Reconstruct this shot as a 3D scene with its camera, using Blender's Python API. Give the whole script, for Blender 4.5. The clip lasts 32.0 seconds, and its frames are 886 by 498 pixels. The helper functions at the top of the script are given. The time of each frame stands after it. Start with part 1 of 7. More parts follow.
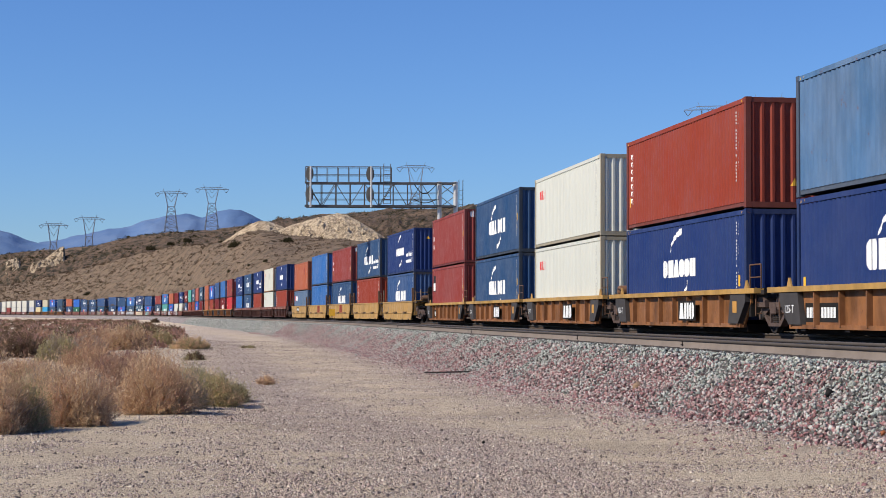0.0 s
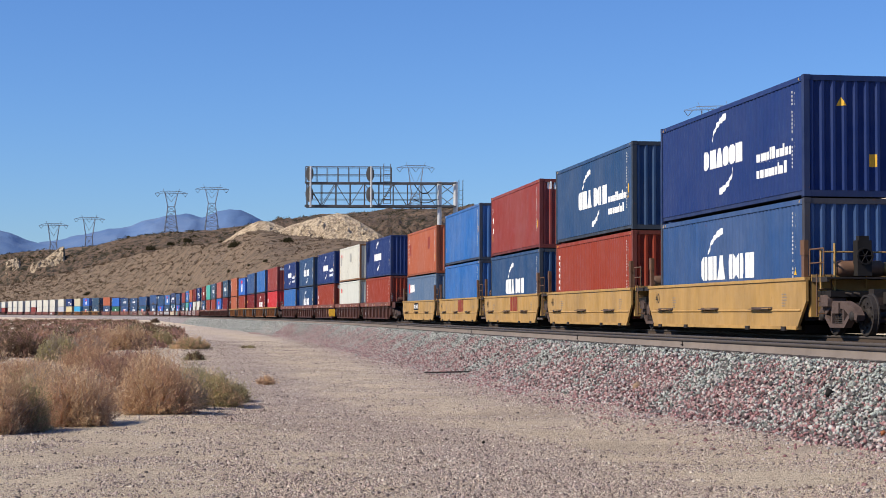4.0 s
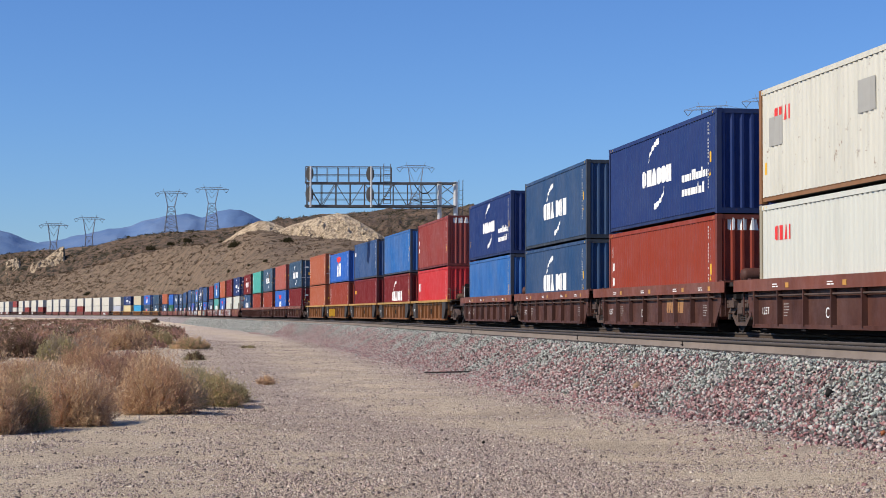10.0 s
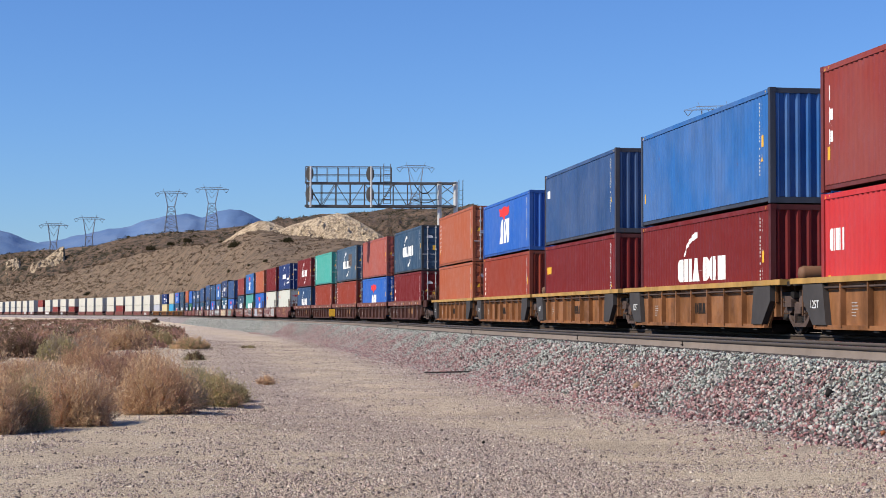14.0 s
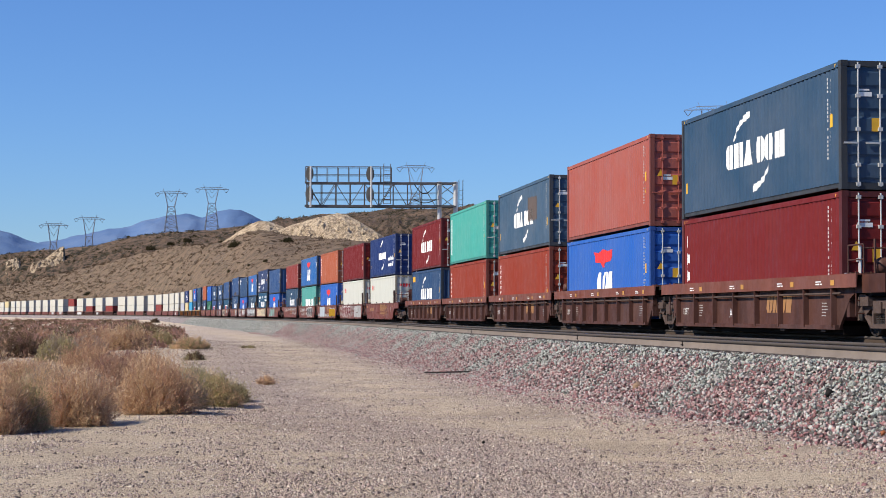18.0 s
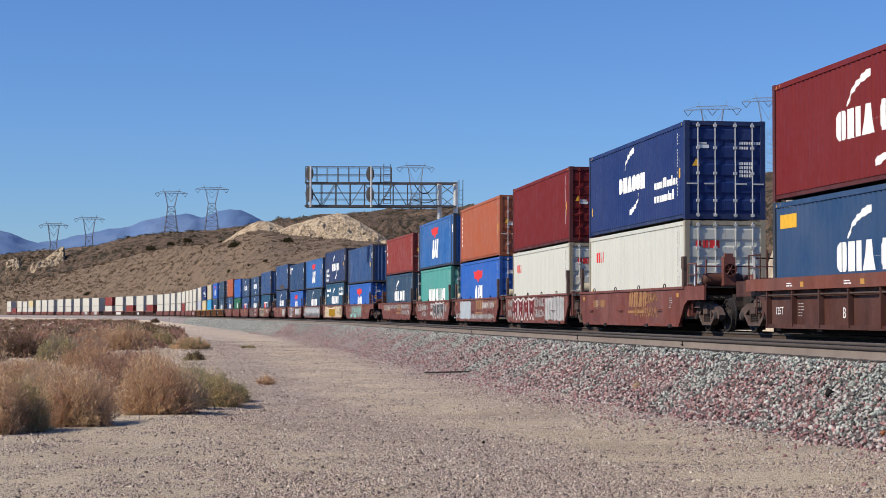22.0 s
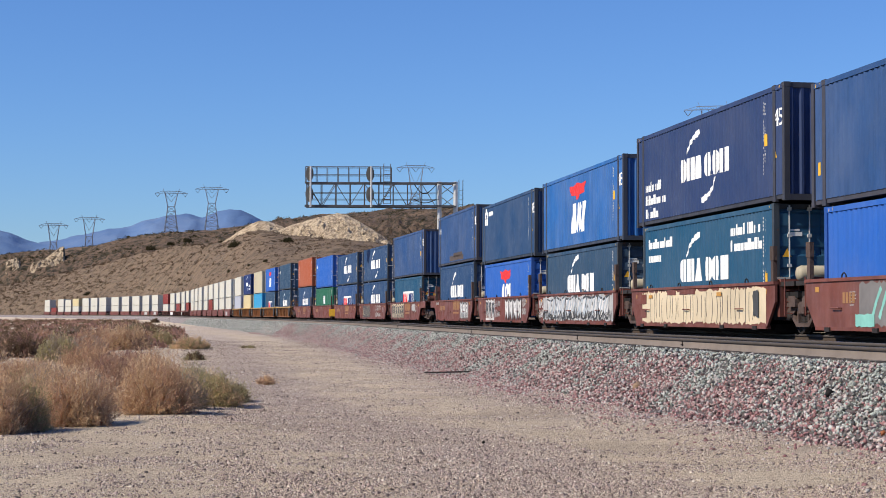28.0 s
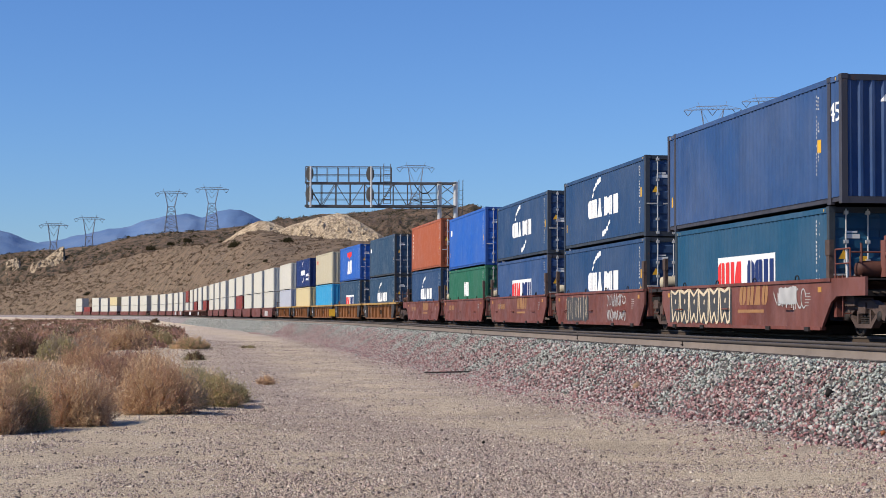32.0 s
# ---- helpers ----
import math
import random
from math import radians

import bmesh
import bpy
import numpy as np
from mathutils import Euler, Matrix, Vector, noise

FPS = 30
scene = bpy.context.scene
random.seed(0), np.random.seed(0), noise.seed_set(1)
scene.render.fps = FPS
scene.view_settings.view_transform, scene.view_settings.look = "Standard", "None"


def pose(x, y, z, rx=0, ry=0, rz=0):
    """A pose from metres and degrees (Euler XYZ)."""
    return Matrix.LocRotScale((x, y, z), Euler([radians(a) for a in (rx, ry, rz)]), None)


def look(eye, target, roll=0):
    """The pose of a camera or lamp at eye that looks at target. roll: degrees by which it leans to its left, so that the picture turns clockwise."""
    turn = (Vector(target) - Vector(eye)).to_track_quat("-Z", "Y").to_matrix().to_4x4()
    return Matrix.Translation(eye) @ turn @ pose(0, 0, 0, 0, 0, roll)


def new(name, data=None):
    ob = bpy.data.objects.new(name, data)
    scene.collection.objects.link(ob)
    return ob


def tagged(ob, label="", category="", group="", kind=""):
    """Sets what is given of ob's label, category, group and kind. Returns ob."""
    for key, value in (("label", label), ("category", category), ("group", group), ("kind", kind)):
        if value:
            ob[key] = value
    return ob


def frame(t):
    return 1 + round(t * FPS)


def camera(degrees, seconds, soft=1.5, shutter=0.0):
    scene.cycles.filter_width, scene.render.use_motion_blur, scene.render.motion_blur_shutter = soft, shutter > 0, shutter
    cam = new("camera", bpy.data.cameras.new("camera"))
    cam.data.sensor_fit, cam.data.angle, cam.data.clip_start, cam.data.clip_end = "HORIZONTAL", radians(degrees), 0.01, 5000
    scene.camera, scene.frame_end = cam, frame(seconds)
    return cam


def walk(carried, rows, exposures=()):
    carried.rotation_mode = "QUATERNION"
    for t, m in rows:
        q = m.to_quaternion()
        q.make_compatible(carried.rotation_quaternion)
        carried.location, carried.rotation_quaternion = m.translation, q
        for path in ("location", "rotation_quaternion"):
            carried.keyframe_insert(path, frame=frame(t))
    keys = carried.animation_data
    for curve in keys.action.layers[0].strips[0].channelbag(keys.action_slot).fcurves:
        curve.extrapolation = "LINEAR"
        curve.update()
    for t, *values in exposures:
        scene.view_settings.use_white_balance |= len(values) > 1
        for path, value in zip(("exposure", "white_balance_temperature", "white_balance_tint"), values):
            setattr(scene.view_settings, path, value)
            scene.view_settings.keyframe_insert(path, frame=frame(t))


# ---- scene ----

# ---------------------------------------------------------------- camera
EYE = Vector((0.0, 0.0, 1.6))
LOOK = 2990.15                     # focal length in picture units for a picture 1568 wide
TILT = math.tan(0.0389951)
cam = camera(29.384, 32.0, soft=0.9)
VIEW = look(EYE, EYE + Vector((0, 1, TILT)), 0.1645)
# the film brightens a little while the boxes in view are dark or few
walk(cam, [(0, VIEW), (32, VIEW)], exposures=((0, 0.03), (1, 0.03), (2, 0.06), (3, 0.10), (6, 0.11), (7, 0.13), (8, 0.00), (9, 0.02), (11, 0.04), (12, 0.12), (13, 0.12), (14, 0.14), (17, 0.13), (20, 0.14), (21, 0.04), (23, -0.03), (25, -0.03), (28, 0.08), (29, 0.03), (32, 0.02)))

# ---------------------------------------------------------------- light
SUN_EL, SUN_AZ = radians(40), math.atan2(-0.93, -0.37)   # azimuth: x and y of the way to the sun
world = bpy.data.worlds.new("sky")
scene.world = world
world.use_nodes = True
wn = world.node_tree
wn.nodes.clear()
sky = wn.nodes.new("ShaderNodeTexSky")
sky.sky_type, sky.sun_disc = "NISHITA", False
sky.sun_elevation, sky.sun_rotation = SUN_EL, SUN_AZ
sky.altitude, sky.air_density, sky.dust_density, sky.ozone_density = 1000, 1.2, 0.15, 5.0
wbg, wout = wn.nodes.new("ShaderNodeBackground"), wn.nodes.new("ShaderNodeOutputWorld")
wbg.inputs[1].default_value = 0.087
deep = wn.nodes.new("ShaderNodeMix")            # clear desert air: a deeper blue than the model's
deep.data_type, deep.blend_type = "RGBA", "MULTIPLY"
deep.inputs[0].default_value, deep.inputs[7].default_value = 1.0, (0.685, 0.94, 1.39, 1)
wn.links.new(sky.outputs[0], deep.inputs[6])
wn.links.new(deep.outputs[2], wbg.inputs[0])
wn.links.new(wbg.outputs[0], wout.inputs[0])
sun = new("sun", bpy.data.lights.new("sun", "SUN"))
sun.data.energy, sun.data.angle, sun.data.color = 5.0, radians(0.53), (1.0, 0.905, 0.765)
sun_way = Vector((math.sin(SUN_AZ) * math.cos(SUN_EL), math.cos(SUN_AZ) * math.cos(SUN_EL), math.sin(SUN_EL)))
sun.matrix_world = look((0, 0, 80), Vector((0, 0, 80)) - sun_way)
scene.view_settings.exposure = 0.0


# ---------------------------------------------------------------- mesh tools
class Build:
    """Collects vertices and faces of one mesh."""
    def __init__(self):
        self.v, self.f = [], []

    def poly(self, pts):
        n = len(self.v)
        self.v += [tuple(p) for p in pts]
        self.f.append(tuple(range(n, n + len(pts))))
        return self

    def box(self, x0, x1, y0, y1, z0, z1):
        n = len(self.v)
        self.v += [(x0, y0, z0), (x1, y0, z0), (x1, y1, z0), (x0, y1, z0), (x0, y0, z1), (x1, y0, z1), (x1, y1, z1), (x0, y1, z1)]
        for q in ((0, 3, 2, 1), (4, 5, 6, 7), (0, 1, 5, 4), (1, 2, 6, 5), (2, 3, 7, 6), (3, 0, 4, 7)):
            self.f.append(tuple(n + i for i in q))
        return self

    def prism(self, profile, axis, a, b):
        """A closed outline in the other two axes, drawn out along an axis from a to b."""
        n, k = len(self.v), len(profile)
        for d in (a, b):
            for p, q in profile:
                self.v.append((d, p, q) if axis == "x" else (p, d, q) if axis == "y" else (p, q, d))
        for i in range(k):
            j = (i + 1) % k
            self.f.append((n + i, n + j, n + k + j, n + k + i))
        self.f.append(tuple(n + i for i in range(k)))
        self.f.append(tuple(n + k + i for i in reversed(range(k))))
        return self

    def rod(self, a, b, r, sides=6, r2=None):
        a, b = Vector(a), Vector(b)
        d = (b - a).normalized()
        u = d.orthogonal().normalized()
        w = d.cross(u)
        n = len(self.v)
        for p, q in ((a, r), (b, r if r2 is None else r2)):
            for i in range(sides):
                t = 2 * math.pi * i / sides
                self.v.append(tuple(p + q * (math.cos(t) * u + math.sin(t) * w)))
        for i in range(sides):
            j = (i + 1) % sides
            self.f.append((n + i, n + j, n + sides + j, n + sides + i))
        self.f.append(tuple(n + i for i in reversed(range(sides))))
        self.f.append(tuple(n + sides + i for i in range(sides)))
        return self

    def turned(self, outline, sides=20, axis="y", centre=(0, 0, 0)):
        """A lathe: outline rows of (along the axis, radius)."""
        n, k = len(self.v), len(outline)
        for i in range(sides):
            t = 2 * math.pi * i / sides
            for d, r in outline:
                c, s = r * math.cos(t), r * math.sin(t)
                p = (c, d, s) if axis == "y" else (d, c, s) if axis == "x" else (c, s, d)
                self.v.append(tuple(p[m] + centre[m] for m in range(3)))
        for i in range(sides):
            j = (i + 1) % sides
            for m in range(k - 1):
                self.f.append((n + i * k + m, n + j * k + m, n + j * k + m + 1, n + i * k + m + 1))
        self.f.append(tuple(n + i * k for i in range(sides)))
        self.f.append(tuple(n + i * k + k - 1 for i in reversed(range(sides))))
        return self

    def mesh(self, name, material=None, smooth=False):
        me = bpy.data.meshes.new(name)
        me.from_pydata(self.v, [], self.f)
        me.validate()
        bm = bmesh.new()
        bm.from_mesh(me)
        bmesh.ops.recalc_face_normals(bm, faces=bm.faces)
        bm.to_mesh(me)
        bm.free()
        if smooth:
            me.polygons.foreach_set("use_smooth", [True] * len(me.polygons))
        if material:
            me.materials.append(material)
        return me


def raw_mesh(name, verts, faces, material, smooth=False):
    """A mesh straight from arrays: faces all of one size."""
    verts, faces = np.asarray(verts, np.float32), np.asarray(faces, np.int32)
    me = bpy.data.meshes.new(name)
    me.vertices.add(len(verts))
    me.vertices.foreach_set("co", verts.ravel())
    k = faces.shape[1]
    me.loops.add(faces.size)
    me.loops.foreach_set("vertex_index", faces.ravel())
    me.polygons.add(len(faces))
    me.polygons.foreach_set("loop_start", np.arange(0, faces.size, k, dtype=np.int32))
    if smooth:
        me.polygons.foreach_set("use_smooth", np.ones(len(faces), bool))
    me.update(calc_edges=True)
    me.validate()
    me.materials.append(material)
    return me


def part(name, data, material=None, parent=None, label="", at=None):
    """One mesh object, under a thing or a part."""
    me = data.mesh(name) if isinstance(data, Build) else data
    ob = new(name, me)
    if material is not None:
        if not me.materials:
            me.materials.append(material)
        if me.materials[0] != material:
            ob.material_slots[0].link = "OBJECT"
            ob.material_slots[0].material = material
    if parent is not None:
        ob.parent = parent
    if at is not None:
        ob.matrix_basis = at if isinstance(at, Matrix) else Matrix.Translation(at)
    if label:
        ob["label"] = label
    return ob


# ---------------------------------------------------------------- materials
def shader(name, rough=0.6, metal=0.0, spec=0.4):
    m = bpy.data.materials.new(name)
    m.use_nodes = True
    nt = m.node_tree
    b = nt.nodes["Principled BSDF"]
    b.inputs["Roughness"].default_value, b.inputs["Metallic"].default_value = rough, metal
    b.inputs["Specular IOR Level"].default_value = spec
    return m, nt, b


def coords(nt, scale=(1, 1, 1), shuffled=False, kind="Object"):
    tc = nt.nodes.new("ShaderNodeTexCoord")
    mp = nt.nodes.new("ShaderNodeMapping")
    mp.inputs["Scale"].default_value = scale
    nt.links.new(tc.outputs[kind], mp.inputs["Vector"])
    if shuffled:
        oi = nt.nodes.new("ShaderNodeObjectInfo")
        mu = nt.nodes.new("ShaderNodeMath")
        mu.operation, mu.inputs[1].default_value = "MULTIPLY", 37.0
        nt.links.new(oi.outputs["Random"], mu.inputs[0])
        nt.links.new(mu.outputs[0], mp.inputs["Location"])
    return mp.outputs[0]


def grain(nt, vector, scale, detail=4.0, lo=0.35, hi=0.65, rough=0.6):
    """Noise stretched to 0..1 between two values."""
    n = nt.nodes.new("ShaderNodeTexNoise")
    n.inputs["Scale"].default_value, n.inputs["Detail"].default_value, n.inputs["Roughness"].default_value = scale, detail, rough
    nt.links.new(vector, n.inputs["Vector"])
    r = nt.nodes.new("ShaderNodeMapRange")
    r.inputs["From Min"].default_value, r.inputs["From Max"].default_value = lo, hi
    nt.links.new(n.outputs["Fac"], r.inputs["Value"])
    return r.outputs[0]


def blend(nt, fac, a, b, mode="MIX"):
    m = nt.nodes.new("ShaderNodeMix")
    m.data_type, m.blend_type = "RGBA", mode
    if isinstance(fac, (int, float)):
        m.inputs[0].default_value = fac
    else:
        nt.links.new(fac, m.inputs[0])
    for i, c in ((6, a), (7, b)):
        if isinstance(c, (tuple, list)):
            m.inputs[i].default_value = (*c[:3], 1)
        else:
            nt.links.new(c, m.inputs[i])
    return m.outputs[2]


def times(nt, value, k):
    m = nt.nodes.new("ShaderNodeMath")
    m.operation = "MULTIPLY"
    nt.links.new(value, m.inputs[0])
    if isinstance(k, (int, float)):
        m.inputs[1].default_value = k
    else:
        nt.links.new(k, m.inputs[1])
    return m.outputs[0]


def bump(nt, b, height, strength, distance):
    n = nt.nodes.new("ShaderNodeBump")
    n.inputs["Strength"].default_value, n.inputs["Distance"].default_value = strength, distance
    nt.links.new(height, n.inputs["Height"])
    nt.links.new(n.outputs[0], b.inputs["Normal"])


def mul(c, k):
    return tuple(min(1.0, x * k) for x in c)


PAINTS = {}


def paint(name, colour, wear=0.25, fade=0.3, rough=0.55, rust=(0.14, 0.055, 0.025), grime=0.0):
    """Old sheet-steel paint: faded in clouds, streaked downwards, with rust freckles."""
    if name in PAINTS:
        return PAINTS[name]
    m, nt, b = shader(name, rough, 0, 0.2)
    v = coords(nt, shuffled=True)
    vs = coords(nt, (1.6, 1.6, 0.12), shuffled=True)
    chalk = tuple(c * 0.62 + 0.10 for c in colour)
    c = blend(nt, times(nt, grain(nt, v, 0.45, 3), fade), colour, chalk)
    c = blend(nt, times(nt, grain(nt, vs, 3.0, 4, 0.45, 0.75), 0.28 * (0.5 + wear)), c, mul(colour, 0.55))
    c = blend(nt, times(nt, grain(nt, vs, 1.7, 3, 0.55, 0.8), 0.35 * fade), c, chalk)
    if grime:
        c = blend(nt, times(nt, grain(nt, coords(nt, (1, 1, 0.45), shuffled=True), 1.1, 6, 0.42, 0.66), grime), c, mul(colour, 0.22))
    freckle = grain(nt, v, 3.2, 8, 0.74 - 0.16 * wear, 0.80 - 0.12 * wear, 0.72)
    c = blend(nt, times(nt, freckle, 0.85), c, rust)
    nt.links.new(c, b.inputs["Base Color"])
    r = nt.nodes.new("ShaderNodeMapRange")
    r.inputs["To Min"].default_value, r.inputs["To Max"].default_value = rough - 0.1, min(1, rough + 0.25)
    nt.links.new(grain(nt, v, 2.0, 4), r.inputs["Value"])
    nt.links.new(r.outputs[0], b.inputs["Roughness"])
    bump(nt, b, grain(nt, v, 7.0, 4), 0.15, 0.01)
    PAINTS[name] = m
    return m


def plain(name, colour, rough=0.6, metal=0.0, scale=6.0, vary=0.35, bumped=0.0):
    """A surface with mottling at two scales."""
    if name in PAINTS:
        return PAINTS[name]
    m, nt, b = shader(name, rough, metal)
    v = coords(nt, shuffled=True)
    c = blend(nt, times(nt, grain(nt, v, scale, 5), vary), colour, mul(colour, 0.5))
    c = blend(nt, times(nt, grain(nt, v, scale * 0.17, 3), vary), c, mul(colour, 1.5))
    nt.links.new(c, b.inputs["Base Color"])
    if bumped:
        bump(nt, b, grain(nt, v, scale * 2, 5), 0.6, bumped)
    PAINTS[name] = m
    return m


NAVY = paint("navy_paint", (0.012, 0.032, 0.13), 0.12, 0.12)
BLUE = paint("blue_paint", (0.019, 0.060, 0.146), 0.25, 0.28)
SLATE = paint("slate_blue_paint", (0.026, 0.066, 0.122), 0.3, 0.3)
ROYAL = paint("royal_blue_paint", (0.022, 0.115, 0.44), 0.2, 0.25)
BRIGHT = paint("bright_blue_paint", (0.025, 0.132, 0.385), 0.5, 0.45, grime=0.25)
SKYISH = paint("faded_blue_paint", (0.075, 0.17, 0.32), 0.7, 0.6, grime=0.35)
PALESLATE = paint("pale_slate_paint", (0.048, 0.098, 0.160), 0.4, 0.4, grime=0.15)
INDIGO = paint("indigo_paint", (0.024, 0.046, 0.125), 0.2, 0.2)
PETROL = paint("petrol_blue_paint", (0.014, 0.078, 0.150), 0.2, 0.25)
GREYBLUE = paint("grey_blue_paint", (0.085, 0.145, 0.24), 0.3, 0.45)
MIDBLUE = paint("mid_blue_paint", (0.028, 0.078, 0.205), 0.35, 0.35, grime=0.2)
BROWNRED = paint("oxide_red_paint", (0.255, 0.038, 0.018), 0.2, 0.16)
RED = paint("dull_red_paint", (0.235, 0.038, 0.031), 0.25, 0.25)
MAROON = paint("maroon_paint", (0.155, 0.014, 0.014), 0.2, 0.05)
BRIGHTRED = paint("bright_red_paint", (0.50, 0.026, 0.030), 0.15, 0.2)
ORANGE = paint("orange_paint", (0.37, 0.098, 0.044), 0.2, 0.25)
PINK = paint("faded_red_paint", (0.35, 0.085, 0.062), 0.25, 0.35)
WHITE = paint("off_white_paint", (0.56, 0.57, 0.505), 0.35, 0.1)
DIRTYWHITE = paint("stained_white_paint", (0.57, 0.56, 0.48), 0.85, 0.1)
CLEANWHITE = paint("white_paint", (0.57, 0.55, 0.475), 0.25, 0.15)
BEIGE = paint("beige_paint", (0.50, 0.45, 0.32), 0.3, 0.2)
CREAM = paint("cream_paint", (0.60, 0.50, 0.28), 0.2, 0.2)
TEAL = paint("teal_paint", (0.06, 0.36, 0.30), 0.3, 0.35)
SEAGREEN = paint("sea_green_paint", (0.078, 0.325, 0.285), 0.2, 0.35)
GREEN = paint("green_paint", (0.02, 0.13, 0.075), 0.2, 0.2)
CYAN = paint("cyan_paint", (0.04, 0.31, 0.55), 0.2, 0.2)
GREYPLATE = paint("grey_primer_paint", (0.36, 0.355, 0.32), 0.3, 0.2)
LILAC = paint("pale_grey_paint", (0.42, 0.44, 0.50), 0.2, 0.2)
FRAMES = {}
for _m, _c in (("navy_paint", (0.014, 0.030, 0.10)), ("blue_paint", (0.034, 0.045, 0.062)), ("slate_blue_paint", (0.036, 0.042, 0.050)), ("royal_blue_paint", (0.018, 0.075, 0.29)), ("bright_blue_paint", (0.040, 0.050, 0.075)), ("faded_blue_paint", (0.065, 0.085, 0.12)),
               ("grey_blue_paint", (0.06, 0.095, 0.15)), ("mid_blue_paint", (0.048, 0.048, 0.062)), ("pale_slate_paint", (0.045, 0.052, 0.062)), ("indigo_paint", (0.040, 0.042, 0.055)), ("petrol_blue_paint", (0.038, 0.050, 0.062)), ("oxide_red_paint", (0.16, 0.038, 0.025)), ("dull_red_paint", (0.13, 0.024, 0.022)), ("maroon_paint", (0.09, 0.017, 0.018)), ("bright_red_paint", (0.30, 0.024, 0.025)),
               ("orange_paint", (0.27, 0.075, 0.032)), ("faded_red_paint", (0.22, 0.065, 0.05)), ("off_white_paint", (0.33, 0.29, 0.21)), ("stained_white_paint", (0.24, 0.115, 0.05)), ("teal_paint", (0.045, 0.22, 0.19)), ("sea_green_paint", (0.04, 0.17, 0.16))):
    FRAMES[_m] = paint("worn_" + _m, _c, 0.7, 0.2)
WELLYELLOW = paint("yellow_car_paint", (0.47, 0.275, 0.085), 0.55, 0.3, grime=0.3)
WELLOCHRE = paint("ochre_car_paint", (0.295, 0.122, 0.043), 1.0, 0.2, grime=0.72)
# recessed wall brown darkened for shade, faded sill brown lightened for sunlight
WELLBROWN = paint("brown_car_paint", (0.092, 0.035, 0.024), 0.5, 0.2, grime=0.55)
SILLBROWN = paint("lit_faded_brown_sill_paint", (0.19, 0.060, 0.038), 0.6, 0.3, grime=0.3)
WELLRED = paint("oxide_car_paint", (0.19, 0.058, 0.042), 0.5, 0.35, grime=0.4)
TANKBROWN = paint("dusty_brown_tank_paint", (0.17, 0.085, 0.045), 0.6, 0.3, grime=0.4)
TANKCREAM = paint("cream_tank_paint", (0.50, 0.44, 0.31), 0.9, 0.2, grime=0.5)
TRIMYELLOW = paint("yellow_trim_paint", (0.48, 0.28, 0.08), 0.8, 0.2, grime=0.45)
SOOT = plain("sooty_black_paint", (0.022, 0.020, 0.019), 0.75, 0, 3.0, 0.5)
# near-black brown with the shade under the cars put into it
UNDERSIDE = plain("shade_brown_underside", (0.016, 0.011, 0.008), 0.9, 0, 3.0, 0.5)
STEEL = plain("grimy_steel", (0.030, 0.024, 0.021), 0.75, 0.2, 5.0, 0.5, 0.01)
BOGIE = plain("rusty_cast_steel", (0.10, 0.071, 0.061), 0.8, 0.1, 6.0, 0.5, 0.01)
RAILSIDE = plain("dusty_rail_web", (0.185, 0.153, 0.130), 0.9, 0.0, 3.0, 0.35, 0.004)
# rail webs beside the wheels: the train's shade is put into their brown
RAILSHADE = plain("shaded_rail_web", (0.06, 0.044, 0.034), 0.9, 0.0, 3.0, 0.35, 0.004)
RAILHEAD = plain("greasy_rail_head", (0.095, 0.080, 0.070), 0.75, 0.1, 6.0, 0.4)
TRACKBED = plain("oily_ballast", (0.074, 0.060, 0.051), 0.95, 0.0, 14.0, 0.6, 0.05)
for _m in (RAILSIDE, RAILSHADE, RAILHEAD, TRACKBED, SOOT, BOGIE, UNDERSIDE):
    _m.node_tree.nodes["Principled BSDF"].inputs["Specular IOR Level"].default_value = 0.08
RAILTOP = plain("worn_rail_head", (0.33, 0.31, 0.30), 0.35, 0.9, 12.0, 0.2)
GALV = plain("galvanised_steel", (0.55, 0.55, 0.53), 0.5, 0.2, 4.0, 0.25)
DARKGALV = plain("weathered_steel_lattice", (0.095, 0.092, 0.09), 0.6, 0.4, 4.0, 0.3)
# steel grey of the far towers with bluish haze mixed into the colour
PYLON = plain("haze_tinted_steel", (0.21, 0.225, 0.26), 0.6, 0.3, 0.5, 0.3)
INKWHITE = plain("white_lettering", (0.80, 0.80, 0.77), 0.6, 0, 5.0, 0.12)
INKDIM = plain("dulled_white_stencil", (0.36, 0.34, 0.32), 0.7, 0, 5.0, 0.4)
INKRED = plain("red_lettering", (0.68, 0.035, 0.035), 0.6, 0, 5.0, 0.15)
INKYELLOW = plain("yellow_marking", (0.72, 0.40, 0.03), 0.6, 0, 5.0, 0.2)
INKAMBER = plain("amber_reflector", (0.50, 0.25, 0.05), 0.5, 0, 5.0, 0.3)
INKBLACK = plain("black_marking", (0.012, 0.012, 0.012), 0.6, 0, 5.0, 0.3)
INKSILVER = plain("silver_spray_paint", (0.44, 0.43, 0.41), 0.6, 0, 3.0, 0.6)
INKCHALK = plain("chalky_spray_paint", (0.62, 0.60, 0.57), 0.7, 0, 3.5, 0.5)
INKCREAM = plain("cream_spray_paint", (0.66, 0.54, 0.36), 0.6, 0, 1.5, 0.3)
INKMINT = plain("mint_spray_paint", (0.22, 0.50, 0.42), 0.6, 0, 4.0, 0.4)
INKPALE = plain("pale_blue_silver_spray_paint", (0.46, 0.51, 0.54), 0.55, 0, 2.5, 0.4)
INKDULL = plain("dull_grey_spray_paint", (0.20, 0.185, 0.175), 0.7, 0, 2.5, 0.4)
INKGOLD = plain("faded_gold_lettering", (0.35, 0.175, 0.07), 0.6, 0, 4.0, 0.3)
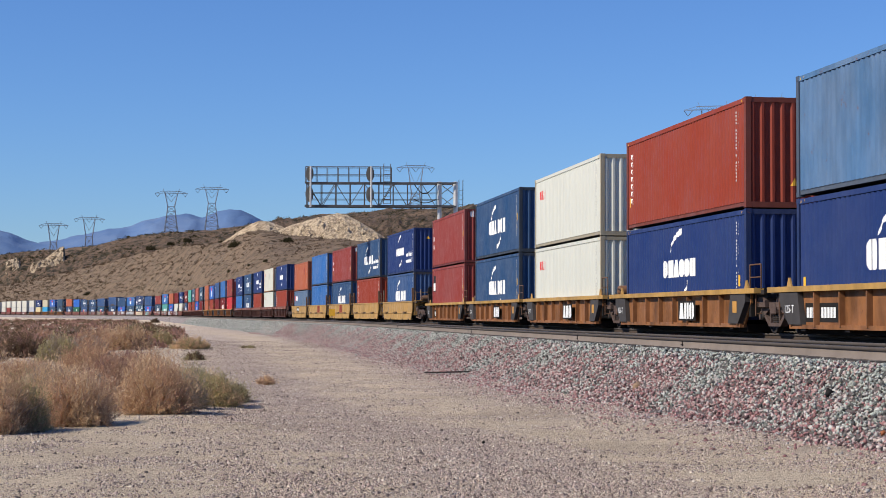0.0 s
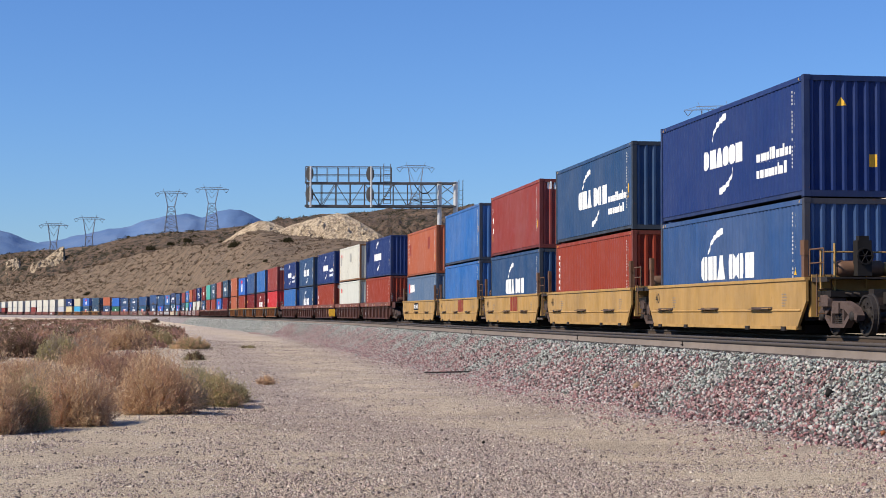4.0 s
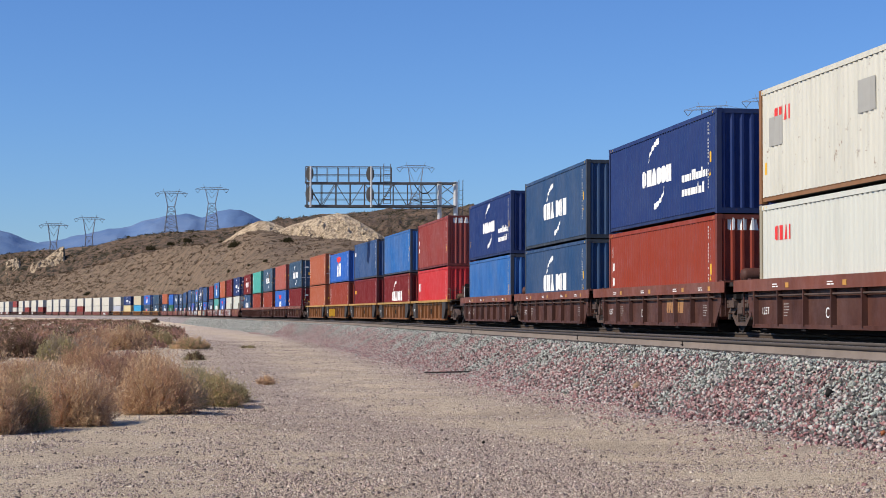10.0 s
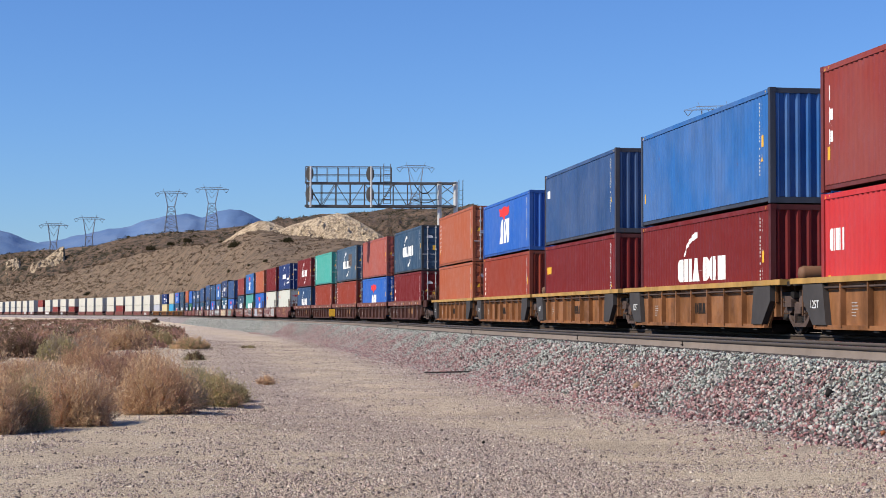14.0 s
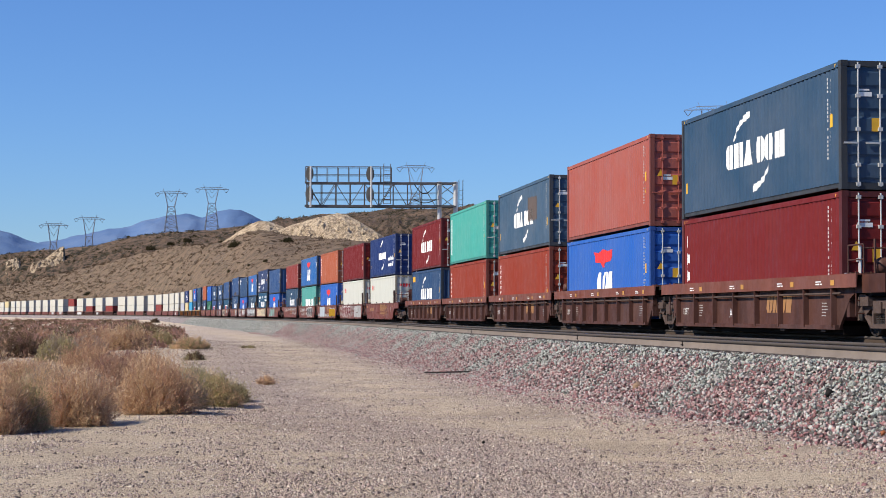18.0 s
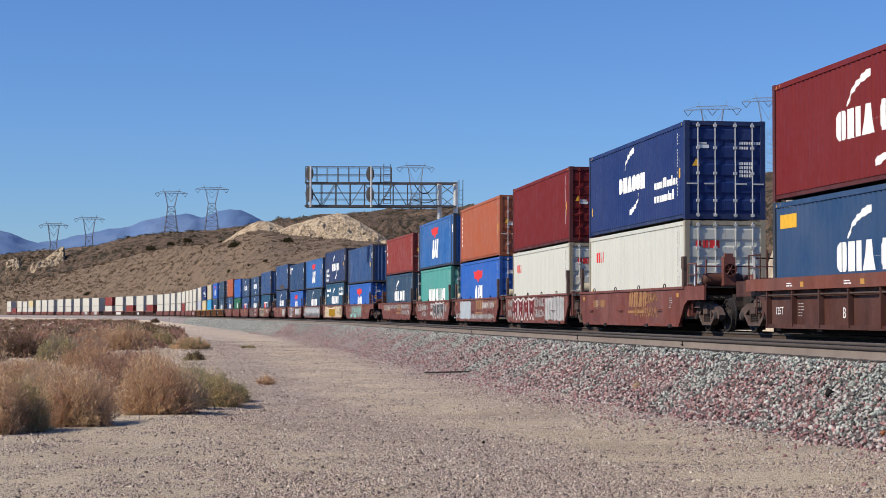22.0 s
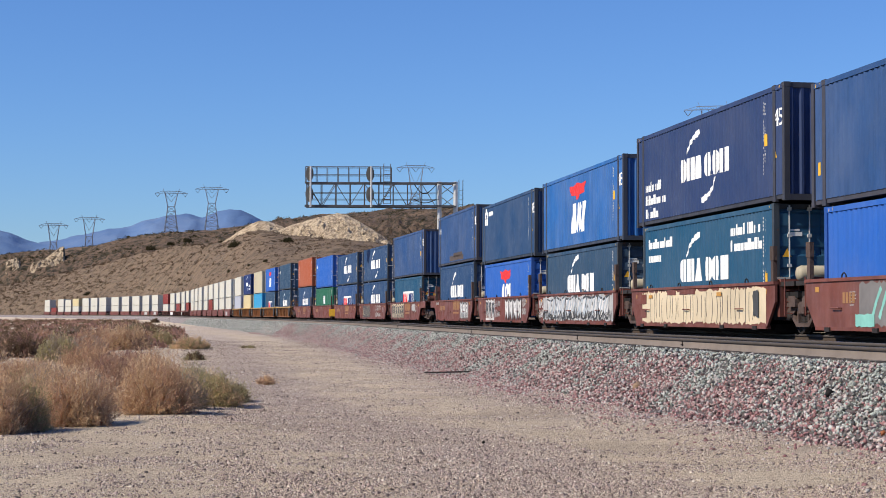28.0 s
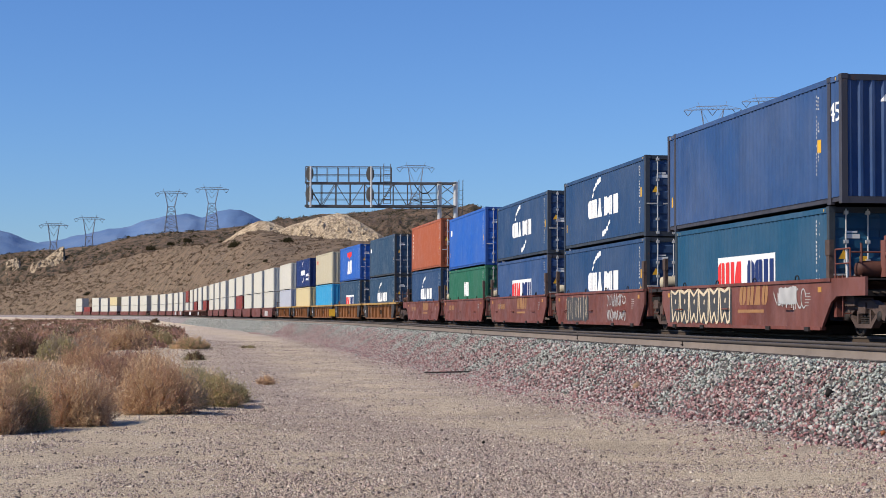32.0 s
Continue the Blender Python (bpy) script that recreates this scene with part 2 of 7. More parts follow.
INKGREY = plain("dark_grey_spray_paint", (0.06, 0.06, 0.06), 0.6, 0, 4.0, 0.3)
RUSTPATCH = plain("rust_patch", (0.080, 0.062, 0.055), 0.85, 0, 2.2, 0.8)


def soil(name, colours, sizes, rough=0.95, relief=0.05, scrub=None):
    """Earth: three colours mixed at three sizes, with relief, and dark dots of scrub."""
    m, nt, b = shader(name, rough, 0, 0.15)
    v = coords(nt)
    c = blend(nt, grain(nt, v, sizes[0], 5), colours[0], colours[1])
    c = blend(nt, times(nt, grain(nt, v, sizes[1], 6, 0.45, 0.62), 0.8), c, colours[2])
    if scrub:
        c = blend(nt, times(nt, grain(nt, v, scrub[1], 5, 0.53, 0.57, 0.6), scrub[2]), c, scrub[0])
        c = blend(nt, times(nt, grain(nt, v, scrub[1] * 2.7, 4, 0.56, 0.60, 0.6), scrub[2]), c, scrub[0])
    nt.links.new(c, b.inputs["Base Color"])
    bump(nt, b, grain(nt, v, sizes[2], 6, 0.2, 0.8, 0.7), 0.8, relief)
    return m


def ground_shader():
    """Dirt with pale worn wheel tracks, sandy verge and purplish gravel; the share of gravel is stored on the ground."""
    m, nt, b = shader("gravelly_dirt", 0.95, 0, 0.12)
    v = coords(nt)
    at = nt.nodes.new("ShaderNodeAttribute")
    at.attribute_name = "gravel"
    sand = blend(nt, grain(nt, v, 0.5, 5), (0.74, 0.615, 0.45), (0.62, 0.51, 0.375))
    sand = blend(nt, times(nt, grain(nt, v, 9.0, 6, 0.5, 0.66), 0.5), sand, (0.41, 0.305, 0.215))
    sand = blend(nt, times(nt, grain(nt, v, 34.0, 4, 0.54, 0.60), 0.7), sand, (0.27, 0.205, 0.155))
    grey = blend(nt, grain(nt, v, 1.1, 5), (0.55, 0.445, 0.37), (0.475, 0.38, 0.315))
    grey = blend(nt, times(nt, grain(nt, v, 22.0, 5, 0.51, 0.57), 0.8), grey, (0.27, 0.21, 0.185))
    grey = blend(nt, times(nt, grain(nt, v, 36.0, 4, 0.56, 0.61), 0.85), grey, (0.70, 0.62, 0.54))
    mask = nt.nodes.new("ShaderNodeMath")
    mask.operation, mask.use_clamp = "MULTIPLY_ADD", True
    nt.links.new(grain(nt, v, 0.9, 6, 0.3, 0.7), mask.inputs[0])
    mask.inputs[1].default_value = 0.9
    shift = nt.nodes.new("ShaderNodeMath")
    shift.operation, shift.inputs[1].default_value, shift.inputs[2].default_value = "MULTIPLY_ADD", 1.9, -0.95
    nt.links.new(at.outputs["Fac"], shift.inputs[0])
    nt.links.new(shift.outputs[0], mask.inputs[2])
    c = blend(nt, mask.outputs[0], sand, grey)
    c = blend(nt, times(nt, grain(nt, v, 0.28, 4, 0.50, 0.72), 0.5), c, (0.31, 0.235, 0.165))
    c = blend(nt, times(nt, grain(nt, coords(nt, (0.8, 0.45, 1)), 1.6, 7, 0.56, 0.72, 0.7), 0.55), c, (0.24, 0.18, 0.13))
    nt.links.new(c, b.inputs["Base Color"])
    bump(nt, b, grain(nt, v, 20.0, 6, 0.2, 0.8, 0.75), 0.9, 0.05)
    return m


def ballast_shader():
    """Crushed stone seen from afar: cells of mixed greys with dark joints."""
    m, nt, b = shader("ballast_bed", 0.95, 0, 0.12)
    v = coords(nt)
    vo = nt.nodes.new("ShaderNodeTexVoronoi")
    vo.inputs["Scale"].default_value = 11.0
    nt.links.new(v, vo.inputs["Vector"])
    ramp = nt.nodes.new("ShaderNodeValToRGB")
    ramp.color_ramp.interpolation = "CONSTANT"
    tones = ((0.38, 0.37, 0.345), (0.26, 0.25, 0.235), (0.18, 0.15, 0.146), (0.32, 0.29, 0.275), (0.28, 0.22, 0.216), (0.13, 0.115, 0.11))
    while len(ramp.color_ramp.elements) < len(tones):
        ramp.color_ramp.elements.new(0.5)
    for i, t in enumerate(tones):
        ramp.color_ramp.elements[i].position, ramp.color_ramp.elements[i].color = i / len(tones), (*t, 1)
    sp = nt.nodes.new("ShaderNodeSeparateColor")
    nt.links.new(vo.outputs["Color"], sp.inputs[0])
    nt.links.new(sp.outputs[0], ramp.inputs[0])
    c = blend(nt, times(nt, grain(nt, v, 0.6, 4), 0.35), ramp.outputs[0], (0.31, 0.235, 0.23))
    nt.links.new(c, b.inputs["Base Color"])
    inv = nt.nodes.new("ShaderNodeMath")
    inv.operation, inv.inputs[0].default_value = "SUBTRACT", 1.0
    nt.links.new(vo.outputs["Distance"], inv.inputs[1])
    bump(nt, b, inv.outputs[0], 1.0, 0.06)
    return m


DIRT = ground_shader()
BALLASTBED = ballast_shader()
HILL = soil("dry_grass_hillside", ((0.232, 0.165, 0.110), (0.194, 0.137, 0.093), (0.152, 0.108, 0.075)), (0.012, 0.13, 0.5), relief=0.5, scrub=((0.105, 0.082, 0.055), 0.30, 0.8))
SCRUBHILL = soil("scrubby_hillside", ((0.195, 0.133, 0.090), (0.148, 0.101, 0.069), (0.105, 0.075, 0.053)), (0.015, 0.09, 0.5), relief=1.3, scrub=((0.050, 0.044, 0.030), 0.17, 0.95))
BLUFF = soil("pale_eroded_earth", ((0.70, 0.56, 0.385), (0.61, 0.48, 0.325), (0.44, 0.325, 0.215)), (0.03, 0.35, 0.6), relief=1.6, scrub=((0.20, 0.145, 0.09), 0.5, 0.7))
LEDGE = soil("scrubby_pale_ledge", ((0.55, 0.44, 0.30), (0.46, 0.36, 0.245), (0.30, 0.22, 0.145)), (0.05, 0.30, 0.6), relief=1.6, scrub=((0.10, 0.075, 0.05), 0.22, 0.95))
ROCK = soil("cream_rock_face", ((0.66, 0.57, 0.44), (0.58, 0.48, 0.36), (0.40, 0.315, 0.225)), (0.10, 0.7, 2.0), relief=0.25)
# the blue of distance is painted into the far mountains' base colour
FARMOUNT = soil("haze_blue_mountain", ((0.104, 0.182, 0.335), (0.148, 0.215, 0.345), (0.094, 0.168, 0.32)), (0.0018, 0.007, 0.02), relief=4.0)

# ---------------------------------------------------------------- the track
# heading of the line, in degrees, at distances along it (growing away from the camera)
HEADINGS = ((-60, -8.97), (-30, -8.97), (0, -7.8), (30, -8.45), (60, -10.95), (90, -11.3), (200, -11.4), (330, -11.4), (360, -12.0), (400, -13.96),
            (440, -17.44), (480, -20.73), (520, -22.4), (560, -22.7), (1400, -22.82))
STEP = 1.0
LINE_S = np.arange(-80, 1301, STEP)
_th = np.radians(np.interp(LINE_S, [h[0] for h in HEADINGS], [h[1] for h in HEADINGS]))
_zero = int(np.argmin(abs(LINE_S)))
LINE_X = np.concatenate([[0], np.cumsum((np.sin(_th[1:]) + np.sin(_th[:-1])) / 2 * STEP)])
LINE_Y = np.concatenate([[0], np.cumsum((np.cos(_th[1:]) + np.cos(_th[:-1])) / 2 * STEP)])
# the line is the middle of the track that the train runs on; its near flank runs 1.22 m beside it
LINE_X += 4.55 + 1.22 * math.cos(_th[_zero]) - LINE_X[_zero]
LINE_Y += 66.87 - 1.22 * math.sin(_th[_zero]) - LINE_Y[_zero]
RAIL_Z = 1.158
SECOND = 5.25                     # the empty track lies this far to the near side


def on_line(s, side=0.0, z=0.0):
    """A point s along the line, and side metres to its near side."""
    th = np.interp(s, LINE_S, _th)
    return Vector((np.interp(s, LINE_S, LINE_X) - side * math.cos(th), np.interp(s, LINE_S, LINE_Y) + side * math.sin(th), z))


def along(profile, stations, name, material, smooth=False):
    """An open profile of (side, z) swept along the line."""
    k, verts, faces = len(profile), [], []
    for s in stations:
        for side, z in profile:
            verts.append(on_line(s, side, z))
    for i in range(len(stations) - 1):
        for j in range(k - 1):
            a = i * k + j
            faces.append((a, a + 1, a + k + 1, a + k))
    return raw_mesh(name, verts, faces, material, smooth)


# ---------------------------------------------------------------- ground
def smooth01(t):
    t = np.clip(t, 0, 1)
    return t * t * (3 - 2 * t)


def waves(x, y, seed, size, octaves=4):
    """Soft rolling noise from sines with mixed directions, about -1 to 1."""
    rng = np.random.RandomState(seed)
    out, amp, total = np.zeros(np.broadcast(x, y).shape), 1.0, 0.0
    for o in range(octaves):
        for _ in range(3):
            a, p = rng.uniform(0, 6.283), rng.uniform(0, 6.283)
            k = 6.283 / size * rng.uniform(0.7, 1.4)
            out = out + amp * np.sin((x * math.cos(a) + y * math.sin(a)) * k + p + 1.3 * np.sin((x * math.sin(a) - y * math.cos(a)) * k * 0.6))
        total += 1.7 * amp
        amp, size = amp * 0.5, size * 0.47
    return out / total


def ground_height(x, y):
    """Bare earth: a little uneven, banked up against the foot of the stones where the line comes nearest."""
    near = np.exp(-np.hypot(x, y - 20) / 120)
    z = 0.05 * waves(x, y, 3, 9.0) + 0.008 * waves(x, y, 4, 1.6, 2) * near
    beside = (5.75 + (66.7 - y) * 0.15 - x) * 0.989
    return z - 0.02 + 0.14 * smooth01((31 - y) / 13) * np.exp(-np.clip((beside - 8.2) / 1.6, -1.2, 9) ** 2)


def grid_axis(fine0, fine1, step, ends, grow=1.13):
    a = list(np.arange(fine0, fine1 + step / 2, step))
    d, lo, hi = step, [], []
    v = a[-1]
    while v < ends[1]:
        d *= grow
        v += d
        hi.append(v)
    d, v = step, a[0]
    while v > ends[0]:
        d *= grow
        v -= d
        lo.append(v)
    return np.array(lo[::-1] + a + hi)


def sheet(name, X, Y, Z, material, smooth=True):
    ny, nx = X.shape
    i = np.arange(ny * nx).reshape(ny, nx)
    faces = np.stack([i[:-1, :-1], i[:-1, 1:], i[1:, 1:], i[1:, :-1]], -1).reshape(-1, 4)
    return raw_mesh(name, np.stack([X, Y, Z], -1).reshape(-1, 3), faces, material, smooth)


gx, gy = np.meshgrid(grid_axis(-14, 14, 0.25, (-4800, 4800)), grid_axis(-4, 62, 0.25, (-3000, 4800)))
ground_mesh = sheet("ground", gx, gy, ground_height(gx, gy), DIRT)
near_line = np.stack([LINE_X[:260:4], LINE_Y[:260:4]], -1)
flat = np.stack([gx.ravel(), gy.ravel()], -1).astype(np.float32)
beside = np.full(len(flat), 1e9, np.float32)
for p in near_line.astype(np.float32):
    beside = np.minimum(beside, np.hypot(flat[:, 0] - p[0], flat[:, 1] - p[1]))
gravel = np.interp(beside + 1.7 * smooth01((31 - flat[:, 1]) / 13), [8.0, 9.4, 10.2, 11.0, 12.2, 13.4, 14.8, 15.8, 16.8, 18.0], [0.95, 0.78, 0.50, 0.30, 0.34, 0.76, 0.68, 0.36, 0.14, 0.10])
gravel -= 0.34 * smooth01((27 - flat[:, 1]) / 9) * np.exp(-((beside - 10.2) / 1.3) ** 2)      # swept bare where the wheels pass closest
ground_mesh.attributes.new("gravel", "FLOAT", "POINT").data.foreach_set("value", gravel.astype(np.float32))
ground = tagged(part("ground", ground_mesh), "pale gravelly dirt with a worn track beside the line", "ground", kind="structure")

# bank of crushed stone under both tracks
BED_Z = RAIL_Z - 0.186 - 0.06
stations = np.concatenate([np.arange(-80, 120, 1.0), np.arange(120, 1301, 5.0)])
bank_profile = [(-6.2, -0.15), (-5.4, 0.1), (-3.3, BED_Z - 0.05), (-2.2, BED_Z), (0, BED_Z), (2.6, BED_Z - 0.03), (5.25, BED_Z), (6.75, BED_Z + 0.02), (6.95, BED_Z - 0.06), (7.55, 0.45), (8.15, 0.06), (8.5, -0.12)]
bank_mesh = along(bank_profile, stations, "ballast_bank", BALLASTBED)
# near bed is darkened: shade between the stones is put into its colour
bank_mesh.materials.append(plain("stone_gap_shade", (0.11, 0.092, 0.086), 0.95, 0, 12.0, 0.5, 0.03))
for f in bank_mesh.polygons:
    f.material_index = 1 if f.index // (len(bank_profile) - 1) < 165 and f.index % (len(bank_profile) - 1) > 2 else 0
tagged(part("ballast_bank", bank_mesh), "grey and purple crushed stone bank carrying two tracks", "ballast", kind="structure")


def rail_profile(side):
    h = [(-0.075, 0), (-0.075, 0.012), (-0.018, 0.03), (-0.014, 0.135)]
    pts = h + [(-a, b) for a, b in reversed(h)]
    return [(side + a, RAIL_Z - 0.186 + b) for a, b in pts]


def head_profile(side):
    h = [(-0.014, 0.128), (-0.037, 0.136), (-0.037, 0.178), (-0.030, 0.186)]
    pts = h + [(-a, b) for a, b in reversed(h)]
    return [(side + a, RAIL_Z - 0.186 + b) for a, b in pts]


track_bed = along([(-2.3, BED_Z - 0.02), (-1.9, BED_Z + 0.012), (0, BED_Z + 0.012), (2.6, BED_Z - 0.01), (5.25, BED_Z + 0.012), (6.02, BED_Z + 0.02)], stations, "track_bed", TRACKBED)
tagged(part("track_bed", track_bed), "dark oil-stained stone between and under the tracks", "ballast", kind="structure")


rail_stations = np.concatenate([np.arange(-80, 80, 2.0), np.arange(80, 1301, 8.0)])
for offset in (0.0, SECOND):
    line = tagged(new("railway_track"), "pair of rusty steel rails on ties", "rails", kind="structure")
    for gauge in (-0.7525, 0.7525):
        # the train's own rails take the web colour darkened for shade
        part("rail", along(rail_profile(offset + gauge), rail_stations, "rail", RAILSIDE if offset else RAILSHADE), None, line)
        part("rail_head", along(head_profile(offset + gauge), rail_stations, "rail_head", RAILHEAD), None, line, "dark greasy rail head")
        r = along([(offset + gauge - 0.026, RAIL_Z + 0.001), (offset + gauge + 0.026, RAIL_Z + 0.001)], rail_stations, "running_surface", RAILTOP)
        part("running_surface", r, None, line)
    tie = Build().box(-0.13, 0.13, -1.3, 1.3, 0, 0.2).mesh("tie", plain("weathered_tie_timber", (0.075, 0.062, 0.052), 0.9, 0, 5.0, 0.5, 0.01))
    for i in range(130):
        s = -46 + 0.61 * i
        p, q = on_line(s, offset), on_line(s + 1, offset)
        turn = math.degrees(math.atan2(q.y - p.y, q.x - p.x))
        part("tie", tie, None, line, at=pose(p.x, p.y, RAIL_Z - 0.186 - 0.2 + 0.008, 0, 0, turn + random.uniform(-1, 1)))
    if offset:
        for s in (-33.3, -24.5, -8.6, 14.0):      # bolted joint bars on the near rail
            p, q = on_line(s, offset + 0.7525), on_line(s + 1, offset + 0.7525)
            j = Build().box(-0.012, 0.012, -0.06, 0.03, 0.0, 0.128).box(-0.05, 0.05, -0.05, 0.045, 0.05, 0.07)
            part("rail_joint", j, STEEL, line, at=pose(p.x, p.y, RAIL_Z - 0.186, 0, 0, math.degrees(math.atan2(q.y - p.y, q.x - p.x))))


# ---------------------------------------------------------------- hills
def skyline_z(px, py, r):
    """Height at range r that shows at this place of the view."""
    return EYE.z + (557.66 + 0.00287 * (px - 784) - py) / LOOK * r


def hill(name, crest, foot, top, back, material, label, rough=1.0, seed=1, n=(240, 70), power=1.0, foot_z=0.0, rills=0.0):
    """A ridge seen from the camera's foot: crest rows of (bearing, height in view), foot and top rows of (bearing, range)."""
    cx = np.array([c[0] for c in crest], float)
    bearing = np.linspace(cx[0], cx[-1], n[0])
    u = np.linspace(-0.25, 1.6, n[1])
    B, U = np.meshgrid(bearing, u)
    R0 = np.interp(B, [f[0] for f in foot], [f[1] for f in foot])
    R1 = np.interp(B, [f[0] for f in top], [f[1] for f in top])
    ZC = skyline_z(B, np.interp(B, cx, [c[1] for c in crest]), R1)
    R = np.where(U <= 1, R0 + (R1 - R0) * U, R1 + (U - 1) * back)
    X, Y = R * (B - 784) / LOOK, R
    rise = np.where(U <= 1, np.clip(U, 0, 1) ** power, 1 - smooth01((U - 1) / 0.6) * 1.05)
    Z = foot_z + (ZC - foot_z) * rise + np.where(U < 0, U * 4.0, 0)
    edge = np.clip(U, 0, 1)
    Z += rough * edge * (2.6 * waves(X, Y, seed, 130) + 1.3 * waves(X, Y, seed + 1, 38, 3) + 0.5 * waves(X, Y, seed + 2, 9, 3)) * np.where(U > 0.97, 0.35, 1)
    if rills:
        Z += rills * np.clip(np.sin(U * 3.14), 0, 1) * (waves(X * 3, Y * 0.5, seed + 5, 14, 3) + 1.2 * waves(X, Y, seed + 6, 6, 2))
    me = sheet(name, X, Y, Z, material)
    return tagged(part(name, me), label, "hill", kind="structure"), (X, Y, Z)


# the hills rise beyond the line; their feet keep clear of it
FOOT = ((-500, 1150), (-50, 930), (23, 830), (62, 775), (106, 720), (158, 665), (219, 610), (278, 552), (317, 492), (343, 432), (373, 372), (416, 312), (484, 252), (604, 195), (800, 178), (2200, 170))
back_hill, BACK = hill("hill", [(-500, 470), (-150, 455), (0, 452), (40, 446), (75, 442), (108, 441), (170, 433), (230, 420), (300, 411), (380, 408), (420, 402), (452, 394), (520, 386), (600, 377), (690, 372),
                               (760, 371), (812, 366), (836, 362), (868, 376), (960, 372), (1100, 352), (1250, 330), (1400, 300), (1600, 260), (2100, 240)],
                       [(b, r + 70) for b, r in FOOT],
                       [(-500, 1500), (0, 1160), (300, 1080), (600, 960), (836, 820), (1250, 640), (2100, 560)], 260, SCRUBHILL,
                       "dry brown hill covered in dark low scrub", 0.8, 11, (520, 130), 1.25, rills=1.6)
front_hill, FRONT = hill("hill", [(-500, 545), (-200, 528), (0, 507), (60, 496), (110, 484), (170, 470), (240, 451), (300, 437), (360, 433), (397, 430), (420, 420), (440, 411), (463, 407), (480, 410), (500, 415), (520, 418), (560, 421), (620, 428), (690, 436), (760, 444), (860, 452), (1000, 480)],
                         FOOT, [(-500, 1350), (-50, 1080), (23, 980), (106, 870), (219, 760), (317, 650), (373, 560), (484, 480), (604, 400), (1000, 330)], 200, HILL,
                         "bare tan hillside of dry grass with scattered scrub", 0.28, 21, (420, 110), 0.8)
bluff, BLUFFXYZ = hill("bluff", [(470, 432), (496, 406), (520, 397), (548, 389), (575, 382), (598, 377), (612, 379), (640, 394), (662, 408), (680, 421), (700, 440)],
                       [(470, 500), (600, 480), (700, 450)], [(470, 560), (600, 560), (700, 530)], 70, BLUFF, "pale bare bluff cut into the hillside", 0.22, 31, (220, 80), 0.75, 18.0, 0.6)
spur, _ = hill("bluff", [(366, 446), (386, 432), (405, 421), (425, 408), (444, 397), (458, 391), (476, 394), (500, 403), (522, 420)],
               [(366, 580), (450, 520), (522, 500)], [(366, 640), (450, 590), (522, 570)], 50, BLUFF, "pale eroded spur of bare earth", 0.3, 41, (120, 50), 0.85, 20.0, 0.5)
for crest, near, top in (([(53, 474), (57, 466), (66, 463), (80, 462), (95, 461), (105, 460), (107, 466), (109, 476)], 1046, 1062), ([(74, 461), (86, 452), (96, 445), (106, 438), (112, 436), (114, 440), (116, 461)], 1064, 1090),
                          ([(10, 464), (15, 460), (22, 458), (29, 457), (33, 459), (36, 464)], 1080, 1098)):
    hill("bluff", crest, [(crest[0][0], near), (crest[-1][0], near)], [(crest[0][0], top), (crest[-1][0], top)], 40, LEDGE, "pale rock ledge standing out of the scrub", 0.5, 43, (70, 36), 0.5, 25.0, 0.8)
# no air between: the haze lies in this ridge's own colour
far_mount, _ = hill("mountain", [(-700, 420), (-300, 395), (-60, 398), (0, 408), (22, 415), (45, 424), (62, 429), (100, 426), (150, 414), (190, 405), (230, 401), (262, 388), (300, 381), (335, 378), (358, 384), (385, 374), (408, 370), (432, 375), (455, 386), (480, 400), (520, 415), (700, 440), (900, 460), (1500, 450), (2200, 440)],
                    [(-700, 3000), (2200, 3000)], [(-700, 4400), (2200, 4400)], 300, FARMOUNT, "distant mountains, blue haze put into their colour", 3.0, 51, (300, 50), 1.0)
cliff, CLIFF = hill("rock_cut", [(1340, 520), (1370, 440), (1400, 330), (1430, 260), (1460, 222), (1485, 205), (1520, 190), (1560, 176), (1640, 160), (1800, 150), (2200, 140)],
                    [(1340, 84), (2200, 70)], [(1340, 92), (2200, 78)], 30, ROCK, "steep cream rock face of the railway cut", 0.12, 61, (200, 60), 0.55)


# ---------------------------------------------------------------- containers
def corrugated(length, height, pitch, depth, outer=0.25, slope=0.245):
    """A sheet of trapezoid ribs in the plane of x and z, facing -y, standing on z = 0."""
    n = max(1, round(length / pitch))
    p = length / n
    xs, ds = [], []
    for i in range(n):
        x = -length / 2 + i * p
        for f, d in ((0, depth), (slope, 0), (slope + outer, 0), (2 * slope + outer, depth)):
            xs.append(x + f * p)
            ds.append(d)
    xs.append(length / 2)
    ds.append(depth)
    b, k = Build(), len(xs)
    b.v = [(x, d, z) for z in (0, height) for x, d in zip(xs, ds)] + [(x, d + 0.004, z) for z in (0, height) for x, d in zip(xs, ds)]
    for i in range(k - 1):
        b.f.append((i, i + 1, k + i + 1, k + i))
        b.f.append((2 * k + i + 1, 2 * k + i, 3 * k + i, 3 * k + i + 1))
    return b


def plain_mesh(build, name):
    me = bpy.data.meshes.new(name)
    me.from_pydata(build.v, [], build.f)
    return me


CW = 2.438
SIZES = {"h": (12.192, 2.896), "s": (12.192, 2.591), "l": (13.716, 2.896)}
KIT = {}


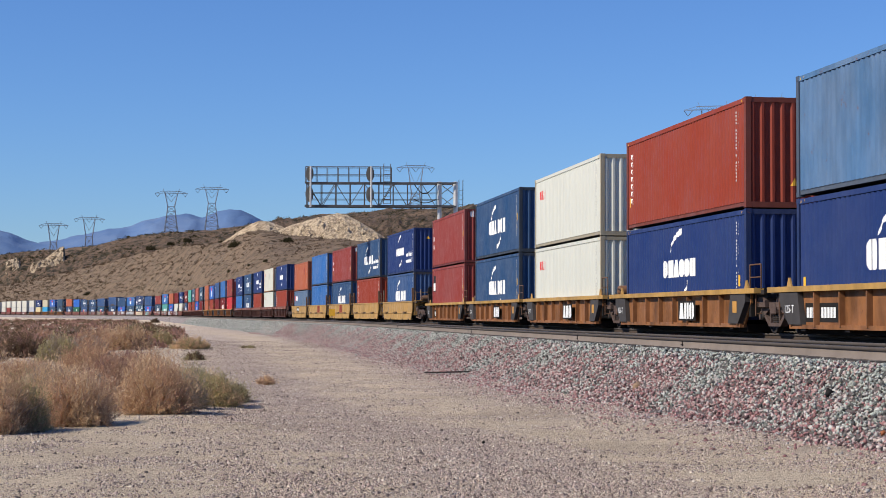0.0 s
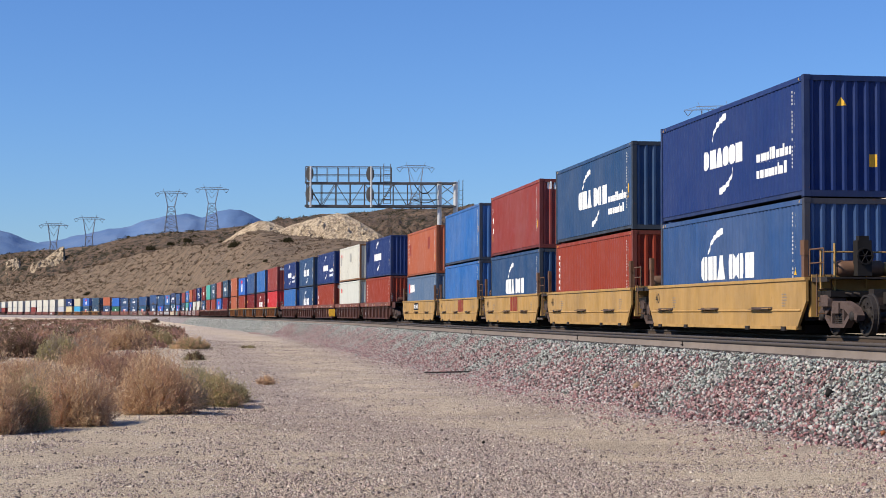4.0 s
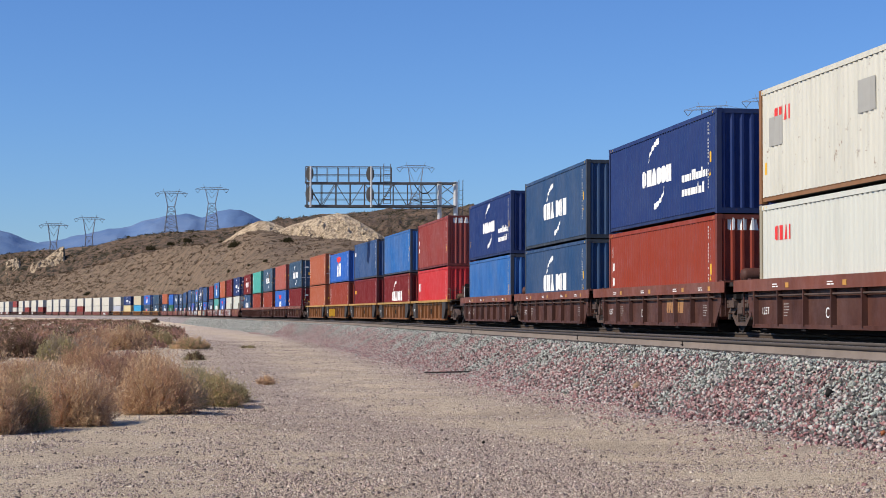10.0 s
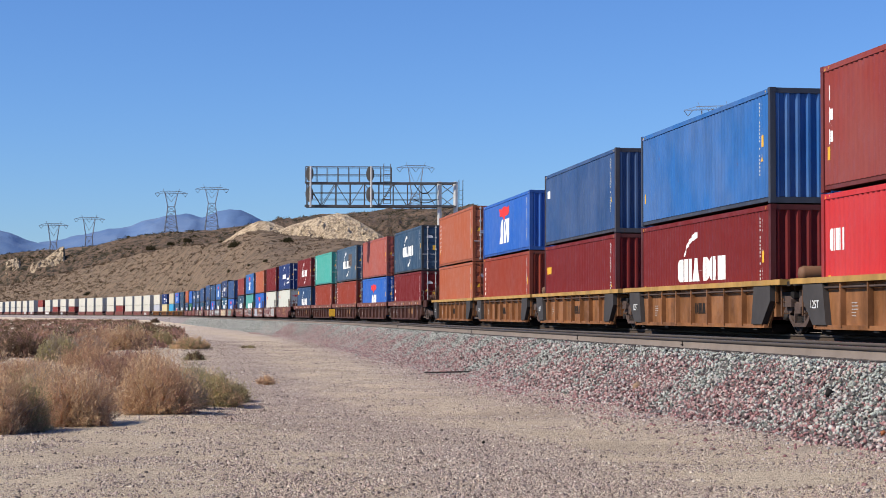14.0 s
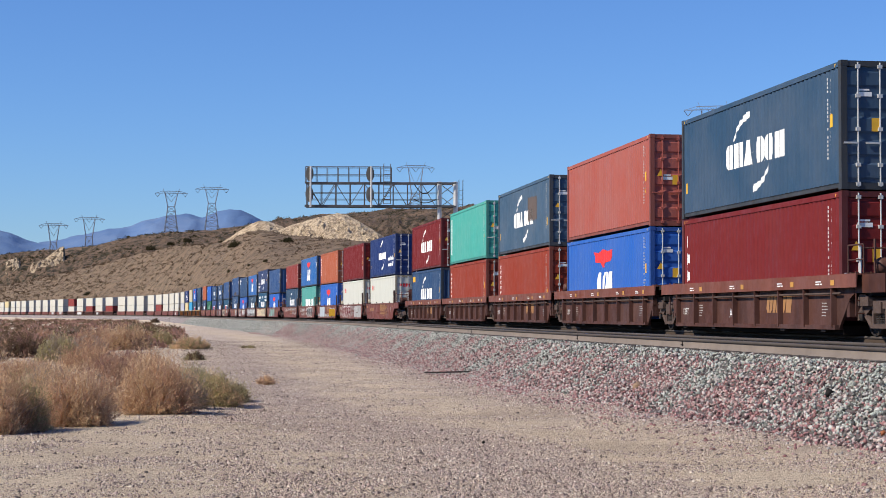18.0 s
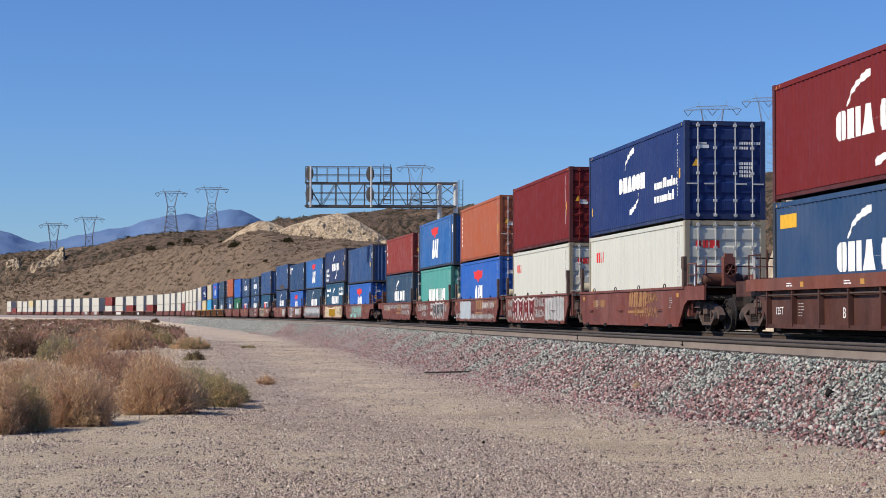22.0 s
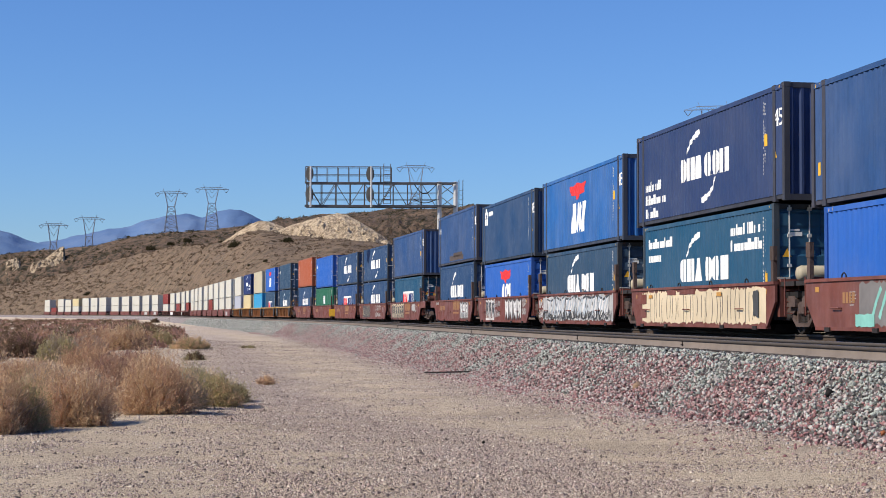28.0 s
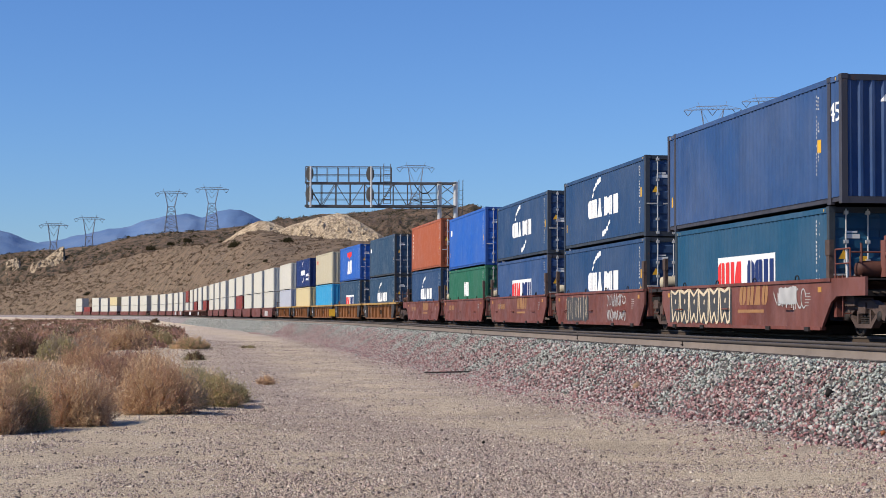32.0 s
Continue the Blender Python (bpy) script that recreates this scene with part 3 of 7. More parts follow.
def container_kit(size):
    """The shared meshes of one size of box."""
    if size in KIT:
        return KIT[size]
    L, H = SIZES[size]
    k = {"L": L, "H": H}
    post = Build()
    post.prism([(-0.16, 0.0), (0.0, 0.0), (0.0, 0.14), (-0.05, 0.14), (-0.05, 0.05), (-0.16, 0.05)], "z", 0.11, H - 0.11)
    for z in (0.0, H - 0.118):                       # corner castings with their slots
        post.box(-0.178, 0.004, -0.004, 0.162, z, z + 0.118)
    k["corner_post"] = post.mesh("corner_post")
    inner = Build().box(-0.09, 0.09, 0.0, 0.06, 0.02, H - 0.02)
    for z in (0.0, H - 0.118):
        inner.box(-0.11, 0.11, -0.004, 0.1, z, z + 0.118)
    k["inner_post"] = inner.mesh("inner_post")
    side = corrugated(L - 0.32, H - 0.30, 0.278, 0.026)
    k["side_panel"] = plain_mesh(side, "side_panel")
    k["end_wall"] = plain_mesh(corrugated(CW - 0.22, H - 0.28, 0.27, 0.052, 0.22, 0.20), "end_wall")
    k["top_rail"] = Build().box(-L / 2 + 0.17, L / 2 - 0.17, 0.0, 0.06, H - 0.14, H - 0.02).mesh("top_rail")
    k["bottom_rail"] = Build().prism([(0.03, 0.05), (0.07, 0.05), (0.07, 0.16), (0.012, 0.16), (0.03, 0.14)], "x", -L / 2 + 0.17, L / 2 - 0.17).mesh("bottom_rail")
    roof = Build()
    n = 40
    for i in range(n):
        x0, x1 = -L / 2 + 0.1 + (L - 0.2) * i / n, -L / 2 + 0.1 + (L - 0.2) * (i + 0.62) / n
        roof.box(x0, x1, -CW / 2 + 0.14, CW / 2 - 0.14, H - 0.035, H - 0.012)
    roof.box(-L / 2 + 0.06, L / 2 - 0.06, -CW / 2 + 0.05, CW / 2 - 0.05, H - 0.06, H - 0.03)
    k["roof"] = roof.mesh("roof")
    floor = Build().box(-L / 2 + 0.05, L / 2 - 0.05, -CW / 2 + 0.09, CW / 2 - 0.09, 0.05, 0.16)
    k["underframe"] = floor.mesh("underframe")
    k["header"] = Build().box(0.0, 0.06, -CW / 2 + 0.14, CW / 2 - 0.14, H - 0.14, H - 0.01).mesh("header")
    k["sill"] = Build().box(0.0, 0.07, -CW / 2 + 0.14, CW / 2 - 0.14, 0.0, 0.15).mesh("sill")
    w, h0, h1 = CW / 2 - 0.13, 0.15, H - 0.15         # one leaf: a pressed sheet with horizontal swages
    step = (h1 - h0) / 5
    edge = [(-0.05, h0), (0.0, h0)]
    for i in range(5):
        z = h0 + i * step
        edge += [(0.0, z + 0.07), (0.026, z + 0.12), (0.026, z + step - 0.12), (0.0, z + step - 0.07)]
    door = Build().prism(edge + [(0.0, h1), (-0.05, h1)], "y", 0.0, w)
    k["door"] = door.mesh("door")
    bar = Build().rod((0.055, 0, 0.06), (0.055, 0, H - 0.05), 0.019, 8)
    for z in (0.12, 0.55, 1.35, H - 0.8, H - 0.14):
        bar.box(0.0, 0.08, -0.05, 0.05, z - 0.04, z + 0.04)
    bar.box(0.05, 0.075, 0.0, 0.34, 1.02, 1.06)
    k["locking_bar"] = bar.mesh("locking_bar")
    KIT[size] = k
    return k


GLYPHS = {}


def letters(widths, height, gap, slant=0.0, kinds=""):
    """A row of plain painted slabs, in the plane of x and z: blunt-cornered ones with a slit (o), square ones with a slit (n), tapered ones (t), plain ones (l)."""
    b, x = Build(), 0.0
    quad = lambda x0, x1, z0, z1: b.poly([(x + x0, 0, z0), (x + x1, 0, z0), (x + x1, 0, z1), (x + x0, 0, z1)])
    for i, w in enumerate(widths):
        kind = kinds[i] if i < len(kinds) else "l" if w < 0.17 else "ont"[i % 3]
        h = height
        if kind == "o":
            c = min(w, h) * 0.22
            b.poly([(x + c, 0, 0), (x + w * 0.45, 0, 0), (x + w * 0.45, 0, h), (x + c, 0, h), (x, 0, h - c), (x, 0, c)])
            b.poly([(x + w * 0.56, 0, 0), (x + w - c, 0, 0), (x + w, 0, c), (x + w, 0, h - c), (x + w - c, 0, h), (x + w * 0.56, 0, h)])
            quad(w * 0.45, w * 0.56, 0, 0.002)
        elif kind == "n":
            for x0, x1 in ((0, 0.44), (0.55, 1)):
                quad(x0 * w, x1 * w, 0, h)
            quad(0.44 * w, 0.55 * w, 0, 0.002)
        elif kind == "t":
            b.poly([(x, 0, 0), (x + w, 0, 0), (x + w * 0.78, 0, h), (x + w * 0.22, 0, h)])
        else:
            quad(0, w, 0, h)
        if i:                                                     # a hairline ties the row to one piece
            quad(-gap - 0.3 * w, 0.3 * w, h * 0.02, h * 0.02 + 0.002)
        x += w + gap
    b.v = [(vx + slant * vz / height, vy, vz) for vx, vy, vz in b.v]
    return b


def swoosh(p0, p1, p2, w0, w1, pieces=9):
    """A tapering bent stroke from p0 to p2, drawn towards p1, its outline stepped as by a stencil."""
    b, a = Build(), [Vector(p) for p in (p0, p1, p2)]
    at = lambda t: a[0] * (1 - t) ** 2 + a[1] * 2 * t * (1 - t) + a[2] * t * t
    side = []
    for i in range(pieces + 1):
        t = i / pieces
        d = (a[1] - a[0]) * (1 - t) + (a[2] - a[1]) * t
        n = Vector((-d.y, d.x)).normalized() * (w0 + (w1 - w0) * t ** 0.8) * (0.5 if i % 3 else 0.36)
        side.append((at(t) - n, at(t) + n))
    for (p, q), (u, v) in zip(side[:-1], side[1:]):
        b.poly([(p.x, 0, p.y), (u.x, 0, u.y), (v.x, 0, v.y), (q.x, 0, q.y)])
    return b


def joined(*builds):
    out = Build()
    for b, dx, dz in builds:
        n = len(out.v)
        out.v += [(x + dx, y, z + dz) for x, y, z in b.v]
        out.f += [tuple(i + n for i in f) for f in b.f]
    return out


def rects(rows):
    """Rectangles in the plane of x and z, tied to one piece by hairlines."""
    b = Build()
    for k, (x0, z0, x1, z1) in enumerate(rows):
        n = len(b.v)
        b.v += [(x0, 0, z0), (x1, 0, z0), (x1, 0, z1), (x0, 0, z1)]
        b.f.append((n, n + 1, n + 2, n + 3))
        if k:
            b.v.append((x0 + 0.001, 0, z0 + 0.001))
            b.f.append((n - last + 2, n, n + 4))
        last = 5 if k else 4
    return b


def cached(key, make):
    if key not in GLYPHS:
        GLYPHS[key] = plain_mesh(make(), key)
    return GLYPHS[key]


def word_mesh(key, text, size):
    """Real lettering with the built-in font, standing in the plane of x and z."""
    if key not in GLYPHS:
        cu = bpy.data.curves.new(key, "FONT")
        cu.body, cu.size, cu.align_x = text, size, "CENTER"
        tmp = new(key, cu)
        me = bpy.data.meshes.new_from_object(tmp.evaluated_get(bpy.context.evaluated_depsgraph_get()))
        bpy.data.objects.remove(tmp)
        me.transform(Matrix.Rotation(math.pi / 2, 4, "X"))
        me.materials.clear()
        GLYPHS[key] = me
    return GLYPHS[key]


# big line names are plain white blocks with two arcs; each row: name, mesh maker, ink, x as a share of the length, z as a share of the height
def mark_line_big():
    return joined((letters((0.56, 0.74, 0.62), 0.66, 0.07, 0.0, "ont"), 0, 0), (letters((0.60, 0.60, 0.76), 0.66, 0.08, 0.0, "oon"), 2.36, 0), (rects([(2.0, 0.3, 2.4, 0.302)]), 0, 0))


def mark_line_small():
    return letters((0.42, 0.50, 0.46, 0.42, 0.44, 0.54), 0.52, 0.11, 0.0, "ontoon")


def mark_arc_top():
    return swoosh((-0.64, -0.29), (-0.40, 0.18), (0.64, 0.31), 0.05, 0.21)


def mark_arc_low():
    return swoosh((0.60, 0.29), (0.42, -0.16), (-0.62, -0.29), 0.05, 0.21)


def codes_upright():
    """Two columns of small characters near one end of the flank."""
    rows = [(0.0, -0.095 * i, 0.036, -0.095 * i + 0.055) for i in range(20) if i not in (4, 11, 13)]
    rows += [(0.17, -0.085 * i - 0.05, 0.21 + 0.02 * (i % 3 == 0), -0.085 * i) for i in (0, 1, 2, 3, 7, 8, 9, 14, 15, 16, 17)]
    return rects(rows)


def name_upright():
    """A line name written downwards at the far end of the flank."""
    rows = []
    for i in range(7):
        z = -0.24 * i
        rows += [(0, z, 0.17, z + 0.05), (0, z - 0.09, 0.06, z), (0.11, z - 0.13, 0.17, z - 0.02)]
    return rects(rows)


def word_bars(lines, seed=8):
    """Lines of small words as plain bars, some of them taller: the first row is the lowest."""
    r, rows = random.Random(seed), []
    for k, length in enumerate(lines):
        x = 0.0
        while x < length:
            w = r.choice((0.14, 0.19, 0.24))
            rows.append((x, 0.42 * k, x + w, 0.42 * k + r.choice((0.20, 0.20, 0.30))))
            x += w + (0.03 if r.random() < 0.8 else 0.14)
    return rects(rows)


def two_lines():
    return word_bars((2.1, 2.5))


def box_logo():
    return joined((letters((0.24, 0.24, 0.22, 0.12), 0.36, 0.07), 0, 0))


def eagle():
    """A plain red shape: a broad bar with a blunt point below."""
    return Build().poly([(-1.40, 0, 0.58), (-0.7, 0, 0.53), (0.0, 0, 0.64), (0.7, 0, 0.55), (1.40, 0, 0.60), (1.12, 0, 0.20), (0.32, 0, 0.16), (0.14, 0, 0.0), (-0.14, 0, 0.0), (-0.32, 0, 0.16), (-1.12, 0, 0.20)])


def three_blocks(h):
    return joined((letters((0.86, 0.74, 0.52), h, 0.09, 0.24, "tol"), -1.3, 0))


def tri(s):
    return Build().poly([(0, 0, 0), (s, 0, 0), (s / 2, 0, s * 0.9)])


def code_rows():
    rows = []
    for z, k in ((0.0, 9), (-0.14, 4), (-0.60, 6), (-0.72, 6), (-0.84, 5), (-0.96, 6)):
        rows += [(0.075 * i, z, 0.075 * i + 0.05, z + 0.085) for i in range(k)]
    return rects(rows)


def conformed(me, key, x, length, pitch, depth, outer, slope):
    """A flat mark bent over the ribs of the sheet that carries it."""
    n = max(1, round(length / pitch))
    p = length / n
    key = (key, round(x, 2), length)
    if key in GLYPHS:
        return GLYPHS[key]
    bm = bmesh.new()
    bm.from_mesh(me)
    lo, hi = min(v.co.x for v in bm.verts) + x, max(v.co.x for v in bm.verts) + x
    i0, i1 = int((lo + length / 2) / p), int((hi + length / 2) / p)
    for i in range(i0, i1 + 1):
        for f in (0, slope, slope + outer, 2 * slope + outer):
            bx = -length / 2 + (i + f) * p - x
            bmesh.ops.bisect_plane(bm, geom=bm.verts[:] + bm.edges[:] + bm.faces[:], plane_co=(bx, 0, 0), plane_no=(1, 0, 0), dist=1e-5)
    for v in bm.verts:
        f = ((v.co.x + x + length / 2) / p) % 1.0
        v.co.y = float(np.interp(f, (0, slope, slope + outer, 2 * slope + outer, 1), (depth, 0, 0, depth, depth)))
    out = bpy.data.meshes.new(me.name)
    bm.to_mesh(out)
    bm.free()
    GLYPHS[key] = out
    return out


def add_mark(side, key, make, ink, x, z, name="marking", y=-0.006):
    me = make if isinstance(make, bpy.types.Mesh) else cached(key, make)
    if name != "repair_plate":
        w = side.dimensions.x
        if side.name.startswith("side_panel"):
            me = conformed(me, key, x, round(w, 3), 0.278, 0.026, 0.25, 0.245)
        else:
            me = conformed(me, key, round(x, 1), round(w, 3), 0.27, 0.052, 0.22, 0.20)
            x = round(x, 1)
    part(name, me, ink, side, at=(x, y, z))


def flank_marks(side, mark, L, H, colour, r):
    """What is painted on the flank that faces the camera; z = 0 is the foot of the sheet."""
    h, e = H - 0.30, L / 2
    if "C" in mark:       # big name with arcs
        add_mark(side, "line_big", mark_line_big, INKWHITE, -2.0, h * 0.36)
        add_mark(side, "arc_top", mark_arc_top, INKWHITE, -0.75, h * 0.36 + 1.02)
        add_mark(side, "arc_low", mark_arc_low, INKWHITE, 0.7, h * 0.36 - 0.36)
    if "N" in mark:       # narrower name with arcs, and two lines of small words
        add_mark(side, "line_small", mark_line_small, INKWHITE, -1.75, h * 0.42)
        add_mark(side, "arc_top", mark_arc_top, INKWHITE, -0.4, h * 0.42 + 1.05)
        add_mark(side, "arc_low", mark_arc_low, INKWHITE, 0.2, h * 0.42 - 0.40)
    if "t" in mark:
        add_mark(side, "two_lines", two_lines, INKWHITE, 2.7, h * 0.20)
    if "w" in mark:       # words at the far end
        add_mark(side, "three_lines", lambda: word_bars((1.4, 2.2, 1.8), 9), INKWHITE, -e + 1.0, h * 0.03)
    if "u" in mark:       # words near both upper corners
        add_mark(side, "far_lines", lambda: word_bars((1.3, 2.4), 10), INKWHITE, -e + 0.6, h * 0.62)
        add_mark(side, "near_lines", lambda: word_bars((2.6, 2.4), 11), INKWHITE, e - 3.5, h * 0.64)
    if "W" in mark:       # white label with coloured blocks
        add_mark(side, "label_white", lambda: rects([(-2.3, 0, 2.3, 1.02)]), INKWHITE, 0.2, h * 0.22)
        add_mark(side, "label_left", lambda: letters((0.56, 0.66, 0.6), 0.74, 0.08, 0.0, "ont"), INKRED, -2.0, h * 0.22 + 0.14, y=-0.012)
        add_mark(side, "label_right", lambda: letters((0.58, 0.58, 0.68), 0.74, 0.08, 0.0, "oon"), NAVY, 0.35, h * 0.22 + 0.14, y=-0.012)
    if "O" in mark:       # small red blocks on white
        add_mark(side, "box_logo", box_logo, INKRED, -e + 1.1, h * 0.70)
    if "A" in mark:       # three white blocks under a red shape
        add_mark(side, "three_blocks_tall", lambda: three_blocks(1.12), INKWHITE, -0.15, h * 0.17)
        add_mark(side, "eagle", eagle, INKRED, -0.3, h * 0.65)
    if "a" in mark:
        add_mark(side, "three_blocks", lambda: three_blocks(0.95), INKWHITE, -0.15, h * 0.20)
        add_mark(side, "eagle", eagle, INKRED, -0.3, h * 0.63)
    if "T" in mark:       # upright name at the far end
        add_mark(side, "name_upright", name_upright, INKWHITE, -e + 0.55, h * 0.86)
    if "x" in mark:       # three figures one below another
        add_mark(side, "figures_upright", lambda: rects([(0, -0.5 * i, 0.10, -0.5 * i + 0.34) for i in range(3)] + [(0.12, -0.5 * i + 0.05, 0.20, -0.5 * i + 0.30) for i in (1, 2)]), INKWHITE, -e + 0.45, h * 0.74)
    if "k" in mark:       # small framed panel
        add_mark(side, "panel_frame", lambda: rects([(0, 0, 0.75, 0.95)]), INKBLACK, -e + 0.5, h * 0.52)
        add_mark(side, "panel_inner", lambda: rects([(0.06, 0.06, 0.69, 0.50)]), INKWHITE, -e + 0.5, h * 0.52, y=-0.012)
    if "i" in mark:
        add_mark(side, "two_blocks", lambda: letters((0.28, 0.28, 0.12), 0.5, 0.06), INKWHITE, -e + 0.5, h * 0.55)
    if "s" in mark:
        add_mark(side, "five_blocks", lambda: letters((0.34, 0.34, 0.34, 0.34, 0.34), 0.5, 0.06), INKWHITE, -e + 1.3, h * 0.62)
        add_mark(side, "one_block", lambda: rects([(0, 0, 0.55, 0.6)]), INKRED, -e + 0.6, h * 0.60)
    if "f" in mark:
        add_mark(side, "small_word", lambda: letters((0.16, 0.1, 0.16, 0.14, 0.16), 0.28, 0.04), INKYELLOW, -e + 0.5, h * 0.62)
    if "y" in mark:
        add_mark(side, "yellow_plate", lambda: rects([(0, 0, 1.15, 0.34)]), INKYELLOW, -e + 0.45, h * 0.80)
    if "q" in mark:       # small square emblem near the far end
        add_mark(side, "emblem_white", lambda: rects([(0, 0, 0.42, 0.3)]), INKWHITE, -e + 0.55, h * 0.68)
    if "b" in mark:       # blossom emblem with a short word
        add_mark(side, "blossom", lambda: joined(*[(rects([(-0.16, -0.16, 0.16, 0.16)]), 0.30 * math.cos(a), 0.30 * math.sin(a)) for a in (0.3, 1.55, 2.8, 4.05, 5.3)], (rects([(0.6, 0.02, 1.9, 0.22)]), 0, 0)), INKWHITE, -e + 1.2, h * 0.84)
    if "g" in mark:       # two large white blocks
        add_mark(side, "two_big_blocks", lambda: letters((0.6, 0.55, 0.2), 0.75, 0.1), INKWHITE, -0.8, h * 0.42)
    if "S" in mark:       # a long name in white blocks
        add_mark(side, "long_name", lambda: joined((letters((0.46, 0.42, 0.2, 0.46, 0.5), 0.95, 0.1), -3.0, 0), (letters((0.42, 0.42, 0.2, 0.42, 0.42, 0.2, 0.46, 0.46), 0.95, 0.08), -0.2, 0)), INKWHITE, 0.4, h * 0.22)
    if "V" in mark:       # upright name on a white strip
        add_mark(side, "white_strip", lambda: rects([(0, 0, 0.26, 2.0)]), INKWHITE, -e + 0.55, h * 0.15)
    if "p" in mark:       # painted-over patch
        add_mark(side, "rust_patch", lambda: blotch(0, 2.0, -0.05, 1.05, 7, 36), RUSTPATCH, 1.3, h * 0.42, "rust_patch")
    if "r" in mark:       # rust along the lower edge
        add_mark(side, "rust_smear", lambda: joined((blotch(-2.2, 2.8, 0.0, 0.30, 5, 60), 0, 0), (blotch(-0.8, 2.4, 0.18, 0.44, 6, 44), 0, 0)), RUSTPATCH, -0.4, 0.06, "rust_patch")
    if "R" in mark:       # darker repair plates
        add_mark(side, "repair_plate", lambda: rects([(0, 0, 0.95, 0.72)]), BROWNRED if colour is ORANGE else GREYPLATE, -e + 0.7, h * 0.48, "repair_plate")
        add_mark(side, "repair_plate", lambda: rects([(0, 0, 0.95, 0.72)]), BROWNRED if colour is ORANGE else GREYPLATE, 2.6 if colour is ORANGE else 0.2, h * 0.55, "repair_plate")
    if "5" in mark:
        add_mark(side, "45_mesh", word_mesh("45_mesh", "45", 0.62), INKWHITE, e - 0.45, h * 0.66, "lettering")
    # small codes that every box carries
    light = INKBLACK if colour in (WHITE, DIRTYWHITE, BEIGE, CREAM, CLEANWHITE, LILAC) else INKWHITE
    add_mark(side, "codes_upright", codes_upright, plain("grey_lettering", (0.35, 0.35, 0.35)) if light is INKBLACK else plain("worn_white_lettering", (0.46, 0.46, 0.45)), e - 0.85 - (0.77 if L > 13 else 0), h * 0.92)
    if light is INKWHITE:
        if r.random() < 0.7:
            add_mark(side, "yellow_plate_small", lambda: rects([(0, 0, 0.2, 0.3)]), INKYELLOW, e - 0.75 - (0.77 if L > 13 else 0), h * r.choice((0.28, 0.42, 0.5)))
        if r.random() < 0.5:
            add_mark(side, "yellow_triangle", lambda: tri(0.24), INKYELLOW, e - 0.80, h * 0.36)
    if r.random() < 0.35:
        add_mark(side, "yellow_plate_small", lambda: rects([(0, 0, 0.2, 0.3)]), INKYELLOW, -e + 0.35, h * 0.22)


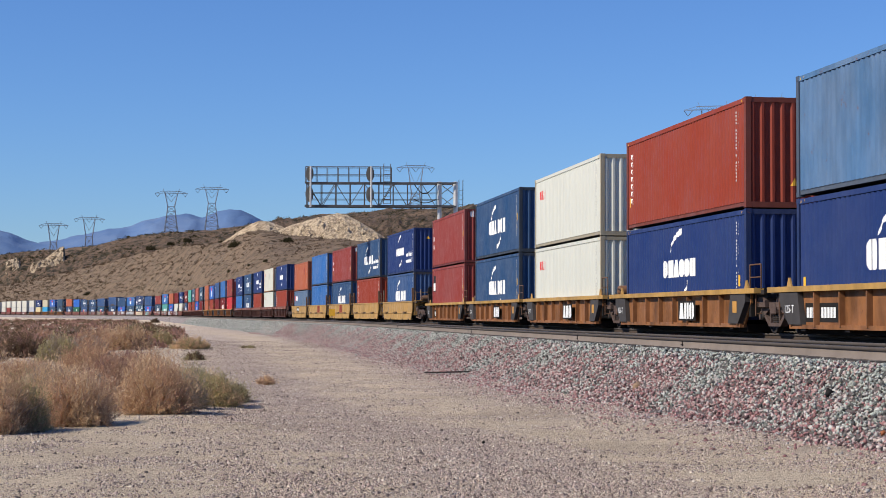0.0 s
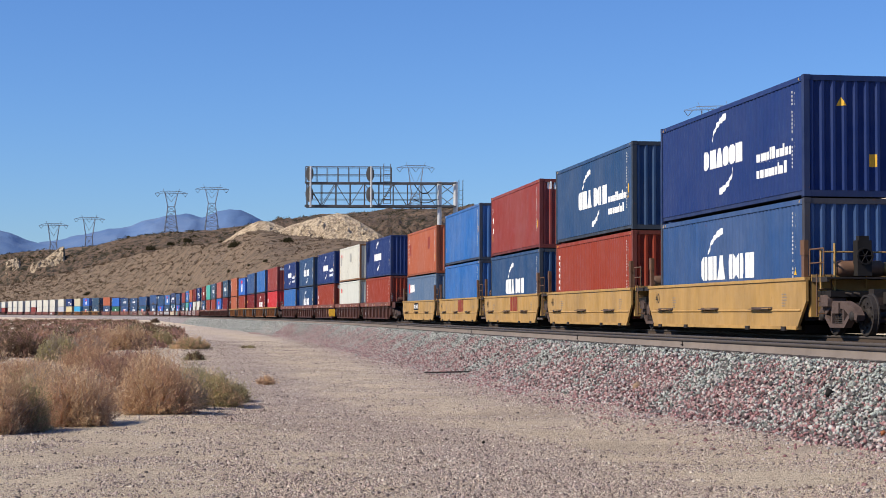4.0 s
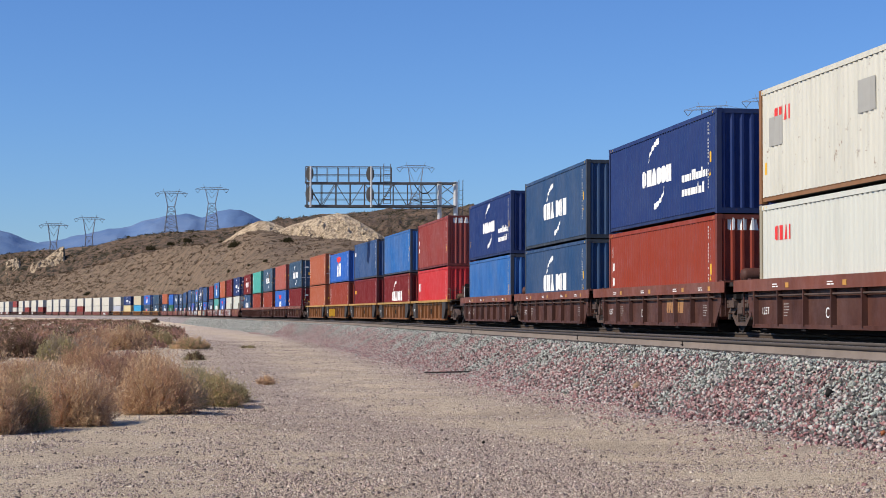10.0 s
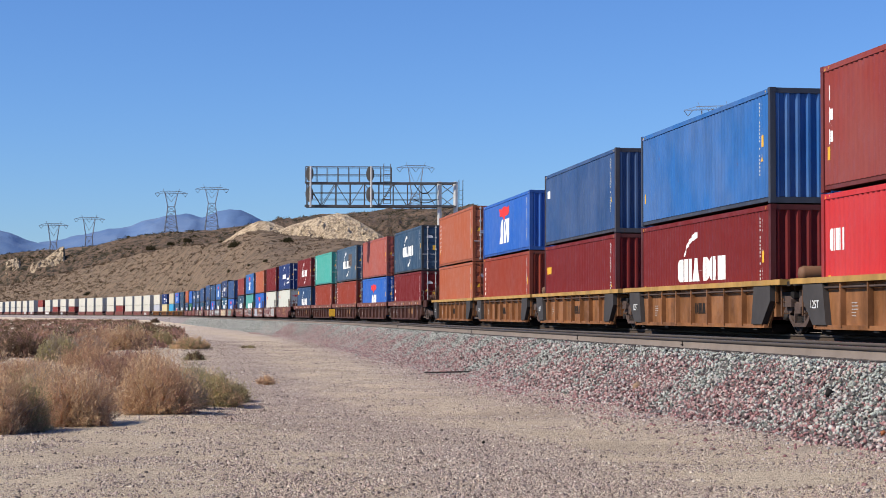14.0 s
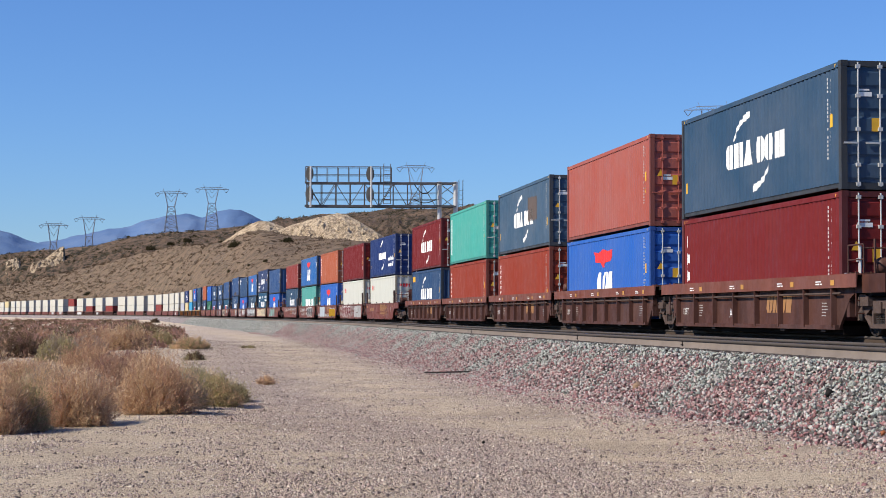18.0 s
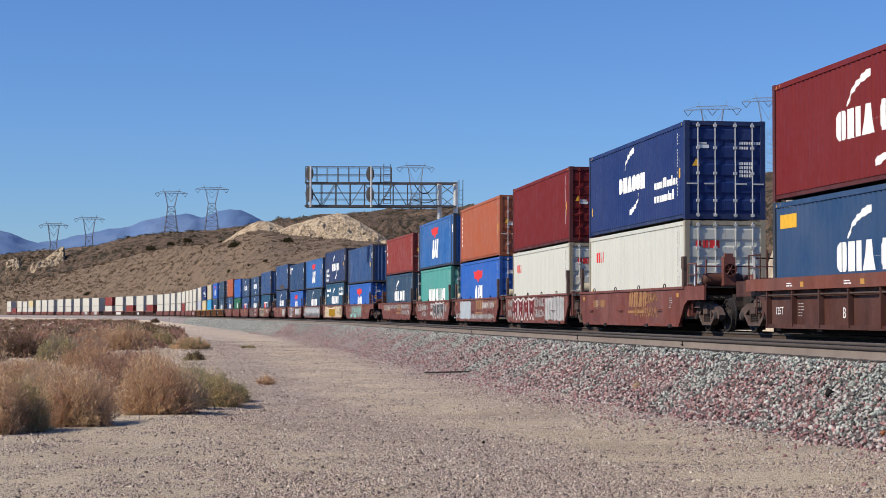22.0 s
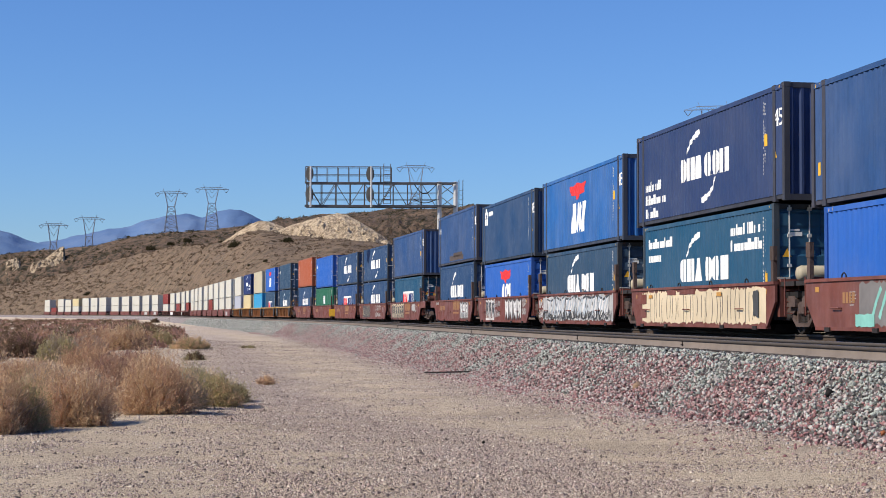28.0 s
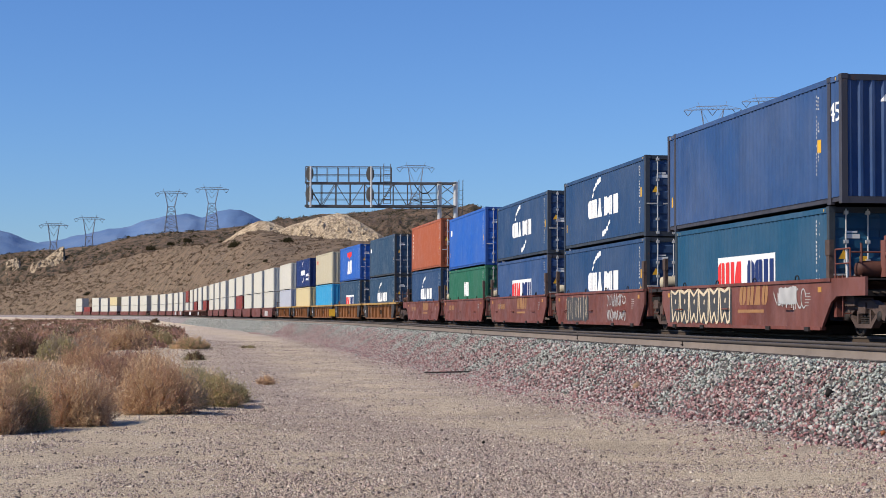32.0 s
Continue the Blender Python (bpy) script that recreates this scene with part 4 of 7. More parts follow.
def container(size, colour, mark, end, label, detail=True, seed=0):
    """A steel box with its parts; the flank at -y and the end at +x face the camera."""
    k = container_kit(size)
    L, H, r = k["L"], k["H"], random.Random(seed)
    frame_paint = FRAMES.get(colour.name, colour)
    box = tagged(new("shipping_container"), label, "shipping container", "containers of the train")
    near = part("side_panel", k["side_panel"], colour, box, at=(0, -CW / 2 + 0.012, 0.15))
    part("side_panel", k["side_panel"], colour, box, at=pose(0, CW / 2 - 0.012, 0.15, 0, 0, 180))
    part("roof", k["roof"], colour, box)
    part("underframe", k["underframe"], SOOT, box)
    for sy in (-1, 1):
        turn = 0 if sy < 0 else 180
        part("top_rail", k["top_rail"], colour, box, at=pose(0, sy * CW / 2, 0, 0, 0, turn))
        part("bottom_rail", k["bottom_rail"], frame_paint, box, at=pose(0, sy * CW / 2, 0, 0, 0, turn))
    if size == "l":
        for x in (-6.1, 6.1):
            for sy in (-1, 1):
                part("inner_post", k["inner_post"], frame_paint, box, at=Matrix.Translation((x, sy * CW / 2, 0)) @ Matrix.Diagonal((1, -sy, 1, 1)))
    for sx in (1, -1):
        for sy in (-1, 1):
            flip = Matrix.Diagonal((sx, -sy, 1, 1))
            part("corner_post", k["corner_post"], frame_paint, box, at=Matrix.Translation((sx * L / 2, sy * CW / 2, 0)) @ flip)
        turn = pose(sx * (L / 2 - 0.07), 0, 0, 0, 0, 0 if sx > 0 else 180)
        if sx > 0:
            part("header", k["header"], frame_paint, box, at=turn)
            part("sill", k["sill"], frame_paint, box, at=turn)
        if (end == "d") == (sx > 0):
            for sy in (-1, 1):
                leaf = part("door", k["door"], colour, box, at=Matrix.Translation((sx * (L / 2 - 0.05), 0.005 * sy, 0)) @ Matrix.Diagonal((sx, sy, 1, 1)))
                if sx > 0 and detail:
                    for y in (0.30, 0.82):
                        part("locking_bar", k["locking_bar"], GALV if mark != "" else colour, leaf, at=(0, y, 0))
            if sx > 0 and detail:
                at = lambda y, z: Matrix.Translation((L / 2 - 0.012, y, z)) @ Matrix.Rotation(math.pi / 2, 4, "Z")
                if colour in (WHITE, DIRTYWHITE):
                    part("marking", cached("door_logo", lambda: letters((0.17, 0.17, 0.16, 0.10), 0.22, 0.04)), INKRED, box, at=at(-0.9, H * 0.72))
                else:
                    part("marking", cached("code_rows", code_rows), INKWHITE, box, at=at(0.42, H * 0.76))
                    part("marking", cached("door_emblem", lambda: rects([(0, 0, 0.36, 0.10), (0.05, 0.13, 0.30, 0.17)])), INKWHITE, box, at=at(-0.85, H * (0.72 if r.random() < 0.6 else 0.5)))
                    if r.random() < 0.7:
                        part("marking", cached("yellow_triangle", lambda: tri(0.24)), INKYELLOW, box, at=at(-1.0, H * 0.54))
                    if r.random() < 0.5:
                        part("marking", cached("yellow_plate_small", lambda: rects([(0, 0, 0.2, 0.3)])), INKYELLOW, box, at=at(-0.5, H * 0.45))
        else:
            wall = part("end_wall", k["end_wall"], colour, box, at=pose(sx * (L / 2 - 0.015), 0, 0.14, 0, 0, 90 * sx))
            if sx > 0 and detail:
                if "5" in mark:
                    add_mark(wall, "45_mesh_big", word_mesh("45_mesh_big", "45", 0.78), INKWHITE, 0.15, H * 0.68, "lettering")
                if "O" in mark:
                    add_mark(wall, "end_red", lambda: rects([(0, 0, 0.16, 0.22), (0.2, 0, 0.36, 0.22)]), INKRED, 0.3, H * 0.56)
                if "x" in mark:
                    add_mark(wall, "end_blocks", lambda: letters((0.2, 0.26, 0.26), 0.34, 0.08), INKWHITE, -0.95, H * 0.80)
                add_mark(wall, "yellow_plate_small", None if "yellow_plate_small" in GLYPHS else (lambda: rects([(0, 0, 0.2, 0.3)])), INKYELLOW, r.uniform(0.1, 0.7), H * r.choice((0.12, 0.2, 0.3)))
                if r.random() < 0.6:
                    add_mark(wall, "yellow_triangle", lambda: tri(0.24), INKYELLOW, r.uniform(-0.4, 0.8), H * r.choice((0.15, 0.7, 0.2)))
    flank_marks(near, mark, L, H, colour, r)
    if detail:                                         # black and yellow stripes by the upper corners
        for x in (-L / 2 + 0.25, L / 2 - 0.5):
            add_mark(near, "stripes", lambda: joined(*[(Build().poly([(0, 0, 0), (0.05, 0, 0), (0.09, 0, 0.07), (0.04, 0, 0.07)]), 0.1 * i, 0) for i in range(3)]), INKYELLOW, x, H - 0.27, y=-0.014)
    return box


# ---------------------------------------------------------------- well cars
# style: paint, chord paint, height of the side, ribbed or not
STYLES = {
    "A": (WELLOCHRE, TRIMYELLOW, 1.12, True, "ochre ribbed well car with yellow top sill, grimy and rusted"),
    "B": (WELLYELLOW, WELLYELLOW, 1.36, False, "faded yellow smooth-sided well car"),
    "C": (WELLBROWN, SILLBROWN, 1.36, True, "dark brown ribbed well car with white stencils"),
    "D": (WELLOCHRE, TRIMYELLOW, 1.30, True, "ochre yellow ribbed well car with black end panels"),
    "F": (WELLRED, WELLRED, 1.30, False, "oxide brown smooth-sided well car with spray paint"),
    "H": (WELLRED, WELLRED, 1.30, False, "oxide red smooth-sided well car"),
}
WHEEL_R = 0.46
TRUCK = {}


def truck_meshes():
    if TRUCK:
        return TRUCK
    f = Build()                                   # cast side frame: arch, two pedestals, window with springs
    f.prism([(-1.18, 0.46), (-0.95, 0.64), (-0.42, 0.78), (0.42, 0.78), (0.95, 0.64), (1.18, 0.46), (1.12, 0.34), (0.78, 0.42), (0.40, 0.60), (-0.40, 0.60), (-0.78, 0.42), (-1.12, 0.34)], "y", -0.09, 0.09)
    f.prism([(-0.80, 0.46), (-0.42, 0.18), (0.42, 0.18), (0.80, 0.46), (0.66, 0.48), (0.34, 0.27), (-0.34, 0.27), (-0.66, 0.48)], "y", -0.09, 0.09)
    for x in (-0.37, 0.31):
        f.box(x, x + 0.07, -0.08, 0.08, 0.24, 0.62)
    TRUCK["side_frame"] = f.mesh("side_frame")
    TRUCK["axle_cap"] = Build().turned([(-0.06, 0.10), (-0.02, 0.115), (0.1, 0.115)], 12, "y").mesh("axle_cap", None, True)
    s = Build()
    for x in (-0.2, -0.04, 0.12):
        for i in range(6):
            s.turned([(0.28 + 0.05 * i, 0.068), (0.28 + 0.05 * i + 0.028, 0.068)], 10, "z", (x + 0.04, 0, 0))
    TRUCK["spring_nest"] = s.mesh("spring_nest")
    w = Build()
    for sy in (-1, 1):
        w.turned([(sy * 0.66, WHEEL_R + 0.025), (sy * 0.69, WHEEL_R + 0.025), (sy * 0.70, WHEEL_R), (sy * 0.80, WHEEL_R - 0.006), (sy * 0.80, WHEEL_R - 0.05), (sy * 0.765, WHEEL_R - 0.075), (sy * 0.74, 0.16), (sy * 0.80, 0.13)], 26, "y")
        for i in range(8):
            a = math.pi * i / 4
            w.rod((0.27 * math.cos(a), sy * 0.76, 0.27 * math.sin(a)), (0.27 * math.cos(a), sy * 0.785, 0.27 * math.sin(a)), 0.03, 6)
    w.rod((0, -0.9, 0), (0, 0.9, 0), 0.075, 10)
    TRUCK["wheelset"] = w.mesh("wheelset")
    TRUCK["bolster"] = Build().box(-0.2, 0.2, -1.15, 1.15, 0.50, 0.74).box(-0.3, 0.3, -0.35, 0.35, 0.7, 0.86).mesh("bolster")
    TRUCK["brake_beam"] = Build().box(-0.06, 0.06, -0.8, 0.8, 0.30, 0.40).mesh("brake_beam")
    return TRUCK


WHEELS = []       # (wheelset, unit's place along the line, radius phase)


def truck(parent, x, where):
    t = truck_meshes()
    b = part("truck", t["bolster"], BOGIE, parent, "rusty cast-steel wheel truck", at=(x, 0, 0))
    for sy in (-1, 1):
        part("side_frame", t["side_frame"], BOGIE, b, at=(0, sy * 1.02, 0))
        part("spring_nest", t["spring_nest"], STEEL, b, at=(0, sy * 1.02, 0))
        for dx in (-0.89, 0.89):
            part("axle_cap", t["axle_cap"], STEEL, b, at=(dx, sy * 1.08, WHEEL_R - 0.02))
    for dx in (-0.89, 0.89):
        w = part("wheelset", t["wheelset"], STEEL, b, at=(dx, 0, WHEEL_R))
        part("brake_beam", t["brake_beam"], BOGIE, b, at=(dx * 0.42, 0, 0))
        WHEELS.append((w, where, dx))
    return b


SIDES = {}


def side_meshes(style, hl):
    key = (style, hl)
    if key in SIDES:
        return SIDES[key]
    _, _, top, ribbed, _ = STYLES[style]
    k = {}
    b = Build()
    y = 1.31 if ribbed else 1.43
    outline = [(-hl, top - 0.02), (hl, top - 0.02), (hl, 0.78), (hl - 0.60, 0.16), (-hl + 0.60, 0.16), (-hl, 0.78)]
    b.prism(outline, "y", 0.0, 0.06)
    if not ribbed:                                 # long pressed ledges and the lower lip
        k["ledge"] = Build().prism([(-0.035, top - 0.016), (0.1, top - 0.016), (0.1, top - 0.09), (-0.035, top - 0.09)], "x", -hl, hl).mesh("ledge")
        k["step_bracket"] = Build().prism([(-0.11, 0.60), (0.0, 0.60), (0.0, 0.66), (-0.02, 0.66), (-0.02, 0.62), (-0.11, 0.62)], "x", -0.75, 0.75).mesh("step_bracket")
        k["bottom_lip"] = Build().box(-hl + 0.62, hl - 0.62, -0.02, 0.12, 0.12, 0.2).mesh("bottom_lip")
    k["side_wall"] = b.mesh("side_wall")
    c = Build()
    if style in "AD":
        c.prism([(-0.17, top - 0.11), (0.10, top - 0.11), (0.10, top + 0.02), (-0.17, top + 0.02)], "x", -hl - 0.72, hl + 0.72)
    else:
        c.prism([(-0.15, top - 0.30), (-0.13, top - 0.30), (-0.11, top - 0.03), (0.10, top - 0.03), (0.10, top), (-0.15, top)], "x", -hl - 0.72, hl + 0.72)
    k["top_sill"] = c.mesh("top_sill")
    k["bottom_sill"] = Build().box(-hl + 0.60, hl - 0.60, -0.10, 0.1, 0.14, 0.24).mesh("bottom_sill")
    k["rib"] = Build().prism([(-0.045, 0.0), (0.045, 0.0), (0.03, -0.13), (-0.03, -0.13)], "z", 0.20, top - (0.12 if style in "AD" else 0.30)).mesh("rib")
    lv = Build()
    lv.rod((-hl + 0.3, -0.085, top - (0.22 if style == "D" else 0.42)), (hl - 0.3, -0.085, top - (0.22 if style == "D" else 0.42)), 0.026, 8)
    k["train_line"] = lv.mesh("train_line", None, True)
    k["end_sill"] = Build().prism([(0.0, top - 0.55), (0.3, top - 0.42), (1.9, top - 0.42), (1.9, top - 0.02), (0.0, top - 0.02)], "y", 0.0, 0.06).mesh("end_sill")
    lp = Build()
    for i in range(6):
        a0, a1 = math.pi * i / 6, math.pi * (i + 1) / 6
        lp.rod((0.13 * math.cos(a0), 0, 0.11 * math.sin(a0)), (0.13 * math.cos(a1), 0, 0.11 * math.sin(a1)), 0.016, 5)
    k["rope_loop"] = lp.mesh("rope_loop")
    k["end_panel"] = Build().prism([(-0.95, 0.24), (-0.15, 0.24), (0.45, 0.80), (0.45, top - (0.12 if style in "AD" else 0.30)), (-0.75, top - (0.12 if style in "AD" else 0.30))], "y", -0.139, 0.0).mesh("end_panel")
    # floor reaches almost to the rails; its colour carries the shade below the car
    d = Build().box(-hl + 0.6, hl - 0.6, -1.2, 1.2, 0.03, 0.23)
    k["well_floor"] = d.mesh("well_floor")
    e = Build().box(-0.08, 0.08, -1.3, 1.3, 0.42, top + 0.02)
    e.box(-0.05, 0.16, -1.3, 1.3, top - 0.12, top + 0.04)
    k["bulkhead"] = e.mesh("bulkhead")
    k["end_platform"] = Build().prism([(-0.42, 0.78), (0.42, 0.78), (0.42, 0.88), (1.18, 0.88), (1.18, 1.02), (-1.18, 1.02), (-1.18, 0.88), (-0.42, 0.88)], "x", 0.0, 0.9).mesh("end_platform")
    k["brake_valve"] = Build().prism([(0.25, 0.66), (0.8, 0.66), (0.8, 0.84), (0.68, 0.92), (0.36, 0.92), (0.25, 0.84)], "y", -1.22, -0.78).mesh("brake_valve")
    k["control_box"] = Build().box(0.15, 0.55, 0.6, 1.15, 0.6, 0.878).mesh("control_box")
    k["pipe"] = Build().rod((0.0, 0, 1.05), (1.2, 0.1, 0.94), 0.022).mesh("pipe")
    p = Build().prism([(-1.3, top - 0.14), (-1.24, top - 0.14), (-1.24, top - 0.07), (1.24, top - 0.07), (1.24, top - 0.14), (1.3, top - 0.14), (1.3, top - 0.03), (-1.3, top - 0.03)], "x", 0.02, 0.96)
    k["walkway"] = p.mesh("walkway")
    g = Build()
    for y in (-1.30, -0.95):
        g.rod((0.35, y, 0.45), (0.35, y, top + 0.05), 0.02)
    for z in (0.5, 0.78, 1.06):
        g.rod((0.35, -1.30, z), (0.35, -0.95, z), 0.016)
    k["ladder"] = g.mesh("ladder")
    h = Build()
    for x in (0.0, 0.85):
        h.rod((x, -1.33, top), (x, -1.33, top + 0.62), 0.02)
    h.rod((0.0, -1.33, top + 0.62), (0.85, -1.33, top + 0.62), 0.02).rod((0, -1.33, top + 0.3), (0.85, -1.33, top + 0.3), 0.015)
    k["handrail"] = h.mesh("handrail")
    k["guide_post"] = Build().box(-0.09, 0.09, -0.05, 0.05, top - 0.4, top + 0.85).box(-0.13, 0.13, -0.06, 0.04, top + 0.5, top + 0.85).mesh("guide_post")
    k["guide_plate"] = Build().prism([(-0.16, top), (0.16, top), (0.02, top + 0.22), (-0.04, top + 0.22)], "y", -0.02, 0.02).mesh("guide_plate")
    k["grab_iron"] = Build().rod((-0.25, -0.05, 0), (0.25, -0.05, 0), 0.016).rod((-0.25, -0.05, 0), (-0.25, 0.02, 0), 0.014).rod((0.25, -0.05, 0), (0.25, 0.02, 0), 0.014).mesh("grab_iron")
    k["lock_box"] = Build().box(-0.14, 0.14, -0.04, 0.02, -0.05, 0.05).mesh("lock_box")
    t = Build().turned([(-0.60, 0.02), (-0.57, 0.15), (-0.48, 0.19), (0.48, 0.19), (0.57, 0.15), (0.60, 0.02)], 16, "y")
    k["air_tank"] = t.mesh("air_tank", None, True)
    w = Build().box(-0.16, 0.10, -0.17, 0.17, -0.45, 0.36).box(-0.10, 0.06, -0.12, 0.12, 0.36, 0.46)
    w.turned([(0.12, 0.20), (0.15, 0.20), (0.15, 0.16), (0.12, 0.16)], 16, "x")
    w.rod((0.1, 0, 0), (0.16, 0, 0), 0.03)
    for i in range(3):
        a = math.pi * i / 3
        w.rod((0.13, 0.18 * math.cos(a), 0.18 * math.sin(a)), (0.13, -0.18 * math.cos(a), -0.18 * math.sin(a)), 0.014)
    k["hand_brake"] = w.mesh("hand_brake")
    k["stanchion"] = Build().rod((0, 0, -0.5), (0, 0, 1.0), 0.03, 6).mesh("stanchion")
    k["end_railing"] = Build().rod((0.55, -1.28, top + 0.55), (0.55, 1.22, top + 0.55), 0.02, 6).mesh("end_railing")
    k["brake_cylinder"] = Build().turned([(-0.3, 0.02), (-0.28, 0.16), (0.2, 0.16), (0.3, 0.06)], 12, "x", (0.6, 0.35, top + 0.16)).mesh("brake_cylinder", None, True)
    k["coupler"] = Build().box(0.0, 1.15, -0.13, 0.13, 0.72, 0.98).box(1.0, 1.38, -0.17, 0.2, 0.66, 1.02).box(0.2, 0.5, -0.35, 0.35, 0.6, 1.05).mesh("coupler")
    hose = Build()
    pts = [(0.5, 0.35, 0.7), (0.8, 0.42, 0.45), (1.1, 0.42, 0.36), (1.4, 0.35, 0.5)]
    for a, b in zip(pts[:-1], pts[1:]):
        hose.rod(a, b, 0.03)
    k["air_hose"] = hose.mesh("air_hose")
    SIDES[key] = k
    return k


def ribbon(b, pts, width, r):
    for p, q in zip(pts[:-1], pts[1:]):
        d = Vector((q[0] - p[0], q[1] - p[1]))
        if d.length > 1e-4:
            n = Vector((-d.y, d.x)).normalized() * width * r.uniform(0.4, 0.6)
            b.poly([(p[0] - n.x, 0, p[1] - n.y), (q[0] - n.x, 0, q[1] - n.y), (q[0] + n.x, 0, q[1] + n.y), (p[0] + n.x, 0, p[1] + n.y)])


def scrawl(x0, x1, z0, z1, seed, loops=7, width=0.05):
    """Loose loops of spray paint in rows within a rectangle of the side."""
    r, b = random.Random(seed), Build()
    rows = max(1, round((z1 - z0) / 0.5))
    hgt = (z1 - z0) / rows
    for row in range(rows):
        n = max(3, int((x1 - x0) / (hgt * 0.42)))
        for i in range(n):
            cx, cz = x0 + (x1 - x0) * (i + 0.5) / n, z0 + hgt * (row + 0.5)
            sx, sz = (x1 - x0) / n * r.uniform(0.3, 0.6), hgt * r.uniform(0.22, 0.44)
            ph, tw = r.uniform(0, 6.28), r.choice((1, 1, 2, -1, 3))
            pts = []
            for j in range(11):
                a = j / 10 * 5.2
                pts.append((max(x0, min(x1, cx + sx * math.cos(a + ph))), max(z0, min(z1, cz + sz * math.sin(tw * a + ph * 0.7)))))
            ribbon(b, pts, width, r)
    return b


def strokes(x0, x1, z0, z1, seed, lean=0.0, width=0.03, pitch=0.34):
    """Upright strokes of spray paint, a little bent."""
    r, b = random.Random(seed), Build()
    for i in range(int((x1 - x0) / pitch)):
        x, a0, a1 = x0 + pitch * (i + r.uniform(0.1, 0.9)), z0 + (z1 - z0) * r.uniform(0, 0.25), z1 - (z1 - z0) * r.uniform(0, 0.25)
        bend = r.uniform(-0.1, 0.1)
        ribbon(b, [(x + lean * t + bend * math.sin(3.1 * t), a0 + (a1 - a0) * t) for t in (0, 0.2, 0.4, 0.6, 0.8, 1)], width, r)
    return b


def shields(x0, x1, z0, z1, seed, count):
    """Fat spray-painted forms side by side: corners of each outline."""
    r, out = random.Random(seed), []
    w = (x1 - x0) / count
    for i in range(count):
        a, c, h = x0 + w * i, x0 + w * (i + 1), z1 - z0
        j = lambda: r.uniform(-0.05, 0.05)
        out.append([(a + 0.03, z1 - 0.04 * h + j()), (a + w * 0.5, z1 - 0.16 * h + j()), (c - 0.03, z1 + j() * 0.5), (c - w * 0.06, z0 + 0.5 * h + j()), (c - w * 0.12 + j(), z0 + 0.08 * h),
                    (c - w * 0.3, z0 + j() * 0.4 + 0.03), (a + w * 0.52, z0 + 0.34 * h + j()), (a + w * 0.22, z0 + 0.04), (a + w * 0.12 + j(), z0 + 0.42 * h)])
    return out


def shield_fill(*a):
    b = Build()
    for o in shields(*a):
        cx, cz = sum(p[0] for p in o) / len(o), sum(p[1] for p in o) / len(o)
        for p, q in zip(o, o[1:] + o[:1]):
            b.poly([(cx, 0, cz), (q[0], 0, q[1]), (p[0], 0, p[1])])
    return b


def shield_lines(*a):
    b, r = Build(), random.Random(3)
    for o in shields(*a):
        ribbon(b, o + o[:1], 0.075, r)
        cx, cz = sum(p[0] for p in o) / len(o), sum(p[1] for p in o) / len(o)
        ribbon(b, [(cx - 0.03, cz + 0.10), (cx + 0.03, cz + 0.22)], 0.09, r)
    return b


def blotch(x0, x1, z0, z1, seed, columns=9):
    """A ragged filled field of paint."""
    r, b = random.Random(seed), Build()
    edge = [(z0 + r.uniform(0, 0.10) * (z1 - z0), z1 - r.uniform(0, 0.10) * (z1 - z0)) for _ in range(columns + 1)]
    for i in range(columns):
        xa, xb = x0 + (x1 - x0) * i / columns, x0 + (x1 - x0) * (i + 1) / columns
        b.poly([(xa, 0, edge[i][0]), (xb, 0, edge[i + 1][0]), (xb, 0, edge[i + 1][1]), (xa, 0, edge[i][1])])
    return b


